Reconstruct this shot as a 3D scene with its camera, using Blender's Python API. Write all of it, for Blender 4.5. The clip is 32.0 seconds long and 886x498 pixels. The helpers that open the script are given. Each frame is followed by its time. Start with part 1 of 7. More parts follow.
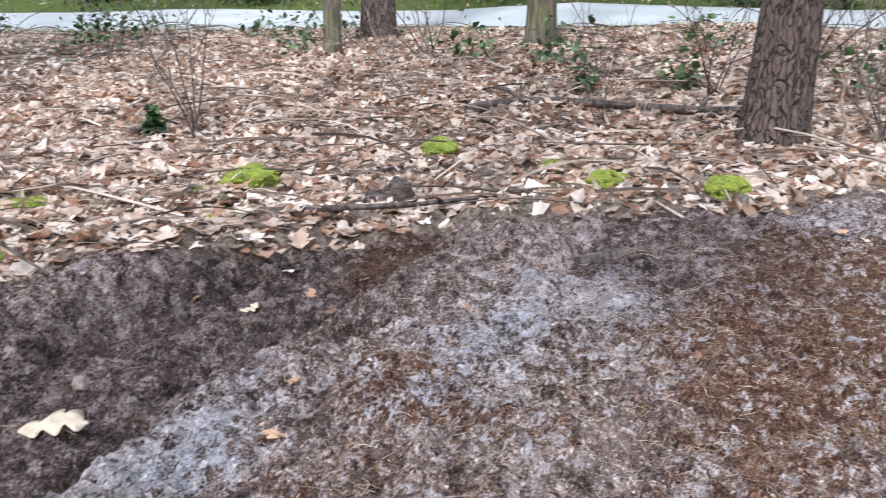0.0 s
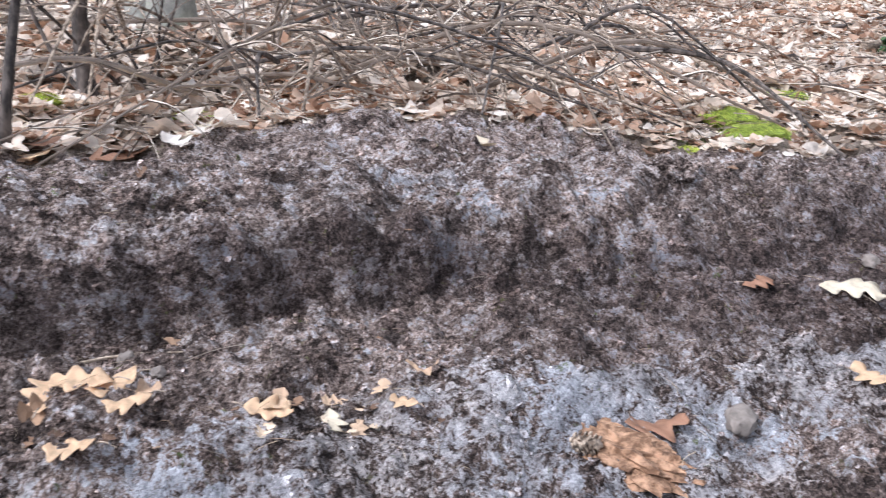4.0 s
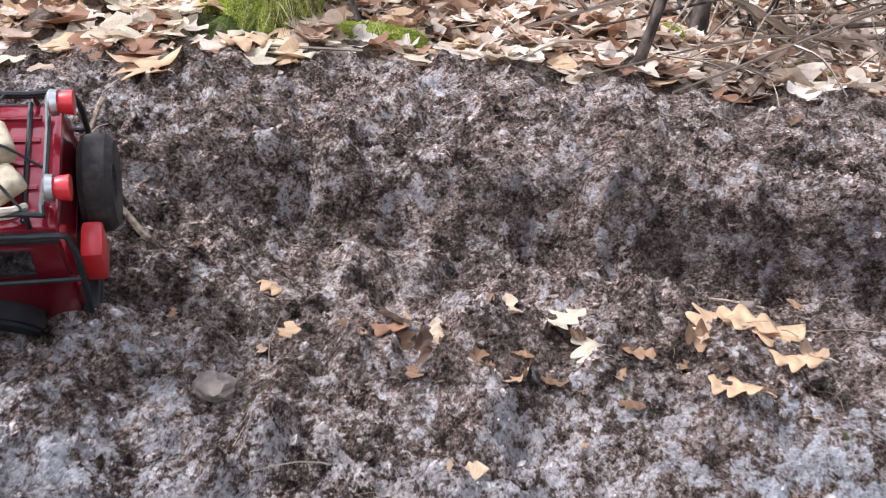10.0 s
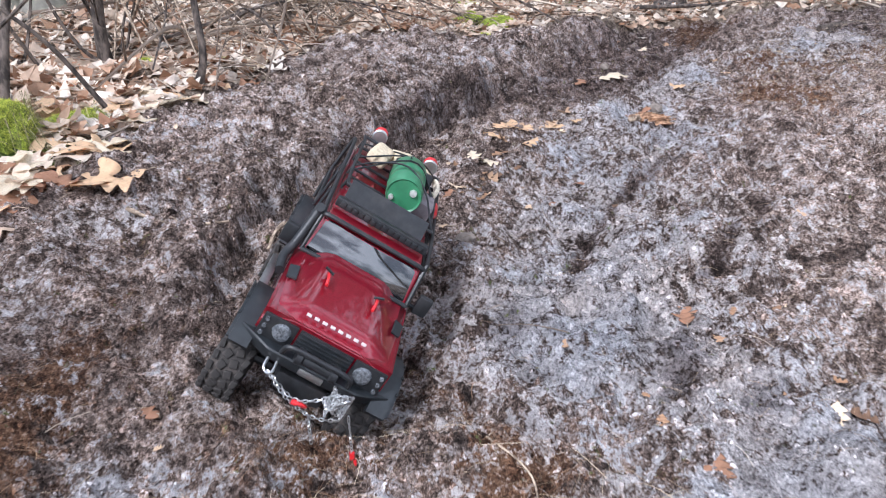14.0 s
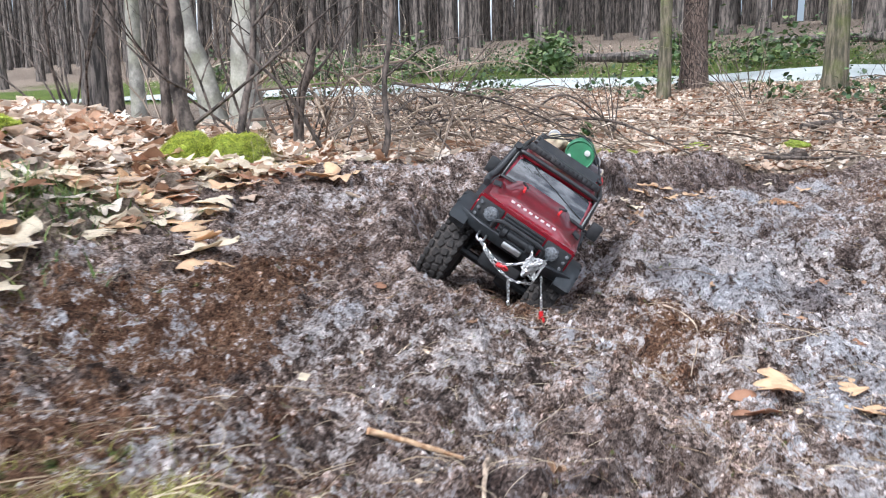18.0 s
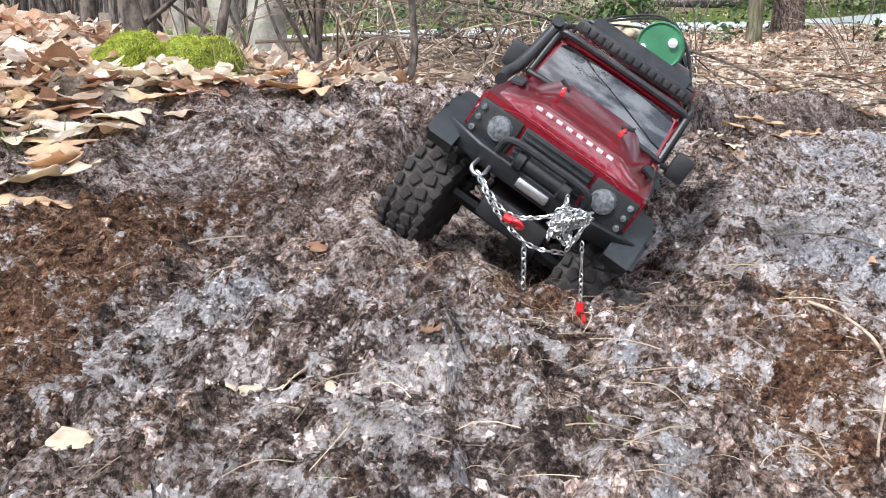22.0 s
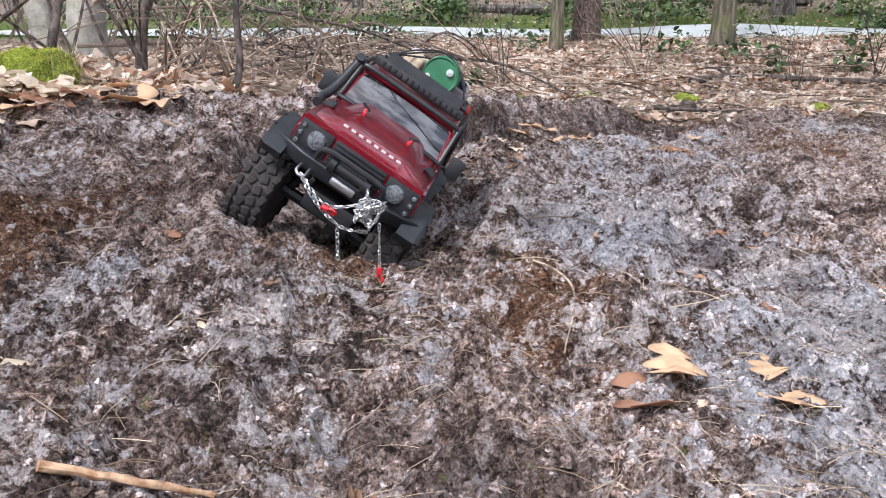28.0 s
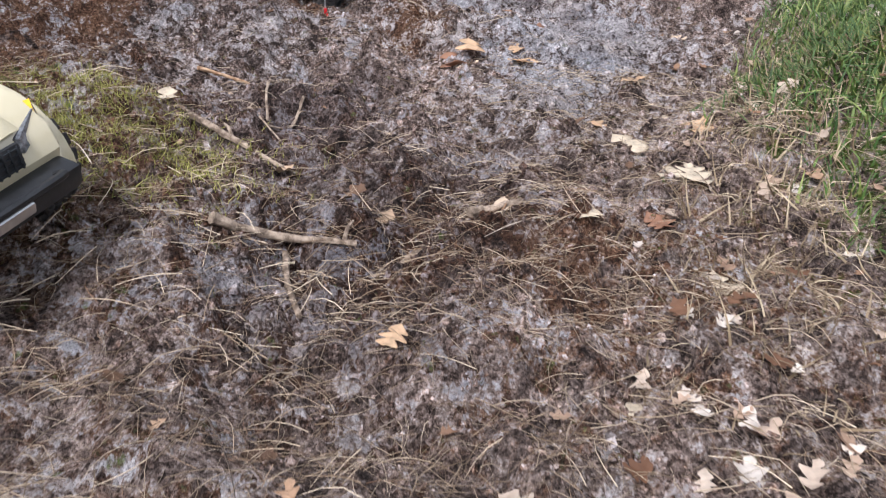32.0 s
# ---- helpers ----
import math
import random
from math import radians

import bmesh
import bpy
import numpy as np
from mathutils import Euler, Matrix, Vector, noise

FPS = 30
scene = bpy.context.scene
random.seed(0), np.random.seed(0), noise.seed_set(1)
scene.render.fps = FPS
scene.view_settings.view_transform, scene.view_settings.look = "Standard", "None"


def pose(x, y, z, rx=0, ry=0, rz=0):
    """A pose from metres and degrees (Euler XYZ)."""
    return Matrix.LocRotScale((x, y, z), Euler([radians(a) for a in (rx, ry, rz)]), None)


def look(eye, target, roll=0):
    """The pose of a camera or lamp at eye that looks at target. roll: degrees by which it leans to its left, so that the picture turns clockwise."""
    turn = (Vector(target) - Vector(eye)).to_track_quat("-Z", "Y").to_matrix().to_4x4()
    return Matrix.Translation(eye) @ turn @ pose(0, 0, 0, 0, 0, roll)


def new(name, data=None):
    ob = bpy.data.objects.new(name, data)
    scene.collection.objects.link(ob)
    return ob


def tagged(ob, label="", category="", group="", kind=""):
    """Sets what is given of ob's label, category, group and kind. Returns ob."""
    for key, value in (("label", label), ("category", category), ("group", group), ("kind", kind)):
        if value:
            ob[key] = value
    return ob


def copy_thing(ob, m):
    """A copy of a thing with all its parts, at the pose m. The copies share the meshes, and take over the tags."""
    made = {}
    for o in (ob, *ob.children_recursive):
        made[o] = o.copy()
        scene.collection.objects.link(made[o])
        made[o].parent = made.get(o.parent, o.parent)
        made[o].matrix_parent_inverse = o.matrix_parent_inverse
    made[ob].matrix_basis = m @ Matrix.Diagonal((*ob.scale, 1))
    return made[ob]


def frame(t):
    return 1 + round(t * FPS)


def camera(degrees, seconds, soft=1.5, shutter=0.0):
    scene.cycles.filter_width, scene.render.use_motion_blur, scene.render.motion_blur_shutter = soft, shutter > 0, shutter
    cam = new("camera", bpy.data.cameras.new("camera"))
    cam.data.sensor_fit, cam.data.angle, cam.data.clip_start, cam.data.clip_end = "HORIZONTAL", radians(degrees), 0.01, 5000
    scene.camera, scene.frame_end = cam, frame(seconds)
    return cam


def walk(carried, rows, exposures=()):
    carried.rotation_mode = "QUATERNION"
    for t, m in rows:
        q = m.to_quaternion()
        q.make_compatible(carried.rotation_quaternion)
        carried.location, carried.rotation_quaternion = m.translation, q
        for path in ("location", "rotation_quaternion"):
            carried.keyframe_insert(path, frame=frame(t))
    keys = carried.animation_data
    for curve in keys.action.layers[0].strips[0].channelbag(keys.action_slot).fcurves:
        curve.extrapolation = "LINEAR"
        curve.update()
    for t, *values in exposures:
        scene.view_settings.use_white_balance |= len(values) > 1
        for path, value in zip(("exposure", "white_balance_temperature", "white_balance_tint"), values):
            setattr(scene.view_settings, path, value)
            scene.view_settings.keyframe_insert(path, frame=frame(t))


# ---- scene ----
cam = camera(56.29, 32.0, 1.05, 0.3)
PATH = [
    (0.0, look((0.6122, -0.1612, 0.6054), (1.5136, 0.1774, 0.3357), -0.30)),
    (0.5, look((0.5821, -0.1298, 0.5958), (1.4392, 0.2998, 0.3115), -0.13)),
    (1.0, look((0.5371, -0.0785, 0.5786), (1.3457, 0.4299, 0.2825), -0.14)),
    (1.5, look((0.4836, -0.0223, 0.5677), (1.2396, 0.5569, 0.2629), 0.17)),
    (2.0, look((0.4330, 0.0283, 0.5394), (1.1288, 0.6745, 0.2258), 0.34)),
    (2.5, look((0.3927, 0.0282, 0.5327), (1.0217, 0.7340, 0.2069), 0.85)),
    (3.0, look((0.3363, 0.0227, 0.5239), (0.8836, 0.7873, 0.1835), 0.99)),
    (3.5, look((0.2999, 0.0057, 0.5293), (0.7775, 0.8098, 0.1754), 0.88)),
    (4.0, look((0.2681, -0.0011, 0.5343), (0.6843, 0.8353, 0.1778), 1.09)),
    (4.5, look((0.2120, -0.0183, 0.5453), (0.5409, 0.8585, 0.1947), 1.29)),
    (6.5, look((0.0964, -0.0705, 0.5242), (0.1945, 0.8552, 0.1590), 3.07)),
    (7.0, look((0.0798, -0.0761, 0.5238), (0.1592, 0.8462, 0.1456), 3.30)),
    (7.5, look((0.0651, -0.0819, 0.5225), (0.1268, 0.8396, 0.1390), 3.49)),
    (8.0, look((0.0545, -0.0775, 0.5205), (0.0993, 0.8432, 0.1328), 3.28)),
    (8.5, look((0.0245, -0.0856, 0.5234), (0.0446, 0.8354, 0.1343), 3.21)),
    (9.0, look((0.0122, -0.0834, 0.5159), (0.0031, 0.8351, 0.1206), 2.65)),
    (9.5, look((0.0226, -0.0573, 0.4981), (-0.0138, 0.8539, 0.0877), 2.49)),
    (10.0, look((0.0474, 0.0864, 0.4883), (-0.0631, 0.9845, 0.0627), 4.00)),
    (10.5, look((0.0098, 0.1341, 0.5728), (-0.1032, 1.0104, 0.1045), 3.27)),
    (11.0, look((-0.1317, 0.1655, 0.6340), (-0.1328, 1.0185, 0.1121), 0.66)),
    (11.5, look((-0.3106, 0.2099, 0.6153), (-0.1793, 1.0225, 0.0473), 2.36)),
    (12.0, look((-0.5714, 0.2640, 0.6555), (-0.2570, 1.0422, 0.1118), 3.22)),
    (12.5, look((-0.8482, 0.2694, 0.6875), (-0.3228, 0.9745, 0.2112), -1.12)),
    (13.0, look((-1.0995, 0.2610, 0.6493), (-0.4145, 0.8385, 0.2052), -0.84)),
    (13.5, look((-1.3982, 0.2036, 0.6502), (-0.6089, 0.6413, 0.2197), -1.06)),
    (14.0, look((-1.6015, 0.0927, 0.6505), (-0.7874, 0.5065, 0.2432), -2.12)),
    (14.5, look((-1.7761, 0.0131, 0.6302), (-0.9551, 0.4599, 0.2750), -4.33)),
    (15.0, look((-1.9774, -0.0306, 0.5707), (-1.1558, 0.4402, 0.2492), -4.61)),
    (15.5, look((-1.9936, -0.0477, 0.5232), (-1.2008, 0.4605, 0.1868), -3.27)),
    (17.5, look((-2.1166, -0.0330, 0.3387), (-1.3145, 0.5363, 0.1582), -2.17)),
    (18.0, look((-2.0181, -0.0004, 0.3245), (-1.2068, 0.5582, 0.1519), -1.20)),
    (18.5, look((-1.7260, 0.1166, 0.2851), (-0.9121, 0.6772, 0.1325), -0.06)),
    (19.0, look((-1.6029, 0.1868, 0.2987), (-0.7917, 0.7543, 0.1574), -0.52)),
    (19.5, look((-1.6098, 0.1953, 0.2646), (-0.7883, 0.7434, 0.1075), -1.61)),
    (20.0, look((-1.6457, 0.2071, 0.2661), (-0.8214, 0.7412, 0.0781), -0.77)),
    (20.5, look((-1.5523, 0.2315, 0.2371), (-0.7516, 0.7955, 0.0351), -0.11)),
    (21.0, look((-1.5203, 0.2522, 0.2198), (-0.7587, 0.8645, 0.0076), -1.62)),
    (21.5, look((-1.5198, 0.2392, 0.2070), (-0.7782, 0.8701, -0.0211), -0.65)),
    (22.0, look((-1.5198, 0.2347, 0.2157), (-0.7670, 0.8527, -0.0109), -0.47)),
    (22.5, look((-1.5259, 0.2355, 0.2200), (-0.7708, 0.8535, 0.0012), -0.56)),
    (23.0, look((-1.5295, 0.2308, 0.2149), (-0.7721, 0.8467, -0.0017), -0.06)),
    (23.5, look((-1.5343, 0.2271, 0.2157), (-0.7720, 0.8365, -0.0025), -0.47)),
    (24.0, look((-1.5728, 0.2005, 0.2175), (-0.7994, 0.7891, -0.0180), -0.96)),
    (24.5, look((-1.6442, 0.1604, 0.2127), (-0.8539, 0.7168, -0.0440), -1.43)),
    (25.0, look((-1.6963, 0.1291, 0.2227), (-0.8863, 0.6563, -0.0340), -1.23)),
    (25.5, look((-1.6990, 0.1214, 0.2282), (-0.8759, 0.6326, -0.0192), -0.65)),
    (26.0, look((-1.7099, 0.1051, 0.2528), (-0.8681, 0.5891, 0.0138), -0.58)),
    (26.5, look((-1.7046, 0.0954, 0.2666), (-0.8396, 0.5456, 0.0452), 0.30)),
    (28.5, look((-1.7309, 0.0676, 0.2514), (-0.8656, 0.5133, 0.0218), 0.77)),
    (29.0, look((-1.7164, 0.0433, 0.2624), (-0.8751, 0.5116, -0.0077), 0.04)),
    (29.5, look((-1.8197, -0.0370, 0.2933), (-1.0133, 0.4240, -0.0770), -0.48)),
    (30.0, look((-1.9819, -0.1447, 0.3239), (-1.1771, 0.2772, -0.0935), 0.09)),
    (30.5, look((-2.1076, -0.2509, 0.3256), (-1.3087, 0.1538, -0.1192), 0.86)),
    (31.0, look((-2.2164, -0.3289, 0.3480), (-1.4203, 0.0650, -0.1115), 1.27)),
    (31.5, look((-2.3730, -0.3715, 0.3697), (-1.5653, 0.0043, -0.0846), -0.60)),
    (32.0, look((-2.4648, -0.4123, 0.3678), (-1.6588, -0.0409, -0.0930), -0.24)),
]
walk(cam, PATH, [(0.0, 0.28, 5700, 14), (3.0, 0.42, 5500, 13), (4.0, 0.46, 5550, 12), (8.0, 0.5, 5800, 14), (10.0, 0.5, 5900, 15), (13.0, 0.38, 5650, 14), (15.0, 0.33, 5650, 12), (18.0, 0.45, 5750, 10), (21.0, 0.55, 5750, 10), (23.0, 0.6, 6250, 10), (24.0, 0.52, 6150, 12), (26.0, 0.27, 6150, 12), (29.0, 0.24, 5850, 16), (32.0, -0.03, 5900, 15)])

# ---- sky and light ----
sky = bpy.data.worlds.new("overcast_sky")
sky.use_nodes = True
scene.world = sky
_sn = sky.node_tree.nodes
_st = _sn.new("ShaderNodeTexSky")
_st.sky_type = "NISHITA"
_st.sun_disc = False
_st.sun_elevation, _st.sun_rotation = radians(51), radians(270)
_st.air_density, _st.dust_density, _st.ozone_density = 1.0, 4.0, 1.0
_veil = _sn.new("ShaderNodeMix")
_veil.data_type = "RGBA"
_veil.inputs[0].default_value = 0.7
_cloud = _sn.new("ShaderNodeTexNoise")
_cloud.inputs["Scale"].default_value, _cloud.inputs["Detail"].default_value = 4.5, 4
_tone = _sn.new("ShaderNodeValToRGB")
_tone.color_ramp.elements[0].position, _tone.color_ramp.elements[0].color = 0.42, (1.8, 1.95, 2.2, 1)
_tone.color_ramp.elements[1].position, _tone.color_ramp.elements[1].color = 0.58, (13.0, 13.2, 13.4, 1)
sky.node_tree.links.new(_sn.new("ShaderNodeTexCoord").outputs["Generated"], _cloud.inputs["Vector"])
sky.node_tree.links.new(_cloud.outputs["Fac"], _tone.inputs[0])
sky.node_tree.links.new(_tone.outputs[0], _veil.inputs[7])
sky.node_tree.links.new(_st.outputs[0], _veil.inputs[6])
sky.node_tree.links.new(_veil.outputs[2], _sn["Background"].inputs[0])
_sn["Background"].inputs[1].default_value = 0.165
sun = new("sun", bpy.data.lights.new("sun", "SUN"))
sun.data.energy, sun.data.angle, sun.data.color = 4.2, radians(10), (1.0, 0.97, 0.93)
sun.matrix_world = look((0, 0, 10), (10 * math.cos(radians(51)) * math.sin(radians(90)), 10 * math.cos(radians(51)) * math.cos(radians(90)), 10 - 10 * math.sin(radians(51))))


# ---- materials ----
def mat(name, rough=0.8, metal=0.0, coat=0.0, spec=0.5):
    m = bpy.data.materials.new(name)
    m.use_nodes = True
    b = m.node_tree.nodes["Principled BSDF"]
    b.inputs["Roughness"].default_value, b.inputs["Metallic"].default_value = rough, metal
    b.inputs["Coat Weight"].default_value = coat
    b.inputs["Specular IOR Level"].default_value = spec
    return m


def node(m, kind, **kw):
    n = m.node_tree.nodes.new(kind)
    for k, v in kw.items():
        n.inputs[k.replace("_", " ")].default_value = v
    return n


def wire(m, a, b):
    m.node_tree.links.new(a, b)


def shader(m):
    return m.node_tree.nodes["Principled BSDF"]


def ramp(m, source, stops):
    r = m.node_tree.nodes.new("ShaderNodeValToRGB")
    e = r.color_ramp.elements
    e[0].position, e[0].color = stops[0][0], (*stops[0][1], 1)
    e[1].position, e[1].color = stops[-1][0], (*stops[-1][1], 1)
    for p, c in stops[1:-1]:
        k = e.new(p)
        k.color = (*c, 1)
    wire(m, source, r.inputs[0])
    return r.outputs[0]


def noise_tex(m, scale, detail=6, rough=0.6, stretch=None, coords="Object"):
    t = m.node_tree.nodes.new("ShaderNodeTexCoord")
    out = t.outputs[coords]
    if stretch:
        mp = m.node_tree.nodes.new("ShaderNodeMapping")
        mp.inputs["Scale"].default_value = stretch
        wire(m, out, mp.inputs[0])
        out = mp.outputs[0]
    n = node(m, "ShaderNodeTexNoise", Scale=scale, Detail=detail, Roughness=rough)
    wire(m, out, n.inputs["Vector"])
    return n.outputs["Fac"]


def mix(m, fac, a, b, mode="MIX"):
    n = m.node_tree.nodes.new("ShaderNodeMix")
    n.data_type, n.blend_type = "RGBA", mode
    for sock, v in ((n.inputs[0], fac), (n.inputs[6], a), (n.inputs[7], b)):
        if isinstance(v, (int, float)):
            sock.default_value = v
        elif isinstance(v, tuple):
            sock.default_value = (*v, 1)
        else:
            wire(m, v, sock)
    return n.outputs[2]


def bump(m, height, strength=0.5, distance=0.01):
    b = node(m, "ShaderNodeBump", Strength=strength, Distance=distance)
    wire(m, height, b.inputs["Height"])
    wire(m, b.outputs[0], shader(m).inputs["Normal"])


def island(m):
    return m.node_tree.nodes.new("ShaderNodeNewGeometry").outputs["Random Per Island"]


def plain(name, colour, rough=0.6, metal=0.0, coat=0.0, vary=0.25, scale=60, dirt=0.0):
    m = mat(name, rough, metal, coat)
    f = noise_tex(m, scale, 5)
    lo = tuple(c * (1 - vary) for c in colour)
    hi = tuple(min(1, c * (1 + vary)) for c in colour)
    out = ramp(m, f, [(0.3, lo), (0.7, hi)])
    if dirt:
        g = noise_tex(m, 22, 8, 0.7)
        k = m.node_tree.nodes.new("ShaderNodeMapRange")
        for i, v in zip((1, 2, 3, 4), (0.52, 0.75, 0.0, dirt)):
            k.inputs[i].default_value = v
        wire(m, g, k.inputs[0])
        out = mix(m, k.outputs[0], out, (0.16, 0.13, 0.11))
    wire(m, out, shader(m).inputs["Base Color"])
    bump(m, noise_tex(m, scale * 3, 4), 0.12, 0.001)
    return m


def scatter_mat(name, stops, rough=0.85, relief=180, strength=0.5):
    m = mat(name, rough)
    c = ramp(m, island(m), stops)
    g = noise_tex(m, 45, 5)
    c = mix(m, 0.55, c, ramp(m, g, [(0.25, (0.45, 0.42, 0.4)), (0.75, (1.3, 1.25, 1.2))]), "MULTIPLY")
    c = mix(m, 0.6, c, ramp(m, noise_tex(m, 2.6, 6, 0.65), [(0.38, (0.5, 0.44, 0.4)), (0.6, (1.22, 1.22, 1.22))]), "MULTIPLY")
    wire(m, c, shader(m).inputs["Base Color"])
    bump(m, noise_tex(m, relief, 4), strength, 0.002)
    return m


# soil: peat, ash, rust-red peat fibre, leaf mould, moss and darker peat, by the plan of the clearing
def soil_mat(name, loose):
    m = mat(name, 0.95, spec=0.2)

    def channels(attr):
        a = m.node_tree.nodes.new("ShaderNodeAttribute")
        a.attribute_name = attr
        sep = m.node_tree.nodes.new("ShaderNodeSeparateColor")
        wire(m, a.outputs["Color"], sep.inputs[0])
        return sep.outputs

    zone, cover = channels("zone"), channels("cover")
    fine, mid, patch, wide = noise_tex(m, 150, 8, 0.75), noise_tex(m, 36, 7, 0.74), noise_tex(m, 11, 6, 0.66), noise_tex(m, 4.5, 5, 0.6)
    tc = m.node_tree.nodes.new("ShaderNodeTexCoord").outputs["Object"]

    def warped(scale, amount):
        w = node(m, "ShaderNodeTexNoise", Scale=scale, Detail=4.0, Roughness=0.65)
        wire(m, tc, w.inputs["Vector"])
        k = m.node_tree.nodes.new("ShaderNodeVectorMath")
        k.operation = "MULTIPLY_ADD"
        wire(m, w.outputs["Color"], k.inputs[0])
        k.inputs[1].default_value = (amount, amount, amount)
        wire(m, tc, k.inputs[2])
        return k.outputs[0]

    crumbly, cloddy = warped(190.0, 0.006), warped(60.0, 0.035)

    def grains(scale, where):
        v = node(m, "ShaderNodeTexVoronoi", Scale=scale)
        wire(m, where, v.inputs["Vector"])
        sep = m.node_tree.nodes.new("ShaderNodeSeparateColor")
        wire(m, v.outputs["Color"], sep.inputs[0])
        return sep.outputs[0], v.outputs["Distance"]

    def add(a, b, k, o=0.0):
        n = m.node_tree.nodes.new("ShaderNodeMath")
        n.operation = "MULTIPLY_ADD"
        wire(m, b, n.inputs[0])
        n.inputs[1].default_value = k
        wire(m, a, n.inputs[2])
        p = m.node_tree.nodes.new("ShaderNodeMath")
        p.operation = "ADD"
        wire(m, n.outputs[0], p.inputs[0])
        p.inputs[1].default_value = o
        return p.outputs[0]

    clod_c, clod_d = grains(46.0, cloddy)
    lump_c, lump_d = grains(105.0, crumbly)
    big, big_d = grains(270.0, crumbly)
    tiny, tiny_d = grains(640.0, crumbly)
    grit = fine
    fine = add(add(add(add(fine, big, 0.17, -0.085), tiny, 0.15, -0.075), lump_c, 0.14, -0.07), clod_c, 0.2, -0.1)
    clump = noise_tex(m, 21, 5, 0.62)

    def broken(mask, lo=0.3, hi=0.55, src=mid, weight=2.6):
        add = m.node_tree.nodes.new("ShaderNodeMath")
        add.operation = "MULTIPLY_ADD"
        wire(m, src, add.inputs[0])
        add.inputs[1].default_value = weight
        wire(m, mask, add.inputs[2])
        k = m.node_tree.nodes.new("ShaderNodeMapRange")
        k.inputs[1].default_value, k.inputs[2].default_value = lo + weight / 2, hi + weight / 2
        wire(m, add.outputs[0], k.inputs[0])
        return k.outputs[0]

    c = ramp(m, fine, [(0.24, (0.02, 0.014, 0.011)), (0.38, (0.085, 0.066, 0.058)), (0.5, (0.24, 0.2, 0.182)), (0.62, (0.42, 0.365, 0.335)), (0.8, (0.68, 0.61, 0.56))])
    c = mix(m, 0.6, c, ramp(m, mid, [(0.36, (0.22, 0.2, 0.19)), (0.5, (1.03, 0.98, 0.94)), (0.66, (1.85, 1.78, 1.7))]), "MULTIPLY")
    c = mix(m, 0.75, c, ramp(m, clump, [(0.36, (0.44, 0.41, 0.4)), (0.5, (0.98, 0.96, 0.95)), (0.64, (1.6, 1.57, 1.55))]), "MULTIPLY")
    c = mix(m, 0.85, c, ramp(m, patch, [(0.38, (0.54, 0.49, 0.47)), (0.5, (0.98, 0.94, 0.91)), (0.63, (1.65, 1.6, 1.56))]), "MULTIPLY")
    c = mix(m, 0.65, c, ramp(m, wide, [(0.36, (0.6, 0.55, 0.53)), (0.64, (1.65, 1.61, 1.6))]), "MULTIPLY")
    red = ramp(m, fine, [(0.24, (0.018, 0.009, 0.006)), (0.38, (0.07, 0.035, 0.021)), (0.5, (0.16, 0.089, 0.055)), (0.62, (0.27, 0.165, 0.105)), (0.8, (0.46, 0.33, 0.24))])
    red = mix(m, 0.7, red, ramp(m, mid, [(0.34, (0.4, 0.38, 0.36)), (0.66, (1.6, 1.5, 1.4))]), "MULTIPLY")
    ash = ramp(m, fine, [(0.22, (0.06, 0.06, 0.066)), (0.36, (0.19, 0.187, 0.197)), (0.5, (0.385, 0.378, 0.388)), (0.64, (0.55, 0.54, 0.55)), (0.82, (0.74, 0.73, 0.735))])
    ash = mix(m, 0.5, ash, ramp(m, mid, [(0.36, (0.48, 0.47, 0.47)), (0.64, (1.4, 1.39, 1.39))]), "MULTIPLY")
    ash = mix(m, 0.6, ash, ramp(m, clump, [(0.36, (0.5, 0.48, 0.48)), (0.62, (1.3, 1.3, 1.3))]), "MULTIPLY")
    ash = mix(m, 1.0, ash, ramp(m, wide, [(0.38, (1.1, 1.0, 0.93)), (0.62, (0.99, 1.0, 1.03))]), "MULTIPLY")
    lit = ramp(m, noise_tex(m, 28, 8, 0.75), [(0.32, (0.045, 0.03, 0.02)), (0.45, (0.14, 0.105, 0.08)), (0.58, (0.32, 0.255, 0.2)), (0.72, (0.58, 0.49, 0.4))])
    moss = ramp(m, fine, [(0.3, (0.03, 0.045, 0.01)), (0.7, (0.15, 0.2, 0.035))])
    c = mix(m, broken(zone[1]), c, red)
    dust = m.node_tree.nodes.new("ShaderNodeMath")
    dust.operation = "ADD"
    wire(m, mid, dust.inputs[0])
    wire(m, fine, dust.inputs[1])
    half = m.node_tree.nodes.new("ShaderNodeMath")
    half.operation = "MULTIPLY"
    half.inputs[1].default_value = 0.5
    wire(m, dust.outputs[0], half.inputs[0])
    c = mix(m, broken(zone[0], 0.32, 0.78, add(add(add(add(half.outputs[0], patch, 0.8, -0.4), big, 0.14, -0.07), lump_c, 0.16, -0.08), clod_c, 0.22, -0.11), 2.6), c, ash)
    # second cover channel: the soil colour cut to under half
    dark_peat = broken(cover[1], 0.2, 0.7)
    c = mix(m, dark_peat, c, mix(m, 1.0, c, (0.46, 0.44, 0.45), "MULTIPLY"))
    c = mix(m, broken(zone[2]), c, lit)
    c = mix(m, broken(cover[0]), c, moss)
    if loose:
        c = mix(m, 0.8, c, ramp(m, island(m), [(0.0, (0.35, 0.32, 0.3)), (0.55, (0.9, 0.87, 0.85)), (1.0, (1.12, 1.09, 1.06))]), "MULTIPLY")
    wire(m, c, shader(m).inputs["Base Color"])
    bump(m, add(add(add(add(grit, clod_d, -0.7), lump_d, -0.6), big_d, -0.4), tiny_d, -0.2), 0.4 if loose else 1.0, 0.01)
    return m


M_SOIL, M_LOOSE = soil_mat("peat_soil", False), soil_mat("loose_peat", True)

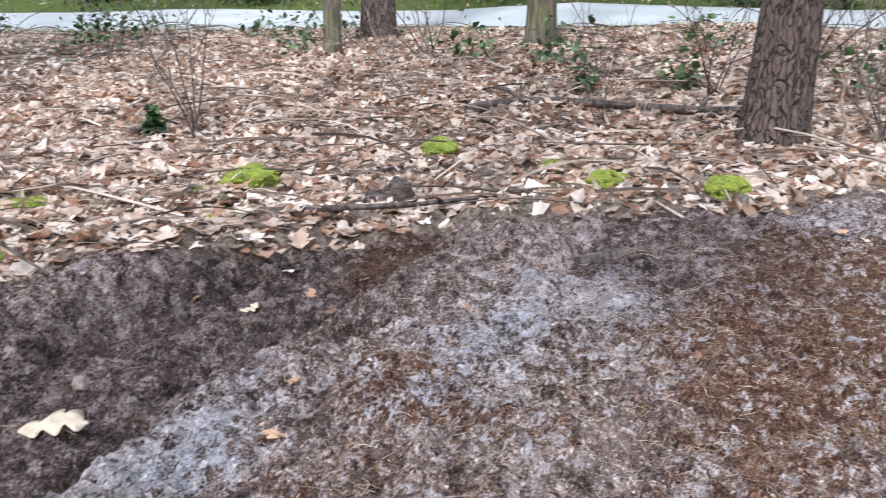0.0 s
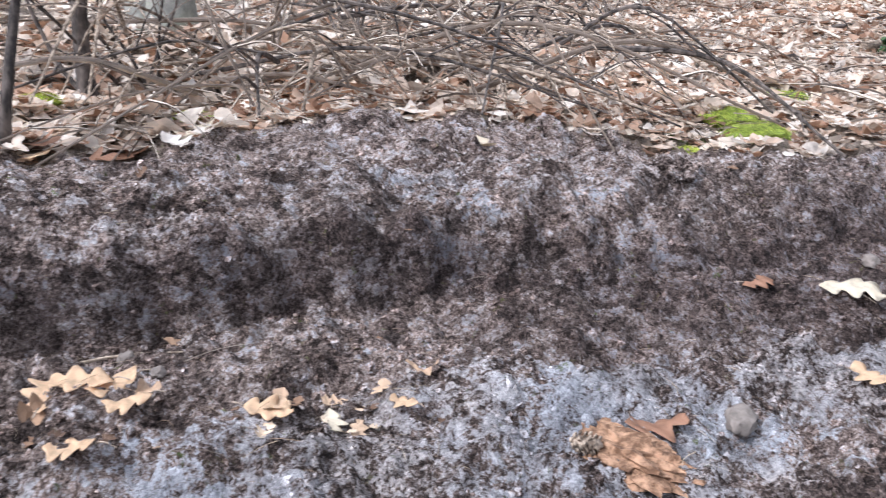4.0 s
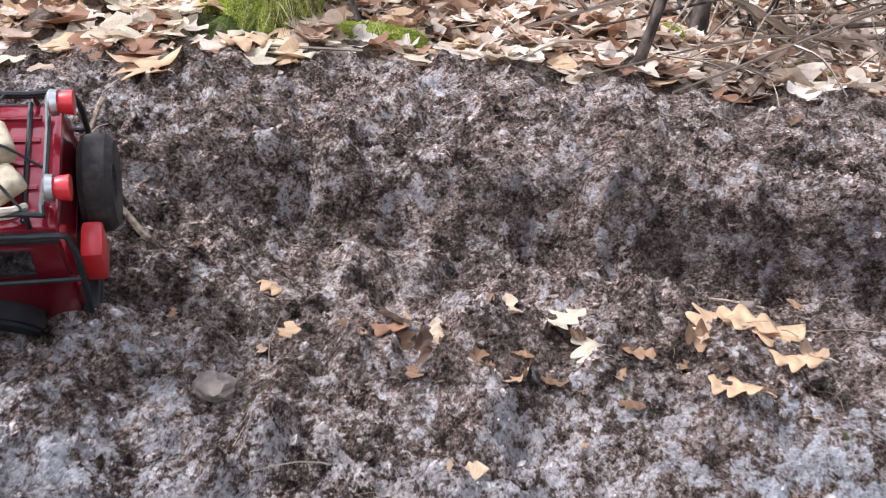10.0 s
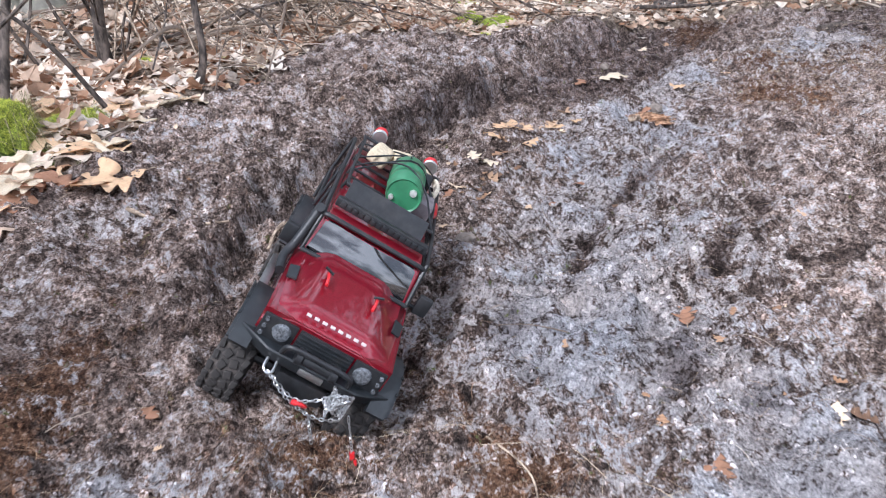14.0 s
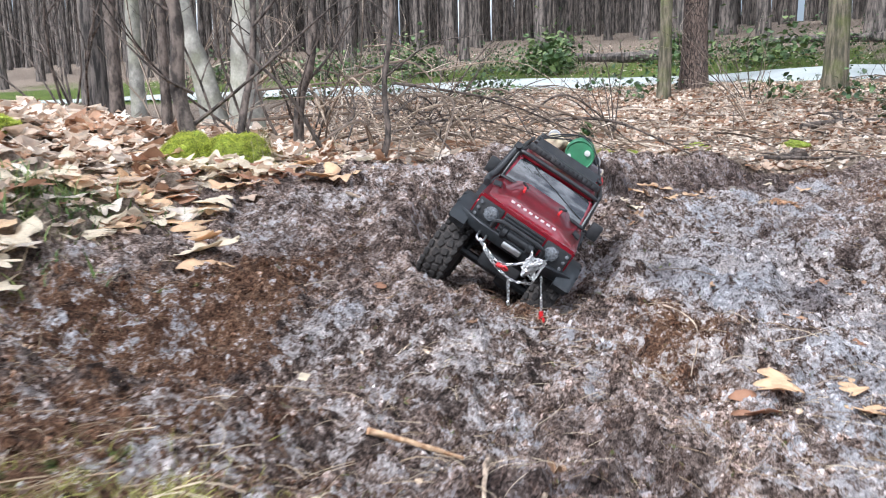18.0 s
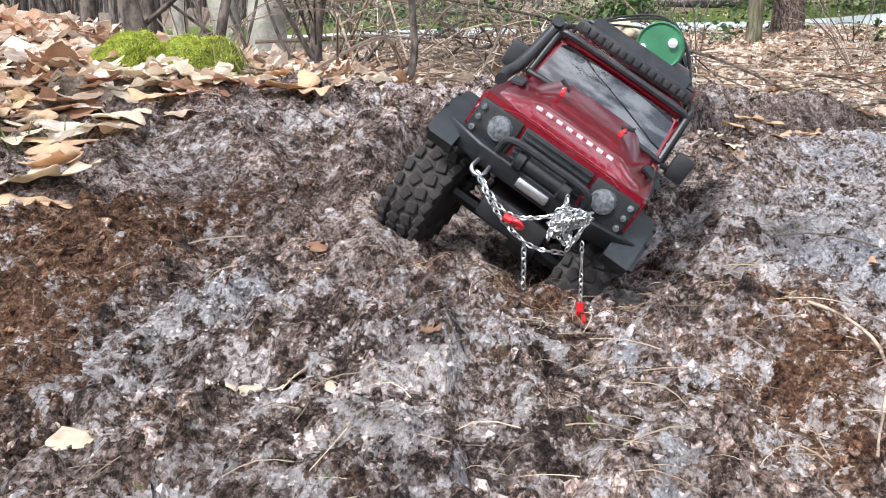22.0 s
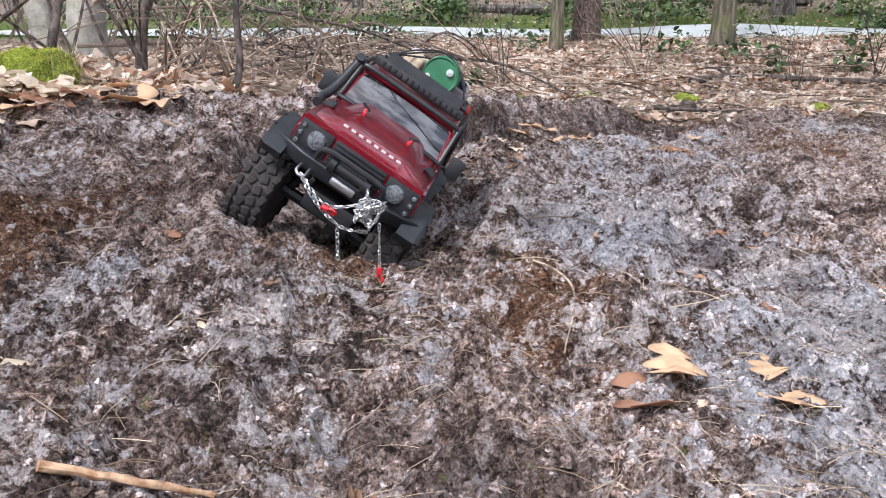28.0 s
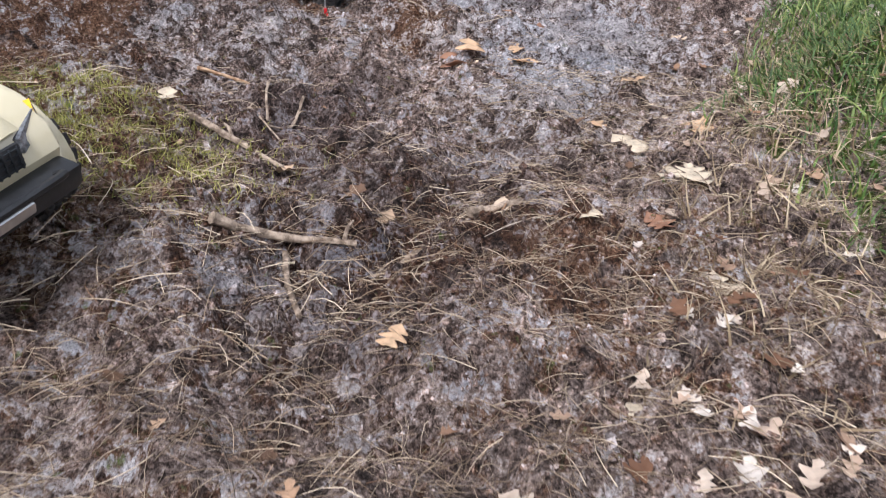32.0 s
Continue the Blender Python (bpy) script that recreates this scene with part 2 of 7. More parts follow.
M_LEAF = scatter_mat("dry_leaf_mass", [(0.0, (0.2, 0.1, 0.055)), (0.16, (0.42, 0.25, 0.155)), (0.34, (0.6, 0.45, 0.34)), (0.65, (0.8, 0.69, 0.57)), (1.0, (0.93, 0.87, 0.79))], 0.7, 90, 0.4)
M_SCRAP = scatter_mat("leaf_scraps", [(0.0, (0.1, 0.055, 0.032)), (0.5, (0.32, 0.19, 0.11)), (0.85, (0.5, 0.36, 0.24)), (1.0, (0.66, 0.54, 0.4))], 0.75, 90, 0.4)
M_STRAW = scatter_mat("dry_needles", [(0.0, (0.1, 0.062, 0.036)), (0.5, (0.28, 0.19, 0.12)), (0.88, (0.44, 0.34, 0.23)), (1.0, (0.66, 0.56, 0.42))], 0.75)
M_BLEACHED = scatter_mat("bleached_straw", [(0.0, (0.2, 0.14, 0.09)), (0.4, (0.4, 0.31, 0.21)), (1.0, (0.72, 0.62, 0.47))], 0.75)
M_REDFIBRE = scatter_mat("red_fibres", [(0.0, (0.05, 0.026, 0.016)), (0.5, (0.17, 0.09, 0.05)), (1.0, (0.38, 0.25, 0.15))], 0.85)
M_TWIG = scatter_mat("bare_twigs", [(0.0, (0.06, 0.043, 0.033)), (0.45, (0.2, 0.155, 0.12)), (0.75, (0.44, 0.37, 0.3)), (1.0, (0.66, 0.58, 0.48))], 0.85)
M_GRASS = scatter_mat("green_grass", [(0.0, (0.03, 0.075, 0.015)), (0.55, (0.08, 0.16, 0.03)), (1.0, (0.24, 0.28, 0.08))], 0.6)
M_HAY = scatter_mat("dead_grass", [(0.0, (0.12, 0.08, 0.045)), (0.5, (0.3, 0.23, 0.14)), (1.0, (0.56, 0.47, 0.32))], 0.7)
M_MOSS = scatter_mat("moss_tufts", [(0.0, (0.2, 0.26, 0.02)), (0.45, (0.46, 0.54, 0.05)), (1.0, (0.78, 0.82, 0.16))], 0.9)
M_MOSS2 = scatter_mat("yellow_moss", [(0.0, (0.13, 0.13, 0.025)), (0.5, (0.32, 0.33, 0.07)), (1.0, (0.52, 0.5, 0.18))], 0.85)
M_HANG = scatter_mat("drooping_grass", [(0.0, (0.06, 0.06, 0.015)), (0.5, (0.2, 0.19, 0.06)), (0.85, (0.38, 0.34, 0.17)), (1.0, (0.6, 0.54, 0.36))], 0.7)
M_EVERG = scatter_mat("evergreen_leaves", [(0.0, (0.02, 0.045, 0.015)), (0.6, (0.05, 0.11, 0.03)), (1.0, (0.12, 0.2, 0.06))], 0.35)
M_BUSH = scatter_mat("bush_leaves", [(0.0, (0.04, 0.08, 0.025)), (0.6, (0.11, 0.19, 0.06)), (1.0, (0.24, 0.3, 0.12))], 0.5)
M_NEEDLE = scatter_mat("pine_foliage", [(0.0, (0.02, 0.04, 0.015)), (1.0, (0.06, 0.1, 0.035))], 0.7)


def let_light_through(m, share):
    """Thin dry leaves glow a little when lit from behind."""
    t = node(m, "ShaderNodeBsdfTranslucent")
    wire(m, shader(m).inputs["Base Color"].links[0].from_socket, t.inputs["Color"])
    k = node(m, "ShaderNodeMixShader", Fac=share)
    wire(m, shader(m).outputs[0], k.inputs[1])
    wire(m, t.outputs[0], k.inputs[2])
    wire(m, k.outputs[0], m.node_tree.nodes["Material Output"].inputs["Surface"])


M_MOSSBED = mat("moss_bed", 0.95)
wire(M_MOSSBED, mix(M_MOSSBED, 0.8, ramp(M_MOSSBED, noise_tex(M_MOSSBED, 260, 6, 0.7), [(0.34, (0.05, 0.065, 0.01)), (0.5, (0.2, 0.26, 0.03)), (0.66, (0.46, 0.54, 0.08))]), ramp(M_MOSSBED, noise_tex(M_MOSSBED, 32, 5), [(0.36, (0.45, 0.42, 0.35)), (0.6, (1.25, 1.25, 1.2))]), "MULTIPLY"), shader(M_MOSSBED).inputs["Base Color"])
bump(M_MOSSBED, noise_tex(M_MOSSBED, 220, 6, 0.7), 1.0, 0.006)
let_light_through(M_LEAF, 0.35)


def leaf_mat(name, base):
    m = mat(name, 0.65)
    c = ramp(m, noise_tex(m, 38, 7, 0.7), [(0.28, tuple(v * 0.55 for v in base)), (0.5, base), (0.75, tuple(min(0.95, v * 1.2) for v in base))])
    wire(m, c, shader(m).inputs["Base Color"])
    bump(m, noise_tex(m, 120, 5), 0.5, 0.002)
    let_light_through(m, 0.35)
    return m


M_PALE = leaf_mat("bleached_leaf", (0.76, 0.65, 0.49))
M_TAN = leaf_mat("tan_leaf", (0.72, 0.5, 0.31))
M_RUST = leaf_mat("russet_leaf", (0.38, 0.2, 0.12))


def bark_mat(name, dark, light, scale=26, stretch=(1, 1, 0.16), depth=0.02, tint=None):
    m = mat(name, 0.92)
    f = noise_tex(m, scale, 8, 0.65, stretch)
    c = ramp(m, f, [(0.42, dark), (0.51, tuple((a + b) / 2 for a, b in zip(dark, light))), (0.6, light)])
    if tint:
        c = mix(m, ramp(m, noise_tex(m, 3.0, 4), [(0.45, (0, 0, 0)), (0.65, (0.8, 0.8, 0.8))]), c, tint)
    c = mix(m, 0.4, c, ramp(m, noise_tex(m, 90, 6), [(0.3, (0.55, 0.55, 0.55)), (0.7, (1.3, 1.3, 1.3))]), "MULTIPLY")
    wire(m, c, shader(m).inputs["Base Color"])
    bump(m, f, 1.0, depth)
    return m


def plate_bark(name, crack, dark, light):
    """Long scales of bark with deep dark cracks between."""
    m = mat(name, 0.92)
    tc = m.node_tree.nodes.new("ShaderNodeTexCoord")
    warp = node(m, "ShaderNodeTexNoise", Scale=9.0, Detail=4.0)
    wire(m, tc.outputs["Object"], warp.inputs["Vector"])
    bent = m.node_tree.nodes.new("ShaderNodeVectorMath")
    bent.operation = "MULTIPLY_ADD"
    wire(m, warp.outputs["Color"], bent.inputs[0])
    bent.inputs[1].default_value = (0.1, 0.1, 0.1)
    wire(m, tc.outputs["Object"], bent.inputs[2])
    mp = m.node_tree.nodes.new("ShaderNodeMapping")
    mp.inputs["Scale"].default_value = (1, 1, 0.2)
    wire(m, bent.outputs[0], mp.inputs[0])
    v = node(m, "ShaderNodeTexVoronoi", Scale=38.0)
    v.feature = "DISTANCE_TO_EDGE"
    wire(m, mp.outputs[0], v.inputs["Vector"])
    g = noise_tex(m, 70, 7, 0.7, (1, 1, 0.3))
    c = ramp(m, g, [(0.35, dark), (0.65, light)])
    k = ramp(m, v.outputs["Distance"], [(0.0, (0.1, 0.1, 0.1)), (0.1, (1, 1, 1))])
    wire(m, mix(m, k, crack, c), shader(m).inputs["Base Color"])
    h = m.node_tree.nodes.new("ShaderNodeMath")
    h.operation = "MULTIPLY_ADD"
    wire(m, g, h.inputs[0])
    h.inputs[1].default_value = 0.4
    wire(m, k, h.inputs[2])
    bump(m, h.outputs[0], 1.0, 0.02)
    return m


M_PINE = plate_bark("pine_bark", (0.01, 0.007, 0.006), (0.06, 0.04, 0.032), (0.2, 0.145, 0.115))
M_FARPINE = bark_mat("distant_pine_bark", (0.03, 0.026, 0.023), (0.19, 0.16, 0.14), 14)
M_MOSSBARK = bark_mat("mossy_bark", (0.06, 0.055, 0.035), (0.2, 0.17, 0.12), 24, tint=(0.1, 0.12, 0.03))
M_BEECH = bark_mat("smooth_grey_bark", (0.2, 0.19, 0.165), (0.4, 0.38, 0.33), 9, (1, 1, 0.8), 0.004, tint=(0.22, 0.23, 0.14))
M_SAPLING = bark_mat("dark_sapling_bark", (0.03, 0.023, 0.019), (0.15, 0.118, 0.098), 40, (1, 1, 0.4), 0.004)
M_STICK = bark_mat("weathered_stick", (0.14, 0.1, 0.07), (0.46, 0.36, 0.27), 60, (1, 1, 1), 0.003)
M_BARESTICK = bark_mat("peeled_stick", (0.34, 0.18, 0.09), (0.66, 0.45, 0.28), 60, (1, 1, 1), 0.002)
M_STUMP = bark_mat("rotten_stump", (0.025, 0.019, 0.016), (0.14, 0.11, 0.092), 40, (1, 1, 0.3), 0.01)
M_STONE = plain("field_stone", (0.2, 0.165, 0.14), 0.9, scale=60, vary=0.4)
M_PEATBLOCK = bark_mat("fibrous_peat", (0.14, 0.07, 0.035), (0.46, 0.27, 0.16), 70, (1, 1, 1), 0.006)
M_ROAD = mat("pale_asphalt", 0.8)
wire(M_ROAD, mix(M_ROAD, 0.5, ramp(M_ROAD, noise_tex(M_ROAD, 1.2, 6), [(0.35, (0.36, 0.385, 0.37)), (0.65, (0.46, 0.485, 0.47))]), ramp(M_ROAD, noise_tex(M_ROAD, 60, 4), [(0.3, (0.8, 0.8, 0.8)), (0.7, (1.15, 1.15, 1.15))]), "MULTIPLY"), shader(M_ROAD).inputs["Base Color"])
bump(M_ROAD, noise_tex(M_ROAD, 160, 3), 0.4, 0.004)

# model cars
M_REDPAINT = mat("metallic_red_paint", 0.32, 0.65, 1.0)
shader(M_REDPAINT).inputs["Coat IOR"].default_value = 1.6
_p = ramp(M_REDPAINT, noise_tex(M_REDPAINT, 900, 2), [(0.35, (0.2, 0.003, 0.014)), (0.65, (0.4, 0.01, 0.03))])
_d = noise_tex(M_REDPAINT, 26, 9, 0.75)
_k = M_REDPAINT.node_tree.nodes.new("ShaderNodeMapRange")
for _i, _v in zip((1, 2, 3, 4), (0.6, 0.8, 0.0, 0.35)):
    _k.inputs[_i].default_value = _v
wire(M_REDPAINT, _d, _k.inputs[0])
wire(M_REDPAINT, mix(M_REDPAINT, _k.outputs[0], _p, (0.22, 0.13, 0.11)), shader(M_REDPAINT).inputs["Base Color"])
shader(M_REDPAINT).inputs["Coat Roughness"].default_value = 0.035
M_CREAM = plain("cream_paint", (0.57, 0.51, 0.34), 0.3, 0.0, 0.6, 0.05, 12, dirt=0.35)
M_GLASS = mat("tinted_window", 0.04, 0.0, 1.0, 0.5)
shader(M_GLASS).inputs["Coat IOR"].default_value = 2.0
wire(M_GLASS, ramp(M_GLASS, noise_tex(M_GLASS, 30, 6), [(0.4, (0.012, 0.012, 0.014)), (0.8, (0.05, 0.05, 0.05))]), shader(M_GLASS).inputs["Base Color"])
M_BLACK = plain("black_plastic", (0.016, 0.017, 0.019), 0.45, vary=0.35, scale=90, dirt=0.14)
M_FLARE = plain("grey_black_plastic", (0.016, 0.019, 0.022), 0.5, vary=0.3, scale=80, dirt=0.18)
M_TYRE = plain("dusty_rubber", (0.035, 0.031, 0.029), 0.9, vary=0.45, scale=70, dirt=0.7)
M_STEEL = plain("bright_steel", (0.6, 0.6, 0.6), 0.35, 1.0, vary=0.15)
M_LAMP = mat("clear_lamp_lens", 0.08, 0.0, 1.0)
wire(M_LAMP, ramp(M_LAMP, noise_tex(M_LAMP, 260, 2), [(0.35, (0.06, 0.064, 0.07)), (0.65, (0.17, 0.18, 0.195))]), shader(M_LAMP).inputs["Base Color"])
M_AMBER = plain("amber_lens", (0.85, 0.5, 0.03), 0.2, coat=0.8)
M_HOOK = plain("red_enamel", (0.62, 0.02, 0.025), 0.35, coat=0.4, vary=0.15)
M_DRUM = plain("green_drum_paint", (0.035, 0.17, 0.08), 0.4, coat=0.2, vary=0.25, scale=24, dirt=0.3)
M_WHITE = plain("white_lettering", (0.66, 0.56, 0.56), 0.5, vary=0.08)
M_CANVAS = plain("khaki_canvas", (0.56, 0.47, 0.33), 0.9, vary=0.3, scale=120)
M_ROPE = plain("pale_rope", (0.66, 0.58, 0.46), 0.9, vary=0.3, scale=200)
M_CRATE = plain("grey_crate", (0.22, 0.19, 0.2), 0.7, vary=0.3, scale=50)
M_BRASS = plain("pale_metal_cap", (0.72, 0.74, 0.7), 0.35, 0.6, vary=0.1)


# ---- plan of the ground ----
def lattice(ix, iy, s):
    v = np.sin(ix * 127.1 + iy * 311.7 + s * 74.7) * 43758.5453
    return v - np.floor(v)


def vnoise(x, y, s=0):
    ix, iy = np.floor(x), np.floor(y)
    u, v = x - ix, y - iy
    u, v = u * u * (3 - 2 * u), v * v * (3 - 2 * v)
    a = lattice(ix, iy, s) * (1 - u) + lattice(ix + 1, iy, s) * u
    b = lattice(ix, iy + 1, s) * (1 - u) + lattice(ix + 1, iy + 1, s) * u
    return (a * (1 - v) + b * v) * 2 - 1


def fbm(x, y, s=0, octaves=4, gain=0.5):
    t, amp = 0, 1.0
    for k in range(octaves):
        t = t + amp * vnoise(x * 2.03 ** k, y * 2.03 ** k, s + k)
        amp *= gain
    return t


def smooth(a, b, x):
    s = np.clip((x - a) / (b - a), 0, 1)
    return s * s * (3 - 2 * s)


def hill(x, y, cx, cy, r, h, ry=None, turn=0.0):
    c, s = math.cos(turn), math.sin(turn)
    dx, dy = (x - cx) * c + (y - cy) * s, (y - cy) * c - (x - cx) * s
    return h * np.exp(-(dx / r) ** 2 - (dy / (ry or r)) ** 2)


def cells(x, y, s=0):
    """Distance to the nearest of scattered points, one to a unit square."""
    ix, iy = np.floor(x), np.floor(y)
    best = np.full(np.shape(x), 9.0)
    for a in (-1, 0, 1):
        for b in (-1, 0, 1):
            px, py = ix + a + lattice(ix + a, iy + b, s), iy + b + lattice(ix + a, iy + b, s + 5)
            best = np.minimum(best, (x - px) ** 2 + (y - py) ** 2)
    return np.sqrt(best)


TRAIL = [(4.4, 0.95), (3.0, 0.92), (2.0, 0.95), (1.0, 1.0), (0.2, 1.06), (-0.25, 1.04), (-0.62, 0.86), (-1.0, 0.5), (-1.35, 0.22), (-2.0, -0.12), (-3.4, -0.7)]


def trail_offset(x, y):
    """Distance from the line of the rut; positive on the uphill side."""
    best, sign = np.full(np.shape(x), 1e9), np.ones(np.shape(x))
    for (ax, ay), (bx, by) in zip(TRAIL, TRAIL[1:]):
        ux, uy = bx - ax, by - ay
        t = np.clip(((x - ax) * ux + (y - ay) * uy) / (ux * ux + uy * uy), 0, 1)
        dx, dy = x - ax - t * ux, y - ay - t * uy
        d = np.hypot(dx, dy)
        near = d < best
        best = np.where(near, d, best)
        sign = np.where(near, np.where(ux * dy - uy * dx < 0, 1.0, -1.0), sign)
    return best * sign


CAR = pose(-0.713, 0.796, -0.002) @ Euler((radians(-33.9), radians(0.3), radians(-156.1))).to_matrix().to_4x4()
TRUCK_AT, TRUCK_TURN = (-2.08, 0.43), -85
ROAD_X = lambda y: 9.25 - 0.14 * (y - 1.6)


def wheel_track(x, y):
    """Two curved prints of wheels across the ash."""
    a = np.exp(-((y - 0.545 + 0.35 * (x - 0.05) ** 2) / 0.02) ** 2) * smooth(-0.35, -0.2, x) * (1 - smooth(0.7, 0.9, x))
    return a + 0.8 * np.exp(-((y - 0.255 + 0.15 * x) / 0.02) ** 2) * smooth(-0.3, -0.15, x) * (1 - smooth(0.4, 0.6, x))


def base_height(x, y):
    xc, yc = np.clip(x, -2.8, 4.3), np.clip(y, -1.2, 2.6)
    z = -0.0753 - 0.0043 * xc + 0.1003 * yc - 0.0349 * xc * yc + 0.0016 * xc * xc + 0.0106 * yc * yc + 0.0014 * xc * xc * yc
    z = z + 0.02 * np.maximum(y - 2.6, 0) * (1 - smooth(15, 30, y))
    away = x - ROAD_X(y)
    s = smooth(-5.4, -0.2, away)
    z = z * (1 - s) + (0.49 - 0.006 * np.clip(y - 2, 0, 25) + 0.02 * np.clip(y - 2, -12, 0)) * s
    z = z + 0.085 * np.clip(away, 0, 2.6) + 0.11 * np.clip(away - 2.6, 0, 26) + 0.03 * np.clip(away - 28, 0, 60)
    return z


def height(x, y, fine=True):
    x, y = np.asarray(x, float), np.asarray(y, float)
    z = base_height(x, y)
    d = trail_offset(x, y)
    rough = fbm(x * 3.1, y * 3.1, 3, 3)
    dd = d + 0.03 * rough + 0.03 * fbm(x * 8, y * 8, 19, 3)
    deep = (0.064 + 0.028 * smooth(0.6, 1.2, x)) * smooth(-0.85, -0.35, x) * (1 - smooth(2.7, 3.6, x)) + 0.02 * (1 - smooth(-0.85, -0.35, x)) * smooth(-2.6, -1.2, x)
    soft = 0.16 * smooth(0.5, 1.5, x)
    trough = smooth(-0.2 - 0.5 * soft, -0.13, dd) * (1 - smooth(0.12, 0.142 + soft, dd))
    z = z - deep * trough
    z = z - 0.025 * (deep > 0.03) * (1 - smooth(0.8, 1.6, x)) * np.exp(-((np.abs(dd) - 0.1) / 0.035) ** 2)
    # spoil thrown up on either side
    z = z + (0.05 * np.exp(-((dd - 0.33) / 0.14) ** 2) + 0.022 * np.exp(-((dd + 0.27) / 0.06) ** 2)) * smooth(-0.5, 0.1, x) * (1 - smooth(2.0, 3.0, x))
    # banks, mounds and hollows
    z = z + hill(x, y, -0.5, 1.5, 0.42, 0.006) + hill(x, y, -1.07, 0.62, 0.085, 0.06) + hill(x, y, -1.0, 0.24, 0.15, -0.03) + hill(x, y, -1.33, 0.43, 0.12, -0.022) + hill(x, y, 0.12, 0.63, 0.26, -0.035, 0.13)
    z = z + hill(x, y, -1.4, 0.86, 0.24, -0.065) + hill(x, y, -1.2, -0.62, 0.3, 0.2, 0.22) + hill(x, y, -0.6, -0.62, 0.5, 0.16, 0.25)
    z = z + hill(x, y, 0.45, 2.35, 0.45, -0.08) + hill(x, y, -1.95, 0.5, 0.28, 0.06) 
    z = z + hill(x, y, 1.15, 1.68, 0.4, 0.05, 0.2) + hill(x, y, 3.75, 1.25, 0.5, -0.04, 0.3) + hill(x, y, 2.25, 0.35, 0.4, 0.05, 0.25) + hill(x, y, 3.05, 0.25, 0.1, -0.12, 0.07) + hill(x, y, 3.0, 0.5, 0.2, 0.06, 0.1)
    z = z + hill(x, y, -0.42, 1.32, 0.28, 0.045) + hill(x, y, -0.57, 0.98, 0.13, 0.075) + hill(x, y, 0.14, 0.89, 0.16, 0.04, 0.07) + hill(x, y, 0.8, 0.93, 0.25, 0.055, 0.07) + hill(x, y, 1.15, 1.1, 0.25, 0.04, 0.1)
    z = z + hill(x, y, -1.05, 1.13, 0.2, -0.03) + hill(x, y, -1.2, 0.74, 0.2, -0.03) + hill(x, y, 2.2, 0.45, 0.35, -0.05) + hill(x, y, 0.05, 0.12, 0.25, 0.06) + hill(x, y, -1.33, -0.36, 0.15, 0.06) + hill(x, y, -1.72, -0.37, 0.2, 0.035)
    z = z + hill(x, y, 1.2, 0.68, 0.35, -0.025, 0.2) + hill(x, y, 0.85, 1.42, 0.3, 0.03) + hill(x, y, 2.35, 1.6, 0.25, 0.04) + hill(x, y, -1.28, 0.08, 0.14, -0.03) + hill(x, y, 0.5, 1.04, 0.2, 0.025, 0.1) + hill(x, y, -0.1, 0.6, 0.2, -0.02)
    z = z + 0.03 * smooth(0.134, 0.15, dd) * (1 - smooth(0.2, 0.45, dd)) * smooth(-0.15, 0.15, x) * (1 - smooth(1.0, 1.5, x)) + hill(x, y, -1.09, 0.616, 0.022, -0.03)
    z = z - 0.012 * wheel_track(x, y)
    near = (1 - smooth(3.5, 6, x)) * (1 - smooth(2.5, 4.5, y)) * smooth(-4, -2.5, x) * smooth(-3, -1.5, y)
    z = z + 0.012 * rough + 0.006 * fbm(x * 11, y * 11, 9, 3) * near + 0.05 * fbm(x * 0.45, y * 0.45, 21, 2) * (1 - near)
    # ground pressed to the wheels of the parked cars
    for m in WHEEL_BEDS:
        z = z + (m[2] - m[3]) * np.exp(-((x - m[0]) ** 2 + (y - m[1]) ** 2) / (2 * 0.05 ** 2))
    if fine:
        bare = near * (0.55 + 0.45 * smooth(0.0, 0.4, fbm(x * 2.1, y * 2.1, 33, 2)))
        wx, wy = x + 0.012 * fbm(x * 30, y * 30, 51, 2), y + 0.012 * fbm(x * 30 + 7, y * 30, 53, 2)
        clods = 1 - np.clip(cells(wx * 34, wy * 34, 3), 0, 1) ** 2
        small = 1 - np.clip(cells(wx * 71, wy * 71, 8), 0, 1) ** 2
        tiny = 1 - np.clip(cells(wx * 125, wy * 125, 12), 0, 1) ** 2
        lumps = fbm(x * 16, y * 16, 15, 3, 0.6)
        heap = 0.35 + 0.65 * smooth(-0.3, 0.35, fbm(x * 4.3, y * 4.3, 33, 3))
        z = z + (0.015 * (clods - 0.6) * heap + 0.008 * (small - 0.5) + 0.003 * (tiny - 0.5) + 0.022 * lumps + 0.027 * fbm(x * 7, y * 7, 17, 2) * heap) * near
    return z


WHEEL_BEDS = []
DROOP = (-0.01, -0.014)
for _u in (0.162, -0.162):
    for _v in (0.087, -0.087):
        _w = CAR @ Vector((_u, _v, 0.004 + (DROOP[_u > 0] if _v < 0 else 0)))
        WHEEL_BEDS.append((_w.x, _w.y, _w.z))
_beds, WHEEL_BEDS = WHEEL_BEDS, []
_zz = [(b[0], b[1], b[2], float(height(b[0], b[1], False))) for b in _beds]
WHEEL_BEDS = _zz


def ground_z(x, y):
    return float(height(x, y))


def litter_edge(x):
    """The line in y beyond which fallen leaves cover the soil."""
    return np.interp(x, [-3.2, -1.9, -1.35, -1.08, -0.88, -0.68, -0.5, -0.2, 0.3, 0.7, 1.0, 1.4, 1.8, 2.4, 2.9, 3.2, 3.4, 3.7, 5], [1.2, 1.08, 1.14, 1.29, 1.4, 1.38, 1.42, 1.62, 1.72, 1.88, 1.93, 1.7, 1.4, 1.22, 1.0, 0.72, 0.25, -0.4, -1.6])


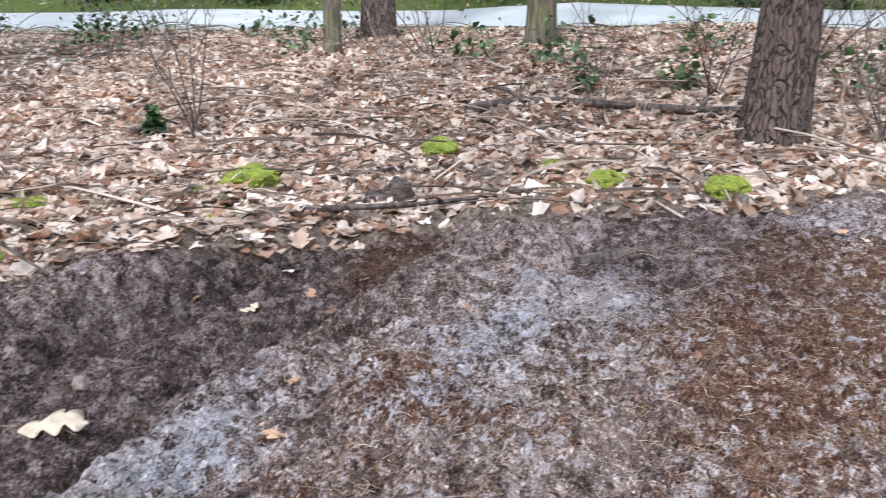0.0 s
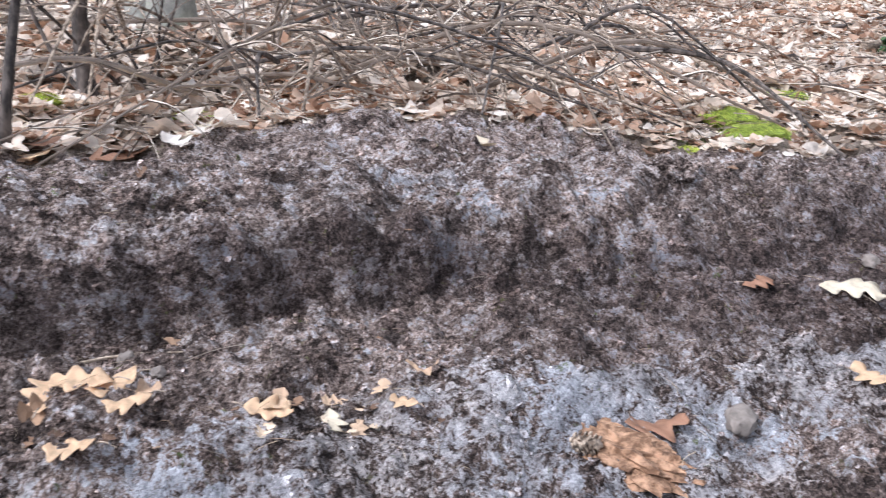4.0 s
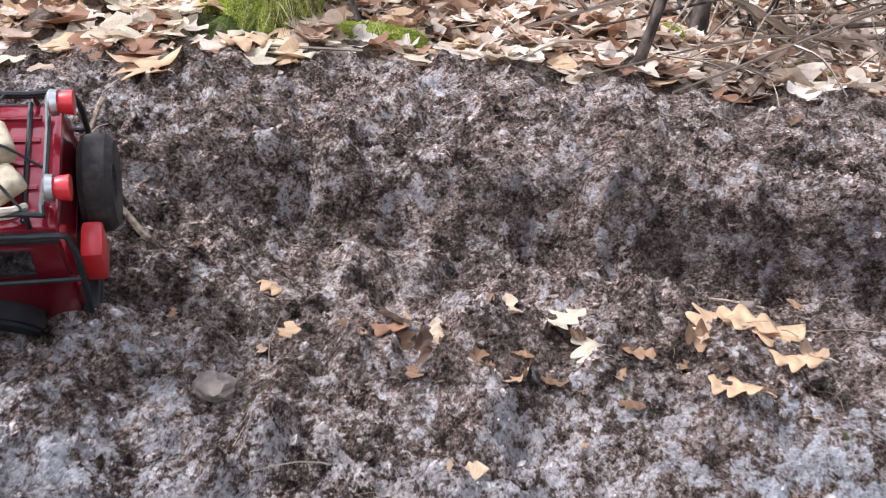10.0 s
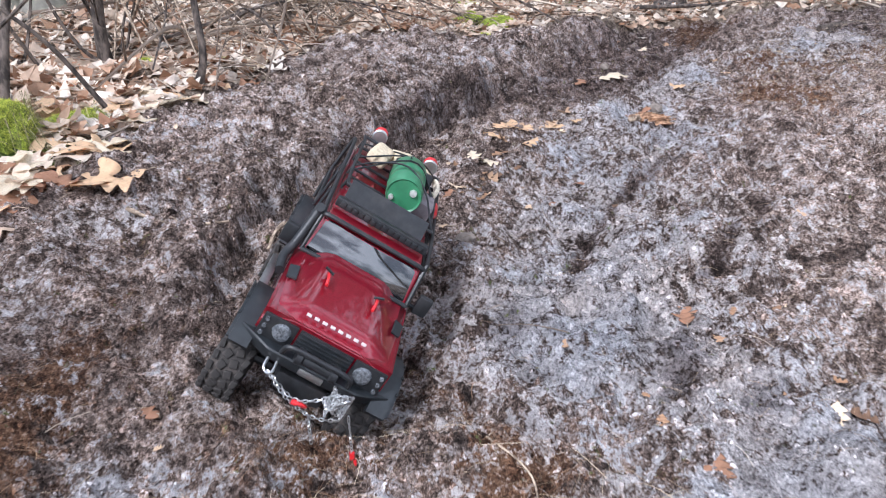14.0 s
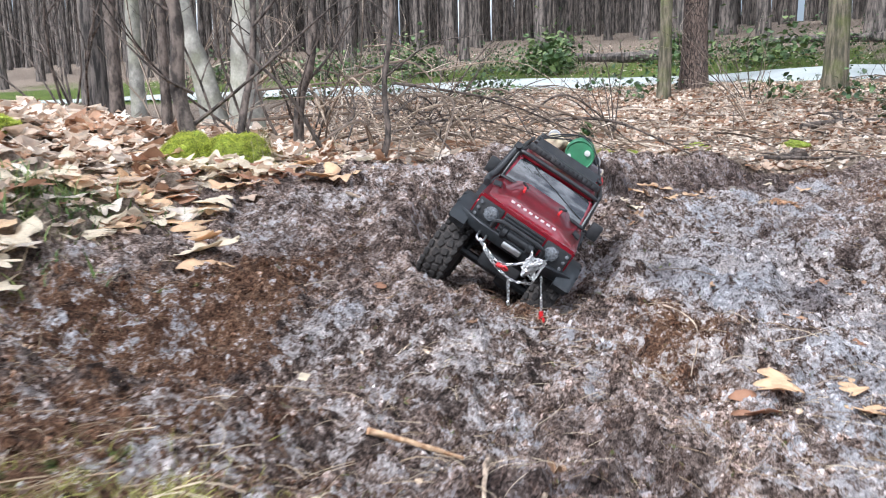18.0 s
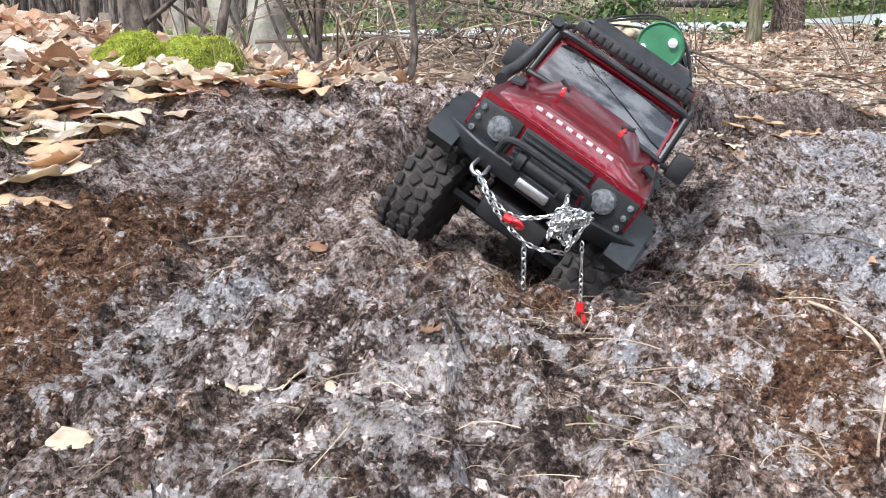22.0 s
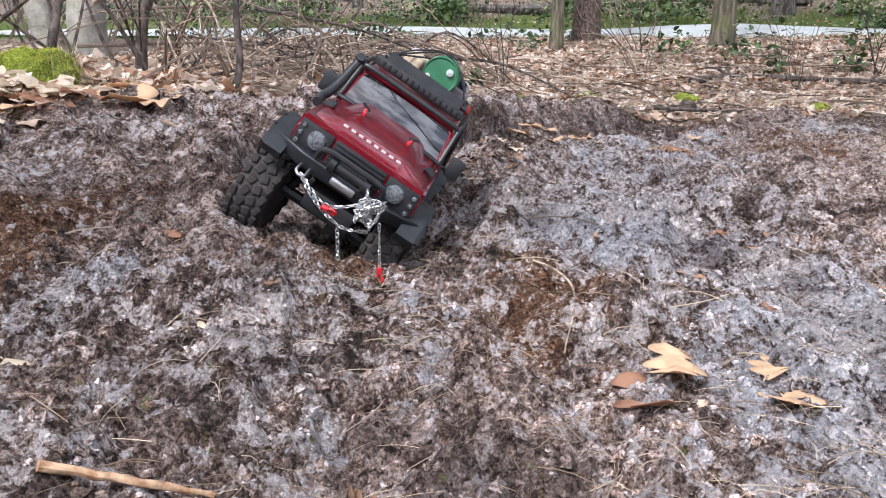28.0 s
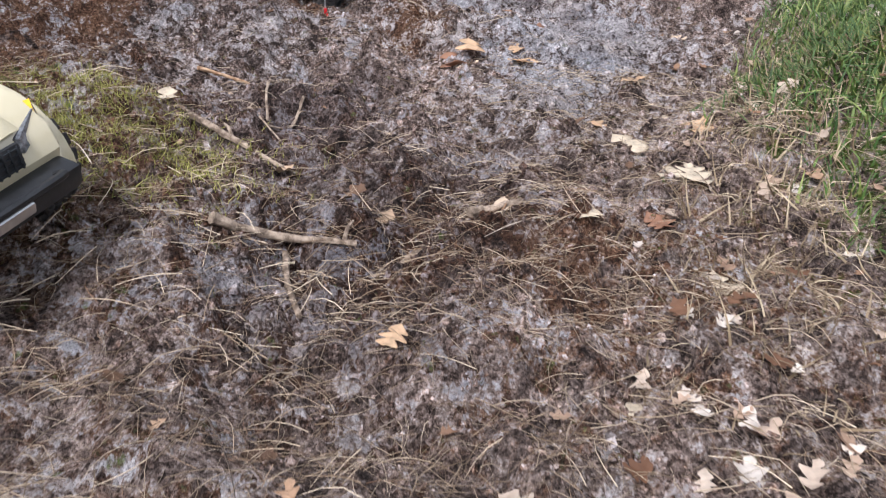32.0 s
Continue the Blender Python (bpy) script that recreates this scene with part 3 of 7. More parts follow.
def zones(x, y):
    n1, n2 = fbm(x * 2.3, y * 2.3, 41, 4), fbm(x * 3.7 + 9, y * 3.7, 47, 4)
    def spot(cx, cy, r, ry=None, turn=0.0):
        return hill(x, y, cx, cy, r, 1.0, ry, turn)
    ash = 1.9 * spot(2.3, 0.27, 0.38, 0.19, -0.25) + 0.9 * spot(1.5, 0.62, 0.26, 0.12, 0.1) + 0.5 * spot(0.85, 0.72, 0.6, 0.13) + 0.75 * spot(-0.2, 0.4, 0.5, 0.24) + 0.55 * spot(0.45, 0.55, 0.6, 0.18)
    ash = ash + 0.9 * spot(-0.7, 0.05, 0.3, 0.18) + 0.95 * spot(-1.3, 0.69, 0.16, 0.12) + 0.8 * spot(-1.2, 0.52, 0.22, 0.1) + 0.85 * spot(-1.5, 0.5, 0.14, 0.1) + 0.8 * spot(-1.12, 0.0, 0.22, 0.1) + 0.4 * spot(-1.85, 0.05, 0.2, 0.15) + 0.2 * spot(-0.3, 1.22, 0.45, 0.12) + 0.5 * spot(3.6, -0.4, 0.6, 0.15) + 0.25 * spot(0.7, 1.32, 0.8, 0.12) + 0.5 * spot(-1.15, 0.82, 0.12, 0.06)
    ash = ash + 0.9 * spot(-1.2, 0.79, 0.1, 0.07) + 0.22 * spot(-0.75, 1.2, 0.2, 0.08) + 0.5 * spot(-0.54, 0.45, 0.14, 0.1)
    ash = np.clip(0.06 + 1.08 * ash * (0.75 + 0.55 * n1), 0, 1)
    red = spot(1.95, 0.42, 0.22, 0.1, 0.3) + spot(2.2, -0.1, 0.5, 0.16, -0.5) + spot(2.8, -0.35, 0.7, 0.3) + spot(3.1, 0.85, 0.6, 0.16) + spot(1.5, 0.3, 0.4, 0.16) + 0.9 * spot(-1.2, 0.93, 0.3, 0.08, 0.35) + 0.7 * spot(-1.45, 1.0, 0.3, 0.12) + 0.25 * spot(-0.85, 0.36, 0.14, 0.1) + 0.6 * spot(-1.9, 0.42, 0.3, 0.2) + 0.6 * spot(-0.95, 0.62, 0.12, 0.08)
    red = red + 0.8 * spot(1.88, 0.46, 0.2, 0.12) + 0.8 * spot(-1.44, 0.86, 0.25, 0.07, 0.3) + 0.8 * spot(-1.64, 0.68, 0.2, 0.14) + 0.4 * spot(-0.92, 0.37, 0.09, 0.06) + 0.7 * spot(2.7, -0.45, 0.5, 0.25) + 0.6 * spot(1.95, -0.15, 0.5, 0.25) + 0.5 * spot(-1.8, -0.05, 0.35, 0.25) + 0.3 * smooth(-1.2, -1.7, x + 0.3 * y) + 0.08 * smooth(1.3, 1.9, x)
    red = red + 1.1 * spot(-1.08, 0.975, 0.2, 0.045, 0.37) + 0.9 * spot(-1.36, 0.96, 0.14, 0.07) + 0.7 * spot(-1.29, 0.8, 0.06, 0.05) + 0.6 * spot(-0.98, 0.6, 0.1, 0.07) + 0.8 * spot(-0.87, 0.38, 0.09, 0.06) + 0.7 * spot(-0.72, 0.53, 0.06, 0.05)
    red = np.clip(0.06 + 0.1 * smooth(-0.2, -0.8, x) + 0.62 * red * (0.8 + 0.5 * n2), 0, 0.85)
    lit = smooth(-0.05, 0.12, y - litter_edge(x) + 0.1 * n1)
    lit = np.maximum(lit, smooth(-0.95, -1.25, y + 0.15 * n2 + 0.12 * np.minimum(x, 2)))
    lit = np.maximum(lit, smooth(-2.7, -3.3, x + 0.4 * n1))
    green = 0.85 * spot(-0.55, 1.64, 0.14) + 0.5 * spot(1.88, 1.63, 0.16, 0.1) + 0.5 * spot(3.15, 1.58, 0.2, 0.1) + 0.4 * spot(4.4, 0.6, 0.8, 0.2) + 0.5 * spot(0.6, 2.02, 0.1)
    green = green + 0.7 * spot(-1.15, -0.6, 0.4, 0.2) + 0.45 * spot(-1.5, 1.5, 0.4, 0.3) + 0.4 * spot(-2.0, 0.5, 0.25)
    away = x - ROAD_X(y)
    green = green + 0.75 * smooth(-1.3, -0.3, away + 0.3 * n1) * (1 - smooth(5.0, 9.0, away + 2.5 * n2))
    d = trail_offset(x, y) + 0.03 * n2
    # darker peat along the rut and its ledge, in hollows, spots and wheel prints
    dark_peat = smooth(-0.24, -0.06, d) * (1 - smooth(0.12, 0.26, d)) * smooth(-0.6, 0.1, x) * (0.1 + 0.12 * smooth(0.06, 0.1, d)) + 0.5 * (1 - smooth(0.9, 1.7, x)) * np.exp(-((d - 0.13) / 0.03) ** 2) * smooth(-0.3, 0.2, x)
    dark_peat = dark_peat + 0.75 * spot(2.4, 0.88, 1.0, 0.25) + 0.25 * spot(1.2, 1.0, 0.6, 0.18) + 0.35 * spot(2.6, -0.2, 0.6, 0.3) + 0.6 * spot(3.3, 0.0, 0.6, 0.5) + 0.4 * spot(-0.9, 0.95, 0.3, 0.12) + 0.45 * spot(-1.7, 0.1, 0.4, 0.3) + 0.3 * spot(-1.35, 0.35, 0.3, 0.15) + 0.9 * spot(2.9, 0.18, 0.16, 0.1) + 0.5 * spot(-0.45, 0.28, 0.08, 0.05) + 0.45 * spot(-1.4, 0.28, 0.2, 0.1) + 0.5 * spot(-1.65, -0.05, 0.3, 0.15)
    dark_peat = dark_peat + 0.5 * spot(1.9, 1.1, 0.8, 0.2) + 0.3 * spot(1.1, 1.6, 0.5, 0.2) + 0.6 * spot(-0.55, 0.52, 0.06, 0.04) + 0.5 * spot(-1.09, 0.616, 0.04) + 0.4 * spot(-0.95, 1.12, 0.2, 0.08)
    dark_peat = dark_peat + 0.9 * spot(-0.515, 0.25, 0.07, 0.03) + 0.6 * spot(-0.51, 0.14, 0.08, 0.04) + 0.6 * spot(-0.48, 0.635, 0.04) + 0.5 * spot(0.736, 0.321, 0.06, 0.03) + 0.6 * spot(0.133, 0.336, 0.06, 0.03) + 0.9 * wheel_track(x, y)
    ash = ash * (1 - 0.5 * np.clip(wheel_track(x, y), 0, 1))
    return ash, red, lit, np.clip(green, 0, 1), np.clip(dark_peat, 0, 1)


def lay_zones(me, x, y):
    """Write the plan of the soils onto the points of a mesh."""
    ash, red, lit, green, dark_peat = zones(x, y)
    for name, cols in (("zone", (ash, red, lit)), ("cover", (green, dark_peat, dark_peat))):
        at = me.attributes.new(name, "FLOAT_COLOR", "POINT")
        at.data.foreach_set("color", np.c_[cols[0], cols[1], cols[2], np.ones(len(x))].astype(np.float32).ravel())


def axis(fine_from, fine_to, step, out_from, out_to, slow, reach):
    """Lines of the ground's mesh: even where it is seen closest, then wider and wider; slowly over the first stretch."""
    def outward(start, stop, rate):
        p, out = 0.0, []
        while p < abs(stop - start):
            p += step + rate * min(p, reach) + 0.13 * max(p - reach, 0)
            out.append(p)
        return np.array(out)
    v = np.arange(fine_from, fine_to, step)
    return np.concatenate([(v[0] - outward(v[0], out_from, 0.1))[::-1], v, v[-1] + outward(v[-1], out_to, slow)])


def mesh_from(name, verts, faces, smooth_faces=False):
    me = bpy.data.meshes.new(name)
    verts, faces = np.asarray(verts, np.float32), np.asarray(faces, np.int32)
    k = faces.shape[1]
    me.vertices.add(len(verts))
    me.vertices.foreach_set("co", verts.ravel())
    me.loops.add(faces.size)
    me.loops.foreach_set("vertex_index", faces.ravel())
    me.polygons.add(len(faces))
    me.polygons.foreach_set("loop_start", np.arange(0, faces.size, k, dtype=np.int32))
    me.polygons.foreach_set("use_smooth", np.full(len(faces), smooth_faces))
    me.update(calc_edges=True)
    return me


_gx, _gy = axis(-1.95, 1.7, 0.0056, -60, 110, 0.008, 2.0), axis(-0.4, 1.4, 0.0056, -60, 110, 0.02, 0.7)
GX, GY = np.meshgrid(_gx, _gy)
GZ = height(GX, GY)
_nx, _ny = len(_gx), len(_gy)
_i = (np.arange(_ny - 1)[:, None] * _nx + np.arange(_nx - 1)[None]).ravel()
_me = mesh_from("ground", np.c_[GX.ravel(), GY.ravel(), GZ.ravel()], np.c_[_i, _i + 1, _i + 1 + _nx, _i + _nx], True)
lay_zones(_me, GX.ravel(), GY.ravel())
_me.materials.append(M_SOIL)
ground = tagged(new("ground", _me), "bare peat soil with ash patches and wheel ruts", "ground", kind="structure")
ROADWIDTH = 2.6


def road_mesh():
    ys = np.linspace(-45, 70, 140)
    us = np.linspace(-0.15, ROADWIDTH, 7)
    v, f = [], []
    for y in ys:
        for u in us:
            x = ROAD_X(y) + u
            v.append((x, y, float(height(x, y, False)) + 0.035 + 0.02 * math.sin(math.pi * (u + 0.15) / (ROADWIDTH + 0.15))))
    n = len(us)
    for j in range(len(ys) - 1):
        for k in range(n - 1):
            f.append((j * n + k, j * n + k + 1, (j + 1) * n + k + 1, (j + 1) * n + k))
    return mesh_from("road", v, f, True)


_rm = road_mesh()
_rm.materials.append(M_ROAD)
tagged(new("road", _rm), "narrow pale asphalt lane crossing the wood", "road", kind="structure")


# ---- shaping tools ----
def part(name, bm, material, parent, label="", sm=True):
    me = bpy.data.meshes.new(name)
    bmesh.ops.recalc_face_normals(bm, faces=bm.faces)
    bm.to_mesh(me)
    bm.free()
    me.materials.append(material)
    if sm:
        me.polygons.foreach_set("use_smooth", np.ones(len(me.polygons), bool))
        me.set_sharp_from_angle(angle=radians(38))
    ob = new(name, me)
    if parent is not None:
        ob.parent = parent
    if label:
        ob["label"] = label
    return ob


def thing(name, m, label, category, group=""):
    ob = new(name)
    ob.empty_display_size = 0.05
    ob.matrix_world = m
    return tagged(ob, label, category, group)


def box(size, at=(0, 0, 0), bevel=0.0, rot=None, bm=None, seg=2):
    bm = bm or bmesh.new()
    r = bmesh.ops.create_cube(bm, size=1.0)
    vs = r["verts"]
    bmesh.ops.scale(bm, vec=size, verts=vs)
    if bevel:
        es = list({e for v in vs for e in v.link_edges})
        g = bmesh.ops.bevel(bm, geom=es, offset=bevel, segments=seg, affect="EDGES", profile=0.6)
        vs = list({v for f in g["faces"] for v in f.verts} | {v for v in vs if v.is_valid})
    if rot:
        bmesh.ops.rotate(bm, verts=vs, cent=(0, 0, 0), matrix=Euler([radians(a) for a in rot]).to_matrix())
    bmesh.ops.translate(bm, verts=vs, vec=at)
    return bm


def lathe(profile, seg=24, axis="y", at=(0, 0, 0), bm=None, closed=False):
    """Turns (radius, distance along the axis) round the axis."""
    bm = bm or bmesh.new()
    rings = []
    for r, h in profile:
        ring = []
        for k in range(seg):
            a = 2 * math.pi * k / seg
            c, s = r * math.cos(a), r * math.sin(a)
            p = {"y": (c, h, s), "z": (c, s, h), "x": (h, c, s)}[axis]
            ring.append(bm.verts.new((p[0] + at[0], p[1] + at[1], p[2] + at[2])))
        rings.append(ring)
    pairs = list(zip(rings, rings[1:])) + ([(rings[-1], rings[0])] if closed else [])
    for a, b in pairs:
        for k in range(seg):
            bm.faces.new((a[k], a[(k + 1) % seg], b[(k + 1) % seg], b[k]))
    if not closed:
        for ring in (rings[0], rings[-1]):
            bm.faces.new(ring)
    return bm


def tube(points, radius, seg=8, bm=None, cap=True, jitter=0.0):
    """A tube along points; radius is a number or one for each point."""
    bm = bm or bmesh.new()
    pts = [Vector(p) for p in points]
    rad = radius if isinstance(radius, (list, tuple)) else [radius] * len(pts)
    rings, side = [], None
    for i, p in enumerate(pts):
        d = (pts[min(i + 1, len(pts) - 1)] - pts[max(i - 1, 0)]).normalized()
        ref = side if side is not None else (Vector((0, 0, 1)) if abs(d.z) < 0.9 else Vector((1, 0, 0)))
        u = (ref - d * ref.dot(d)).normalized()
        w = d.cross(u)
        side = u
        rings.append([bm.verts.new(p + (u * math.cos(2 * math.pi * k / seg) + w * math.sin(2 * math.pi * k / seg)) * rad[i] * (1 + random.uniform(-jitter, jitter))) for k in range(seg)])
    for a, b in zip(rings, rings[1:]):
        for k in range(seg):
            bm.faces.new((a[k], a[(k + 1) % seg], b[(k + 1) % seg], b[k]))
    if cap:
        bm.faces.new(rings[0])
        bm.faces.new(rings[-1])
    return bm


def bend(points, n=5):
    """A smooth line through points."""
    pts = [Vector(p) for p in points]
    pts = [pts[0] * 2 - pts[1]] + pts + [pts[-1] * 2 - pts[-2]]
    out = []
    for a, b, c, d in zip(pts, pts[1:], pts[2:], pts[3:]):
        for k in range(n):
            t = k / n
            out.append(0.5 * (2 * b + (c - a) * t + (2 * a - 5 * b + 4 * c - d) * t * t + (3 * b - 3 * c + d - a) * t ** 3))
    return out + [pts[-2]]


def prism(outline, half, bevel=0.0, bm=None, y0=None):
    """An outline in x and z, drawn out across y."""
    bm = bm or bmesh.new()
    lo, hi = (-half, half) if y0 is None else (y0, half)
    a = [bm.verts.new((x, lo, z)) for x, z in outline]
    b = [bm.verts.new((x, hi, z)) for x, z in outline]
    fa, fb = bm.faces.new(a), bm.faces.new(b[::-1])
    for k in range(len(a)):
        bm.faces.new((a[k], b[k], b[(k + 1) % len(a)], a[(k + 1) % len(a)]))
    if bevel:
        bmesh.ops.bevel(bm, geom=list(set(fa.edges) | set(fb.edges)), offset=bevel, segments=2, affect="EDGES")
    return bm


def slab(quad, thick, bm=None):
    """A thin plate on four corners, its outside along the normal."""
    bm = bm or bmesh.new()
    q = [Vector(p) for p in quad]
    n = (q[1] - q[0]).cross(q[3] - q[0]).normalized() * thick
    a, b = [bm.verts.new(p - n) for p in q], [bm.verts.new(p + n) for p in q]
    bm.faces.new(a[::-1]), bm.faces.new(b)
    for k in range(len(q)):
        bm.faces.new((a[k], a[(k + 1) % len(q)], b[(k + 1) % len(q)], b[k]))
    return bm


def arch(cx, cz, r, a0, a1, n=9):
    return [(cx + r * math.cos(radians(a0 + (a1 - a0) * k / (n - 1))), cz + r * math.sin(radians(a0 + (a1 - a0) * k / (n - 1)))) for k in range(n)]


def chain_links(points, size=0.006, wire_r=0.0009):
    """Oval links, each turned a quarter from the last."""
    bm = bmesh.new()
    path = bend(points, 24)
    run, last, k = 0.0, path[0], 0
    for p, q in zip(path, path[1:]):
        run += (q - p).length
        if run < size * 0.78:
            continue
        run = 0.0
        d = (q - p).normalized()
        u = d.orthogonal().normalized()
        u = (Matrix.Rotation(radians(90 * k + random.uniform(-25, 25)), 3, d) @ u)
        loop = []
        for a in range(8):
            t = 2 * math.pi * a / 8
            loop.append(q + d * math.cos(t) * size * 0.58 + u * math.sin(t) * size * 0.34)
        tube(loop + [loop[0]], wire_r, 5, bm, cap=False)
        k += 1
    return bm


# ---- the model cars ----
SHARED = {}


def wheel(parent, x, side, steer=0.0, r=0.0585, width=0.047, y=0.102, drop=0.0):
    hub = new("wheel")
    hub.empty_display_size = 0.02
    hub.parent = parent
    hub.matrix_local = pose(x, side * y, r + drop, 0, 0, steer)
    w = width / 2
    prof = [(r * 0.50, -w * 0.72), (r * 0.62, -w * 0.98), (r * 0.82, -w * 1.05), (r * 0.93, -w * 0.9), (r * 0.955, -w * 0.5), (r * 0.96, 0), (r * 0.955, w * 0.5), (r * 0.93, w * 0.9), (r * 0.82, w * 1.05), (r * 0.62, w * 0.98), (r * 0.50, w * 0.72)]
    bm = lathe(prof, 36, closed=True)
    part("tyre", bm, M_TYRE, hub, "chunky off-road tyre caked with soil", True)
    # tread lugs in four staggered rows
    for row, (yy, ww, turn) in enumerate(((-0.86, 0.3, 12), (-0.3, 0.42, -20), (0.3, 0.42, 20), (0.86, 0.3, -12))):
        key = "lug", round(r, 4), round(w, 4), row
        if key not in SHARED:
            lug = part("lug", box((r * 0.2, w * ww * 1.15, r * 0.1), (0, 0, 0), r * 0.02, (0, 0, turn), None, 1), M_TYRE, None)
            SHARED[key] = lug.data
            bpy.data.objects.remove(lug)
        for k in range(22):
            lug = new("lug", SHARED[key])
            lug.parent = hub
            lug.matrix_local = Matrix.Rotation(-2 * math.pi * (k + (row % 2) * 0.5) / 22, 4, "Y") @ Matrix.Translation((0, yy * w, r * 0.955))
    o = side
    rim = lathe([(r * 0.2, o * w * 0.2), (r * 0.46, o * w * 0.45), (r * 0.53, o * w * 0.98), (r * 0.56, o * w * 1.02), (r * 0.56, -o * w * 0.9), (r * 0.3, -o * w * 0.9)], 24)
    for k in range(8):
        a = 2 * math.pi * k / 8
        box((r * 0.34, w * 0.18, r * 0.1), (math.cos(a) * r * 0.3, o * w * 0.62, math.sin(a) * r * 0.3), 0.001, (0, -math.degrees(a), 0), rim, 1)
    lathe([(r * 0.13, o * w * 0.2), (r * 0.15, o * w * 0.85), (r * 0.08, o * w * 1.0)], 12, bm=rim)
    part("rim", rim, M_BLACK, hub, "black spoked rim")
    return hub


def red_car(m):
    car = thing("model_offroad_car", m, "muddy metallic-red remote-controlled off-road car loaded with gear, tilted on a bank", "model car")
    # lower body with wheel arches cut through
    R = 0.072
    low = [(-0.272, 0.098)] + [(-0.255, 0.086)] + arch(-0.162, 0.062, R, 160, 20) + [(-0.085, 0.078), (0.085, 0.078)] + arch(0.162, 0.062, R, 160, 62) + [(0.205, 0.1285), (0.218, 0.131), (0.218, 0.17), (0.07, 0.178), (-0.272, 0.172)]
    part("lower_body", prism(low, 0.089, 0.004), M_REDPAINT, car, "metallic red bodywork with dust")
    # bonnet with a raised middle
    bm = bmesh.new()
    rows = []
    for i in range(9):
        t = i / 8
        x = 0.219 - 0.15 * t
        line = []
        for j in range(15):
            y = -0.088 + 0.176 * j / 14
            up = 0.012 * float(smooth(0.072 - 0.012 * t, 0.052 - 0.008 * t, abs(y)))
            z = 0.171 + 0.017 * t + up * (0.6 + 0.5 * t) - 0.012 * float(smooth(0.08, 0.09, abs(y))) - (0.01 if i == 0 else 0)
            line.append(bm.verts.new((x, y, z)))
        rows.append(line)
    for a, b in zip(rows, rows[1:]):
        for j in range(14):
            bm.faces.new((a[j], a[j + 1], b[j + 1], b[j]))
    bonnet = part("bonnet", bm, M_REDPAINT, car, "glossy red bonnet with raised centre")
    for k in range(8):
        part("letter_bar", box((0.0035, 0.0065, 0.003), (0.2105, -0.0385 + 0.011 * k, 0.1815), 0.0006), M_WHITE, bonnet)
    for s in (1, -1):
        clip = part("bonnet_clip", tube(bend([(0.15, s * 0.034, 0.196), (0.137, s * 0.0355, 0.2005), (0.122, s * 0.037, 0.1985)]), 0.0022, 8), M_HOOK, bonnet, "red bonnet clip")
        part("clip_pin", tube([(0.122, s * 0.031, 0.2), (0.122, s * 0.044, 0.205)], 0.0022, 6), M_BLACK, clip)
        part("wing_vent", slab([(0.15, s * 0.071, 0.182), (0.118, s * 0.073, 0.1845), (0.118, s * 0.086, 0.18), (0.146, s * 0.084, 0.178)][::s], 0.0012), M_FLARE, bonnet)
    # cabin
    bm = bmesh.new()
    lo = [(0.072, 0.0875), (-0.272, 0.0875), (-0.272, -0.0875), (0.072, -0.0875)]
    hi = [(0.045, 0.077), (-0.267, 0.079), (-0.267, -0.079), (0.045, -0.077)]
    rings = [[bm.verts.new((x, y, z)) for x, y in ring] for ring, z in ((lo, 0.17), (hi, 0.234))]
    a, b = rings
    for k in range(4):
        bm.faces.new((a[k], a[(k + 1) % 4], b[(k + 1) % 4], b[k]))
    bm.faces.new(a[::-1]), bm.faces.new(b)
    bmesh.ops.bevel(bm, geom=[e for e in bm.edges], offset=0.004, segments=2, affect="EDGES")
    cabin = part("cabin", bm, M_REDPAINT, car)
    roof = part("roof", box((0.315, 0.15, 0.012), (-0.111, 0, 0.236), 0.006), M_REDPAINT, car, "red ribbed roof panel")
    for k in range(5):
        part("roof_rib", box((0.2, 0.006, 0.004), (-0.15, -0.056 + 0.028 * k, 0.2425), 0.0015), M_REDPAINT, roof)
    bm = bmesh.new()
    grid = []
    for i in range(7):
        t = i / 6
        half = 0.0775 - 0.006 * t
        grid.append([bm.verts.new((0.0725 - 0.0205 * t - 0.007 * (2 * k / 14 - 1) ** 2 + 0.003 * t * (1 - t) * 4, half * (2 * k / 14 - 1), 0.187 + 0.0445 * t)) for k in range(15)])
    for a, b in zip(grid, grid[1:]):
        for k in range(14):
            bm.faces.new((a[k], a[k + 1], b[k + 1], b[k]))
    part("windscreen", bm, M_GLASS, cabin, "dark reflective windscreen")
    for s in (1, -1):
        part("wiper", tube([(0.076, s * 0.03 - 0.02, 0.1895), (0.0735, s * 0.03 + 0.014, 0.196)], 0.0011, 5), M_BLACK, cabin)
    for s in (1, -1):
        for x0, x1, x2 in ((0.053, 0.001, 0.04), (-0.03, -0.078, -0.03), (-0.115, -0.24, -0.115)):
            y0, y1 = s * 0.0866, s * 0.0816
            q = [(x0, y0, 0.181), (x1, y0, 0.181), (x1, y1, 0.219), (x2, y1, 0.219)]
            part("side_window", slab(q if s < 0 else q[::-1], 0.0012), M_GLASS, cabin, "dark tinted side window")
        part("waist_moulding", box((0.34, 0.003, 0.003), (-0.1, s * 0.09, 0.171), 0.001), M_BLACK, car)
        part("gutter", box((0.315, 0.004, 0.004), (-0.111, s * 0.0805, 0.2315), 0.001), M_BLACK, car)
        for x in (0.012, -0.075):
            part("door_handle", box((0.014, 0.003, 0.003), (x, s * 0.0905, 0.158), 0.001), M_BLACK, car)
        for x in (0.075, -0.02, -0.1):
            part("door_gap", box((0.0012, 0.001, 0.085), (x, s * 0.0893, 0.128)), M_BLACK, car)
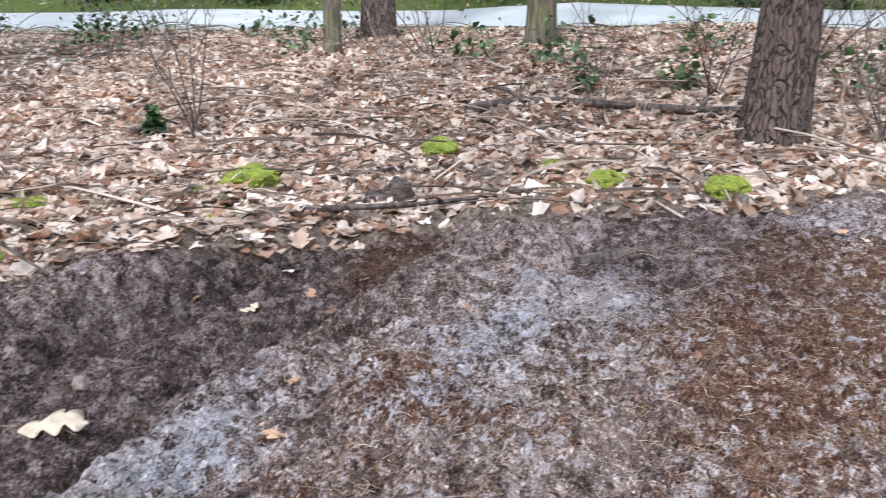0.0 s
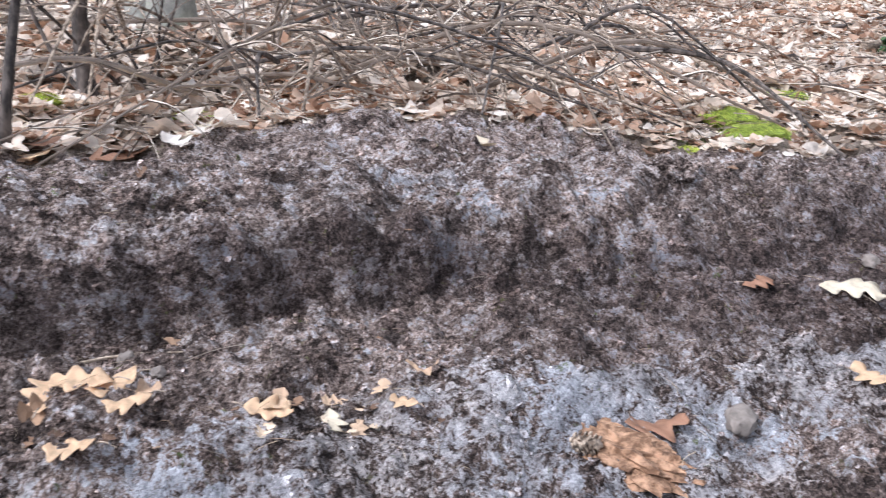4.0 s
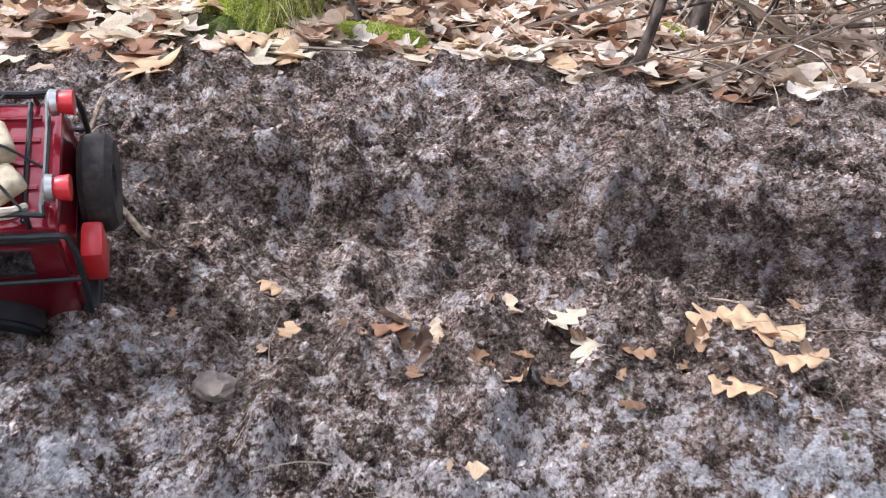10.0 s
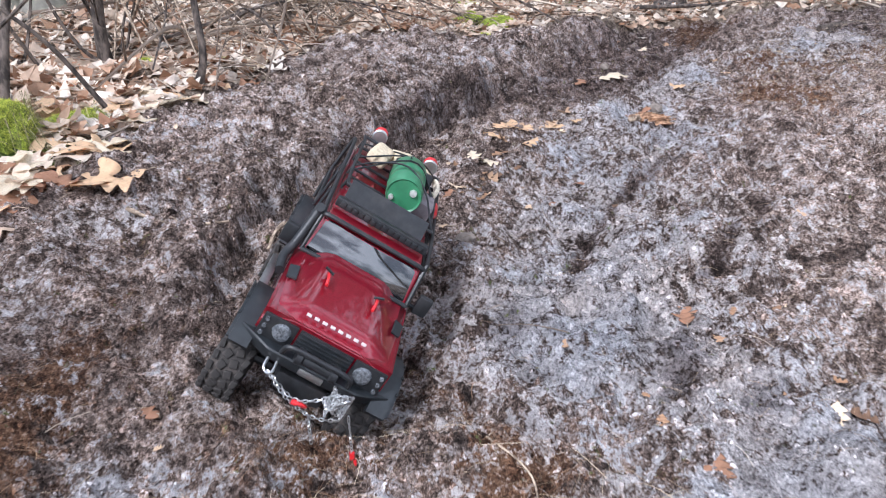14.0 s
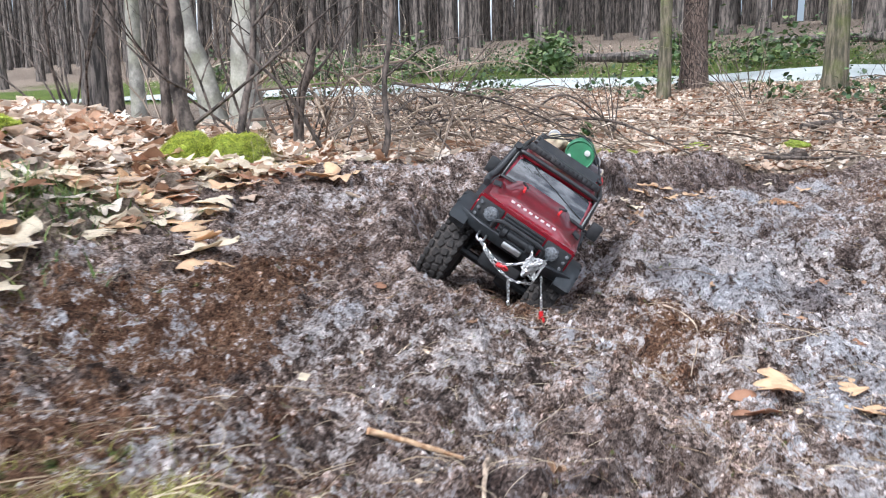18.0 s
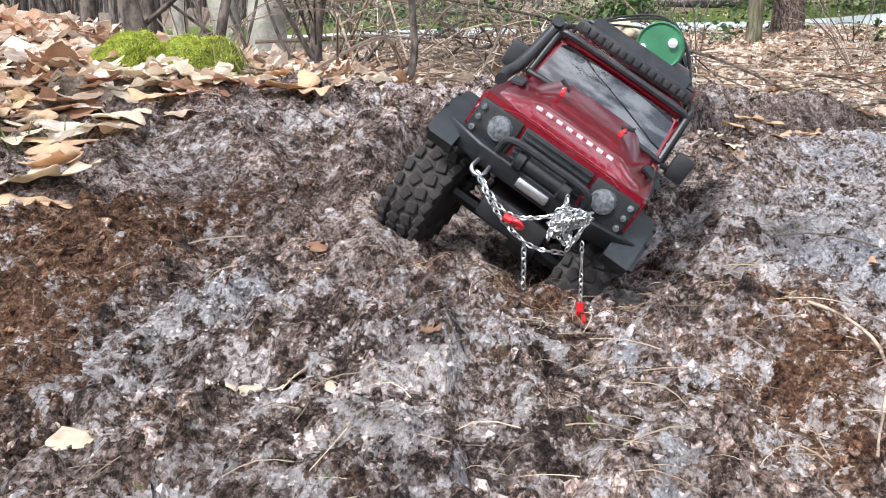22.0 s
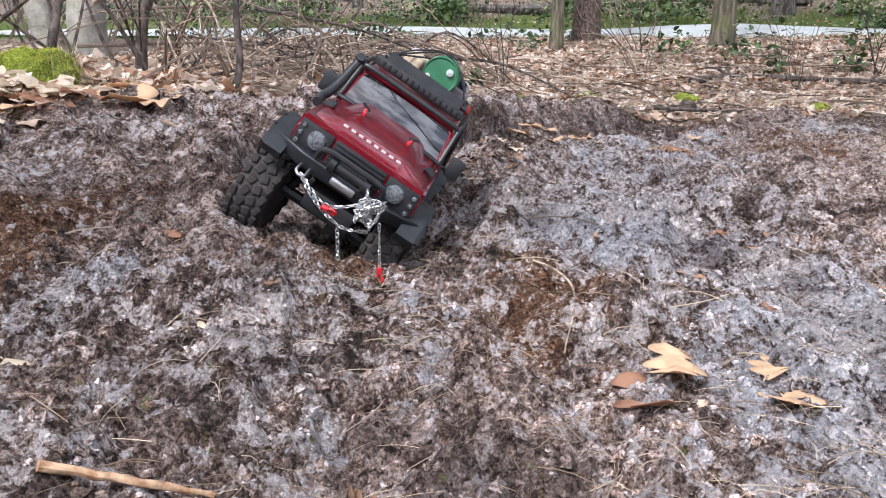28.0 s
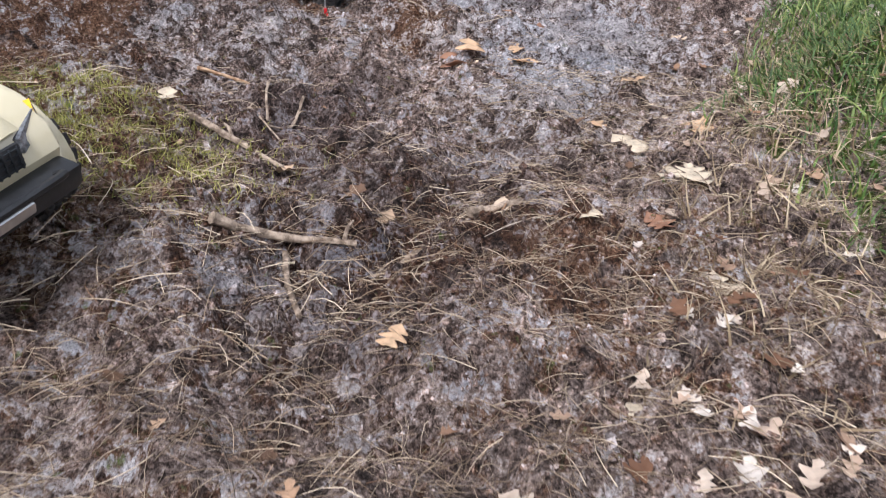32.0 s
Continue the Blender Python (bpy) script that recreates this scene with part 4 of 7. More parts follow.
        # flares
        for cx in (0.162, -0.162):
            lo, up = (34, 158) if cx > 0 else (24, 148)
            ring = arch(cx, 0.064, 0.085, up, lo, 13)
            inner = arch(cx, 0.062, 0.0725, lo - 1, up + 1, 13)
            bm = prism(ring + inner, s * 0.114, 0.0, None, s * 0.084)
            bmesh.ops.bevel(bm, geom=[e for e in bm.edges if abs(e.verts[0].co.y) > 0.108 and abs(e.verts[1].co.y) > 0.108], offset=0.004, segments=2, affect="EDGES")
            fl = part("wheel_flare", bm, M_FLARE, car, "grey-black riveted wheel flare")
            for k in range(4):
                t = radians(60 + 20 * k)
                part("rivet", box((0.005, 0.003, 0.007), (cx + 0.0795 * math.cos(t), s * 0.1135, 0.064 + 0.0795 * math.sin(t)), 0.001, (0, 90 - math.degrees(t), 0)), M_BLACK, fl)
        part("side_step", box((0.165, 0.014, 0.006), (0.0, s * 0.101, 0.075), 0.002), M_STEEL, car, "scuffed steel side step")
        part("mirror", box((0.012, 0.022, 0.03), (0.058, s * 0.106, 0.192), 0.004), M_BLACK, car)
        part("mirror_arm", tube([(0.06, s * 0.088, 0.184), (0.058, s * 0.106, 0.186)], 0.003, 6), M_BLACK, car)
        # headlamps
        lamp = part("headlamp_panel", box((0.006, 0.046, 0.036), (0.2185, s * 0.063, 0.146), 0.003), M_BLACK, car, "black headlamp surround")
        part("headlamp", lathe([(0.0, 0.2275), (0.006, 0.227), (0.0105, 0.2255), (0.0125, 0.222), (0.0135, 0.218)], 20, "x", (0, s * 0.057, 0.147)), M_LAMP, lamp, "round clear headlamp")
        for k in range(3):
            part("marker_lamp", lathe([(0.0, 0.2245), (0.003, 0.224), (0.0032, 0.219)], 10, "x", (0, s * 0.08, 0.135 + 0.011 * k)), M_LAMP, lamp)
    # cage of black tubes
    for s in (1, -1):
        part("cage_side", tube(bend([(0.074, s * 0.083, 0.186), (0.05, s * 0.081, 0.238), (0.03, s * 0.082, 0.244), (-0.1, s * 0.083, 0.246), (-0.255, s * 0.083, 0.244), (-0.278, s * 0.086, 0.236), (-0.281, s * 0.092, 0.17), (-0.278, s * 0.094, 0.11)], 4), 0.0032, 8), M_BLACK, car)
        for x in (-0.02, -0.098):
            part("cage_upright", tube(bend([(x, s * 0.083, 0.246), (x - 0.002, s * 0.0865, 0.235), (x - 0.004, s * 0.093, 0.174)], 4), 0.0028, 8), M_BLACK, car)
        part("cage_rail", tube([(-0.1, s * 0.0925, 0.178), (-0.281, s * 0.0925, 0.178)], 0.0026, 8), M_BLACK, car)
    part("cage_front", tube(bend([(0.05, -0.081, 0.238), (0.053, -0.06, 0.241), (0.053, 0.06, 0.241), (0.05, 0.081, 0.238)], 4), 0.0036, 8), M_BLACK, car)
    part("cage_foot", tube(bend([(0.077, -0.083, 0.188), (0.079, -0.05, 0.19), (0.079, 0.05, 0.19), (0.077, 0.083, 0.188)], 4), 0.0034, 8), M_BLACK, car)
    part("snorkel", tube(bend([(0.13, -0.095, 0.172), (0.095, -0.099, 0.176), (0.077, -0.094, 0.19), (0.056, -0.089, 0.226), (0.05, -0.088, 0.24), (0.056, -0.088, 0.246)], 4), 0.0065, 10), M_BLACK, car, "black air snorkel")
    # grille
    g = part("grille", box((0.004, 0.074, 0.034), (0.2185, 0, 0.146), 0.001), M_BLACK, car, "black slatted grille")
    for k in range(6):
        part("grille_slat", box((0.004, 0.072, 0.0026), (0.2215, 0, 0.1325 + 0.0055 * k), 0.0008), M_FLARE, g)
    # bumper, hoop, winch
    pts = [(-0.108, 0.214), (-0.062, 0.24), (0.062, 0.24), (0.108, 0.214), (0.108, 0.196), (-0.108, 0.196)]
    bm = bmesh.new()
    t, b = [bm.verts.new((x, y, 0.131)) for y, x in pts], [bm.verts.new((x - 0.006, y * 0.96, 0.112)) for y, x in pts]
    bm.faces.new(t), bm.faces.new(b[::-1])
    for k in range(6):
        bm.faces.new((t[k], b[k], b[(k + 1) % 6], t[(k + 1) % 6]))
    bmesh.ops.bevel(bm, geom=list(bm.edges), offset=0.002, segments=1, affect="EDGES")
    bp = part("front_bumper", bm, M_FLARE, car, "dark steel front bumper")
    part("bumper_hoop", tube(bend([(0.238, -0.046, 0.134), (0.245, -0.04, 0.15), (0.246, 0, 0.152), (0.245, 0.04, 0.15), (0.238, 0.046, 0.134)], 5), 0.0036, 8), M_BLACK, bp)
    part("winch", lathe([(0.006, -0.03), (0.011, -0.028), (0.011, -0.02), (0.008, -0.018), (0.008, 0.018), (0.011, 0.02), (0.011, 0.028), (0.006, 0.03)], 14, "y", (0.236, 0, 0.139)), M_BLACK, car)
    part("fairlead", box((0.004, 0.034, 0.01), (0.2385, 0, 0.1215), 0.003), M_STEEL, bp, "bright steel fairlead")
    for s in (1, -1):
        part("shackle", tube(bend([(0.236, s * 0.05 - 0.006, 0.117), (0.249, s * 0.05 - 0.006, 0.111), (0.253, s * 0.05, 0.108), (0.249, s * 0.05 + 0.006, 0.111), (0.236, s * 0.05 + 0.006, 0.117)], 4), 0.002, 7), M_STEEL, bp)
    # chain drawn across the front; it hangs towards the earth
    down = (m.to_3x3().inverted() @ Vector((0, 0, -1))).normalized()
    def hang(p, d):
        return Vector(p) + down * d
    a0, a1 = Vector((0.252, -0.052, 0.112)), Vector((0.255, 0.04, 0.124))
    ch = part("chain", chain_links([a0, hang(a0 * 0.75 + a1 * 0.25, 0.026) + Vector((0.006, 0, 0)), hang(a0 * 0.4 + a1 * 0.6, 0.04) + Vector((0.006, 0, 0)), hang(a1, 0.03) + Vector((0.006, 0, 0))]), M_STEEL, car, "bright steel towing chain")
    part("chain_strand", chain_links([a0, hang(a0 * 0.6 + a1 * 0.4, 0.022) + Vector((0.008, 0, 0)), a1 + Vector((0.006, 0, 0.006))]), M_STEEL, ch)
    e = hang(a0 * 0.45 + a1 * 0.55, 0.038) + Vector((0.006, 0, 0))
    part("chain_tail", chain_links([e, hang(e, 0.02), hang(e, 0.042)]), M_STEEL, ch)
    random.seed(4)
    knot = [a1 + Vector((0.006 + random.uniform(-0.005, 0.009), random.uniform(-0.014, 0.016), random.uniform(-0.02, 0.02))) for _ in range(34)]
    part("bunched_chain", chain_links(knot, 0.005, 0.0008), M_STEEL, ch, "bunched steel chain")
    f = a1 + Vector((0.014, 0.02, -0.004))
    part("chain_drop", chain_links([f, hang(f, 0.028), hang(f, 0.056)], 0.005, 0.0007), M_STEEL, ch)
    def hook(p, along):
        u = along.orthogonal().normalized()
        bm = tube([p - along * 0.004, p + along * 0.004], 0.0036, 8)
        tube(bend([p + along * 0.003, p + along * 0.009 + u * 0.004, p + along * 0.015, p + along * 0.012 - u * 0.005, p + along * 0.006 - u * 0.004], 4), 0.0021, 7, bm)
        return bm
    part("tow_hook", hook(hang(f, 0.06), down), M_HOOK, ch, "red enamelled tow hook")
    part("tow_hook", hook(hang(a0 * 0.62 + a1 * 0.38, 0.026) + Vector((0.009, 0, 0)), Vector((0, 1, 0.1)).normalized()), M_HOOK, ch, "red enamelled tow hook")
    # roof rack and light bar
    rk = part("roof_rack", tube(bend([(-0.03, -0.062, 0.262), (-0.03, 0.062, 0.262), (-0.05, 0.07, 0.262), (-0.24, 0.07, 0.262), (-0.258, 0.062, 0.262), (-0.258, -0.062, 0.262), (-0.24, -0.07, 0.262), (-0.05, -0.07, 0.262), (-0.03, -0.062, 0.262)], 3), 0.0028, 7), M_BLACK, car, "black tubular roof rack")
    for k in range(6):
        part("rack_bar", tube([(-0.06 - 0.036 * k, -0.07, 0.248), (-0.06 - 0.036 * k, 0.07, 0.248)], 0.0024, 6), M_BLACK, rk)
    for x in (-0.05, -0.115, -0.18, -0.245):
        for s in (1, -1):
            part("rack_post", tube([(x, s * 0.07, 0.263), (x, s * 0.073, 0.243)], 0.0024, 6), M_BLACK, rk)
    part("wind_deflector", slab([(-0.012, -0.064, 0.248), (-0.012, 0.064, 0.248), (-0.034, 0.064, 0.27), (-0.034, -0.064, 0.27)], 0.002), M_BLACK, rk)
    lb = part("light_bar", box((0.012, 0.146, 0.014), (0.022, 0, 0.254), 0.003), M_BLACK, car, "black roof light bar")
    for k in range(14):
        part("bar_lamp", box((0.003, 0.0075, 0.008), (0.0285, -0.062 + 0.00955 * k, 0.254), 0.001), M_FLARE, lb)
    # strapped cargo
    dr = part("drum", lathe([(0.0, 0.052), (0.024, 0.052), (0.0265, 0.054), (0.028, 0.05), (0.0275, 0.02), (0.029, 0.018), (0.029, 0.014), (0.0275, 0.012), (0.0275, -0.012), (0.029, -0.014), (0.029, -0.018), (0.0275, -0.02), (0.028, -0.05), (0.0265, -0.054), (0.024, -0.052), (0.0, -0.052)], 28, "x", (-0.105, 0.012, 0.281)), M_DRUM, car, "green steel oil drum lying on the rack")
    for y, z, r in ((0.022, 0.292, 0.0055), (-0.004, 0.27, 0.004)):
        part("drum_cap", lathe([(0.0, -0.048), (r, -0.0485), (r, -0.053)], 12, "x", (0, y, z)), M_BRASS, dr, "pale drum cap")
    part("crate", box((0.05, 0.03, 0.026), (-0.1, 0.05, 0.264), 0.002), M_CRATE, car, "small grey crate")
    part("bedroll", lathe([(0.0, -0.034), (0.013, -0.034), (0.0165, -0.03), (0.0165, 0.03), (0.013, 0.034), (0.0, 0.034)], 16, "y", (-0.178, 0.02, 0.272)), M_BLACK, car, "black rolled bag")
    for at, size, rot in (((-0.21, 0.0, 0.272), (0.045, 0.04, 0.026), (8, -6, 20)), ((-0.19, -0.038, 0.27), (0.05, 0.034, 0.024), (-5, 4, -12)), ((-0.225, 0.04, 0.266), (0.035, 0.03, 0.02), (3, 9, 35))):
        part("canvas_bag", box(size, at, 0.008, rot, None, 3), M_CANVAS, car, "khaki canvas bag")
    bm = bmesh.new()
    for k in range(5):
        tube(bend([(-0.16, 0.066 + 0.003 * math.sin(k), 0.258 + 0.002 * k), (-0.19, 0.07 + 0.002 * (k % 2), 0.262 + 0.002 * k), (-0.23, 0.069, 0.258 + 0.0022 * k), (-0.245, 0.06, 0.26)], 4), 0.0032, 6, bm)
    part("coiled_rope", bm, M_ROPE, car, "pale coiled rope")
    part("gas_bottle", lathe([(0.0, -0.152), (0.005, -0.152), (0.0085, -0.148), (0.0085, -0.115), (0.004, -0.109), (0.003, -0.104), (0.0, -0.104)], 14, "x", (0, 0.073, 0.255)), M_HOOK, car, "small red cylinder")
    for s, mt in ((1, M_HOOK), (-1, M_HOOK)):
        sp = part("rear_spotlight", lathe([(0.0, -0.266), (0.009, -0.268), (0.0115, -0.276), (0.0125, -0.284), (0.0, -0.285)], 14, "x", (0, s * 0.05, 0.272)), mt, car, "red rear spotlight")
        part("spotlight_rim", lathe([(0.0115, -0.262), (0.0135, -0.264), (0.0125, -0.27), (0.0, -0.268)], 14, "x", (0, s * 0.05, 0.272)), M_STEEL, sp)
    bm = bmesh.new()
    for p in ([(-0.05, 0.07, 0.262), (-0.07, 0.04, 0.296), (-0.09, 0.0, 0.311), (-0.1, -0.04, 0.29), (-0.11, -0.07, 0.262)], [(-0.11, 0.07, 0.262), (-0.13, 0.04, 0.294), (-0.12, 0.0, 0.311), (-0.09, -0.07, 0.262)], [(-0.15, 0.07, 0.262), (-0.17, 0.03, 0.291), (-0.2, 0.0, 0.289), (-0.22, -0.07, 0.262)], [(-0.245, 0.07, 0.262), (-0.21, 0.03, 0.288), (-0.18, -0.01, 0.291), (-0.15, -0.07, 0.262)], [(-0.14, 0.0, 0.311), (-0.17, 0.01, 0.291), (-0.22, 0.01, 0.289), (-0.258, 0.02, 0.262)]):
        tube(bend(p, 4), 0.0015, 5, bm)
    part("cargo_net", bm, M_BLACK, car, "black elastic cargo straps")
    # rear
    part("jerrycan", box((0.022, 0.042, 0.052), (-0.288, 0.05, 0.158), 0.006), M_HOOK, car, "red fuel canister on the tail")
    sw = new("spare_wheel")
    sw.parent = car
    sw.matrix_local = pose(-0.293, -0.03, 0.165, 0, 0, 90)
    part("tyre", lathe([(0.02, -0.014), (0.045, -0.017), (0.052, -0.01), (0.053, 0), (0.052, 0.01), (0.045, 0.017), (0.02, 0.014)], 28, closed=True), M_TYRE, sw)
    part("rim", lathe([(0.0, 0.006), (0.021, 0.009), (0.022, -0.01), (0.0, -0.01)], 18), M_BLACK, sw)
    part("rear_bumper", box((0.018, 0.18, 0.02), (-0.278, 0, 0.1), 0.004), M_BLACK, car)
    for s in (1, -1):
        part("tail_lamp", lathe([(0.0, -0.277), (0.005, -0.2765), (0.006, -0.27)], 10, "x", (0, s * 0.078, 0.15)), M_HOOK, car)
    # running gear
    part("chassis", box((0.44, 0.07, 0.028), (0, 0, 0.082), 0.006), M_BLACK, car)
    part("skid_plate", box((0.1, 0.06, 0.014), (0.0, 0, 0.064), 0.005), M_BLACK, car)
    for x in (0.162, -0.162):
        bm = tube([(x, -0.075, 0.0585), (x, 0.075, 0.0585)], 0.008, 8)
        lathe([(0.0, -0.018), (0.016, -0.014), (0.019, 0), (0.016, 0.014), (0.0, 0.018)], 14, "y", (x, 0.02, 0.0585), bm)
        part("axle", bm, M_BLACK, car)
        for s in (1, -1):
            bm = tube([(x, s * 0.06, 0.062), (x * 0.9, s * 0.055, 0.12)], 0.0045, 8)
            for k in range(6):
                t = 0.25 + 0.1 * k
                lathe([(0.007, -0.001), (0.008, 0), (0.007, 0.001)], 10, "z", (x * (1 - 0.1 * t), s * (0.06 - 0.005 * t), 0.062 + 0.058 * t), bm)
            part("shock_absorber", bm, M_BLACK, car)
            wheel(car, x, s, -6 if x > 0 else 0, y=0.087, width=0.045, drop=DROOP[x > 0] if s < 0 else 0.0)
    return car


def cream_truck(m):
    car = thing("model_pickup_truck", m, "cream-coloured remote-controlled pickup truck with black bumper, dusty", "model car")
    R = 0.07
    low = [(-0.275, 0.105)] + [(-0.25, 0.088)] + arch(-0.162, 0.062, R, 160, 20) + [(-0.085, 0.08), (0.085, 0.08)] + arch(0.162, 0.062, R, 160, 25) + [(0.238, 0.09), (0.243, 0.118), (0.232, 0.138), (0.205, 0.153), (0.085, 0.17), (-0.275, 0.168)]
    part("lower_body", prism(low, 0.092, 0.008), M_CREAM, car, "cream painted bodywork")
    bm = bmesh.new()
    rows = []
    for i in range(9):
        t = i / 8
        line = []
        for j in range(13):
            u = -1 + 2 * j / 12
            x = 0.236 - 0.15 * t - 0.02 * u * u * (1 - t)
            line.append(bm.verts.new((x, 0.088 * u, 0.1425 + 0.034 * t ** 0.7 - 0.012 * abs(u) ** 4 + 0.004 * float(smooth(0.75, 0.55, abs(u))))))
        rows.append(line)
    for a, b in zip(rows, rows[1:]):
        for j in range(12):
            bm.faces.new((a[j], a[j + 1], b[j + 1], b[j]))
    bon = part("bonnet", bm, M_CREAM, car, "smooth cream bonnet")
    for s in (1, -1):
        part("bonnet_clip", tube(bend([(0.15, s * 0.04, 0.174), (0.142, s * 0.044, 0.184), (0.13, s * 0.05, 0.182)], 4), 0.003, 7), M_BLACK, bon)
        part("clip_pin", tube([(0.142, s * 0.034, 0.18), (0.137, s * 0.056, 0.184)], 0.0018, 6), M_STEEL, bon)
    bm = bmesh.new()
    lo = [(0.09, 0.088), (-0.085, 0.088), (-0.085, -0.088), (0.09, -0.088)]
    hi = [(0.028, 0.07), (-0.07, 0.071), (-0.07, -0.071), (0.028, -0.07)]
    a, b = [[bm.verts.new((x, y, z)) for x, y in ring] for ring, z in ((lo, 0.166), (hi, 0.226))]
    for k in range(4):
        bm.faces.new((a[k], a[(k + 1) % 4], b[(k + 1) % 4], b[k]))
    bm.faces.new(a[::-1]), bm.faces.new(b)
    bmesh.ops.bevel(bm, geom=list(bm.edges), offset=0.007, segments=3, affect="EDGES")
    cab = part("cabin", bm, M_CREAM, car)
    part("windscreen", slab([(0.0865, -0.076, 0.173), (0.0865, 0.076, 0.173), (0.037, 0.063, 0.2215), (0.037, -0.063, 0.2215)], 0.0016), M_GLASS, cab, "blue-grey tinted windscreen")
    for s in (1, -1):
        q = [(0.062, s * 0.0885, 0.174), (0.0, s * 0.0885, 0.174), (-0.0, s * 0.0755, 0.216), (0.028, s * 0.0755, 0.216)]
        part("side_window", slab(q if s < 0 else q[::-1], 0.0014), M_GLASS, cab)
        q = [(-0.008, s * 0.0885, 0.174), (-0.068, s * 0.0885, 0.174), (-0.06, s * 0.0755, 0.216), (-0.008, s * 0.0755, 0.216)]
        part("side_window", slab(q if s < 0 else q[::-1], 0.0014), M_GLASS, cab)
        for cx in (0.162, -0.162):
            bm = prism(arch(cx, 0.062, 0.08, 170, 10, 13) + arch(cx, 0.062, 0.07, 8, 172, 13), s * 0.112, 0.0, None, s * 0.086)
            bmesh.ops.bevel(bm, geom=[e for e in bm.edges if abs(e.verts[0].co.y) > 0.1 and abs(e.verts[1].co.y) > 0.1], offset=0.006, segments=2, affect="EDGES")
            part("wheel_arch", bm, M_CREAM, car)
        hl = part("headlamp", slab([(0.238, s * 0.048, 0.128), (0.222, s * 0.086, 0.132), (0.214, s * 0.086, 0.146), (0.2335, s * 0.048, 0.14)][::s], 0.003), M_LAMP, car, "clear angular headlamp")
        part("indicator", slab([(0.2245, s * 0.082, 0.131), (0.214, s * 0.09, 0.134), (0.206, s * 0.09, 0.148), (0.2155, s * 0.083, 0.146)][::s], 0.0034), M_AMBER, hl, "amber indicator")
        part("mirror", box((0.012, 0.02, 0.016), (0.07, s * 0.1, 0.18), 0.004), M_CREAM, car)
        part("rock_slider", box((0.17, 0.014, 0.008), (0, s * 0.094, 0.078), 0.003), M_BLACK, car)
    gr = part("grille", box((0.005, 0.088, 0.022), (0.2405, 0, 0.131), 0.002, (0, -14, 0)), M_BLACK, car, "black mesh grille")
    for k in range(4):
        part("grille_slat", box((0.003, 0.086, 0.0016), (0.2445 - 0.0012 * k, 0, 0.1235 + 0.005 * k), 0.0005), M_FLARE, gr)
    for k in range(11):
        part("grille_rib", box((0.003, 0.0014, 0.02), (0.2435, -0.04 + 0.008 * k, 0.131), 0.0004, (0, -14, 0)), M_FLARE, gr)
    bp = part("front_bumper", box((0.03, 0.17, 0.024), (0.25, 0, 0.098), 0.007), M_BLACK, car, "black front bumper")
    part("bumper_plate", box((0.004, 0.05, 0.01), (0.2665, 0, 0.1), 0.002), M_STEEL, bp)
    part("bumper_bar", tube(bend([(0.255, -0.06, 0.105), (0.27, -0.05, 0.116), (0.271, 0.05, 0.116), (0.255, 0.06, 0.105)], 4), 0.004, 8), M_BLACK, bp)
    part("bed_cover", box((0.18, 0.15, 0.006), (-0.18, 0, 0.17), 0.002), M_BLACK, car, "black load bed")
    part("chassis", box((0.44, 0.07, 0.03), (0, 0, 0.083), 0.006), M_BLACK, car)
    part("rear_bumper", box((0.016, 0.17, 0.02), (-0.28, 0, 0.1), 0.004), M_BLACK, car)
    for x in (0.162, -0.162):
        part("axle", tube([(x, -0.09, 0.0585), (x, 0.09, 0.0585)], 0.008, 8), M_BLACK, car)
        for s in (1, -1):
            wheel(car, x, s, 8 if x > 0 else 0)
    return car


red_car(CAR)


def on_ground(x, y, turn, wheels=((0.162, 0.098), (0.162, -0.098), (-0.162, 0.098), (-0.162, -0.098)), sink=0.006):
    """A pose on four wheels that follows the slope."""
    c, s = math.cos(radians(turn)), math.sin(radians(turn))
    z = [float(height(x + c * a - s * b, y + s * a + c * b, False)) - sink for a, b in wheels]
    front, rear, left, right = (z[0] + z[1]) / 2, (z[2] + z[3]) / 2, (z[0] + z[2]) / 2, (z[1] + z[3]) / 2
    fwd = Vector((c * 0.324, s * 0.324, front - rear)).normalized()
    lft = Vector((-s * 0.196, c * 0.196, left - right))
    up = fwd.cross(lft).normalized()
    lft = up.cross(fwd)
    m = Matrix((fwd, lft, up)).transposed().to_4x4()
    m.translation = (x, y, sum(z) / 4)
    return m


cream_truck(on_ground(*TRUCK_AT, TRUCK_TURN))


# ---- trees ----
def trunk_points(base, top, lean=(0, 0), wob=0.0, n=14):
    b = Vector(base)
    out = []
    for k in range(n + 1):
        t = (k / n) ** 1.4
        out.append(b + Vector((lean[0] * t + wob * math.sin(5 * t + lean[0] * 9), lean[1] * t + wob * math.cos(4 * t), (top - b.z) * t)))
    return out


def trunk_mesh(pts, r0, r1, seg=20, flare=0.22, rough=0.06):
    n = len(pts)
    rad = []
    for k in range(n):
        h = pts[k].z - pts[0].z
        rad.append((r0 + (r1 - r0) * k / (n - 1)) * (1 + flare * math.exp(-h / (r0 * 2.2))))
    return tube(pts, rad, seg, jitter=rough)


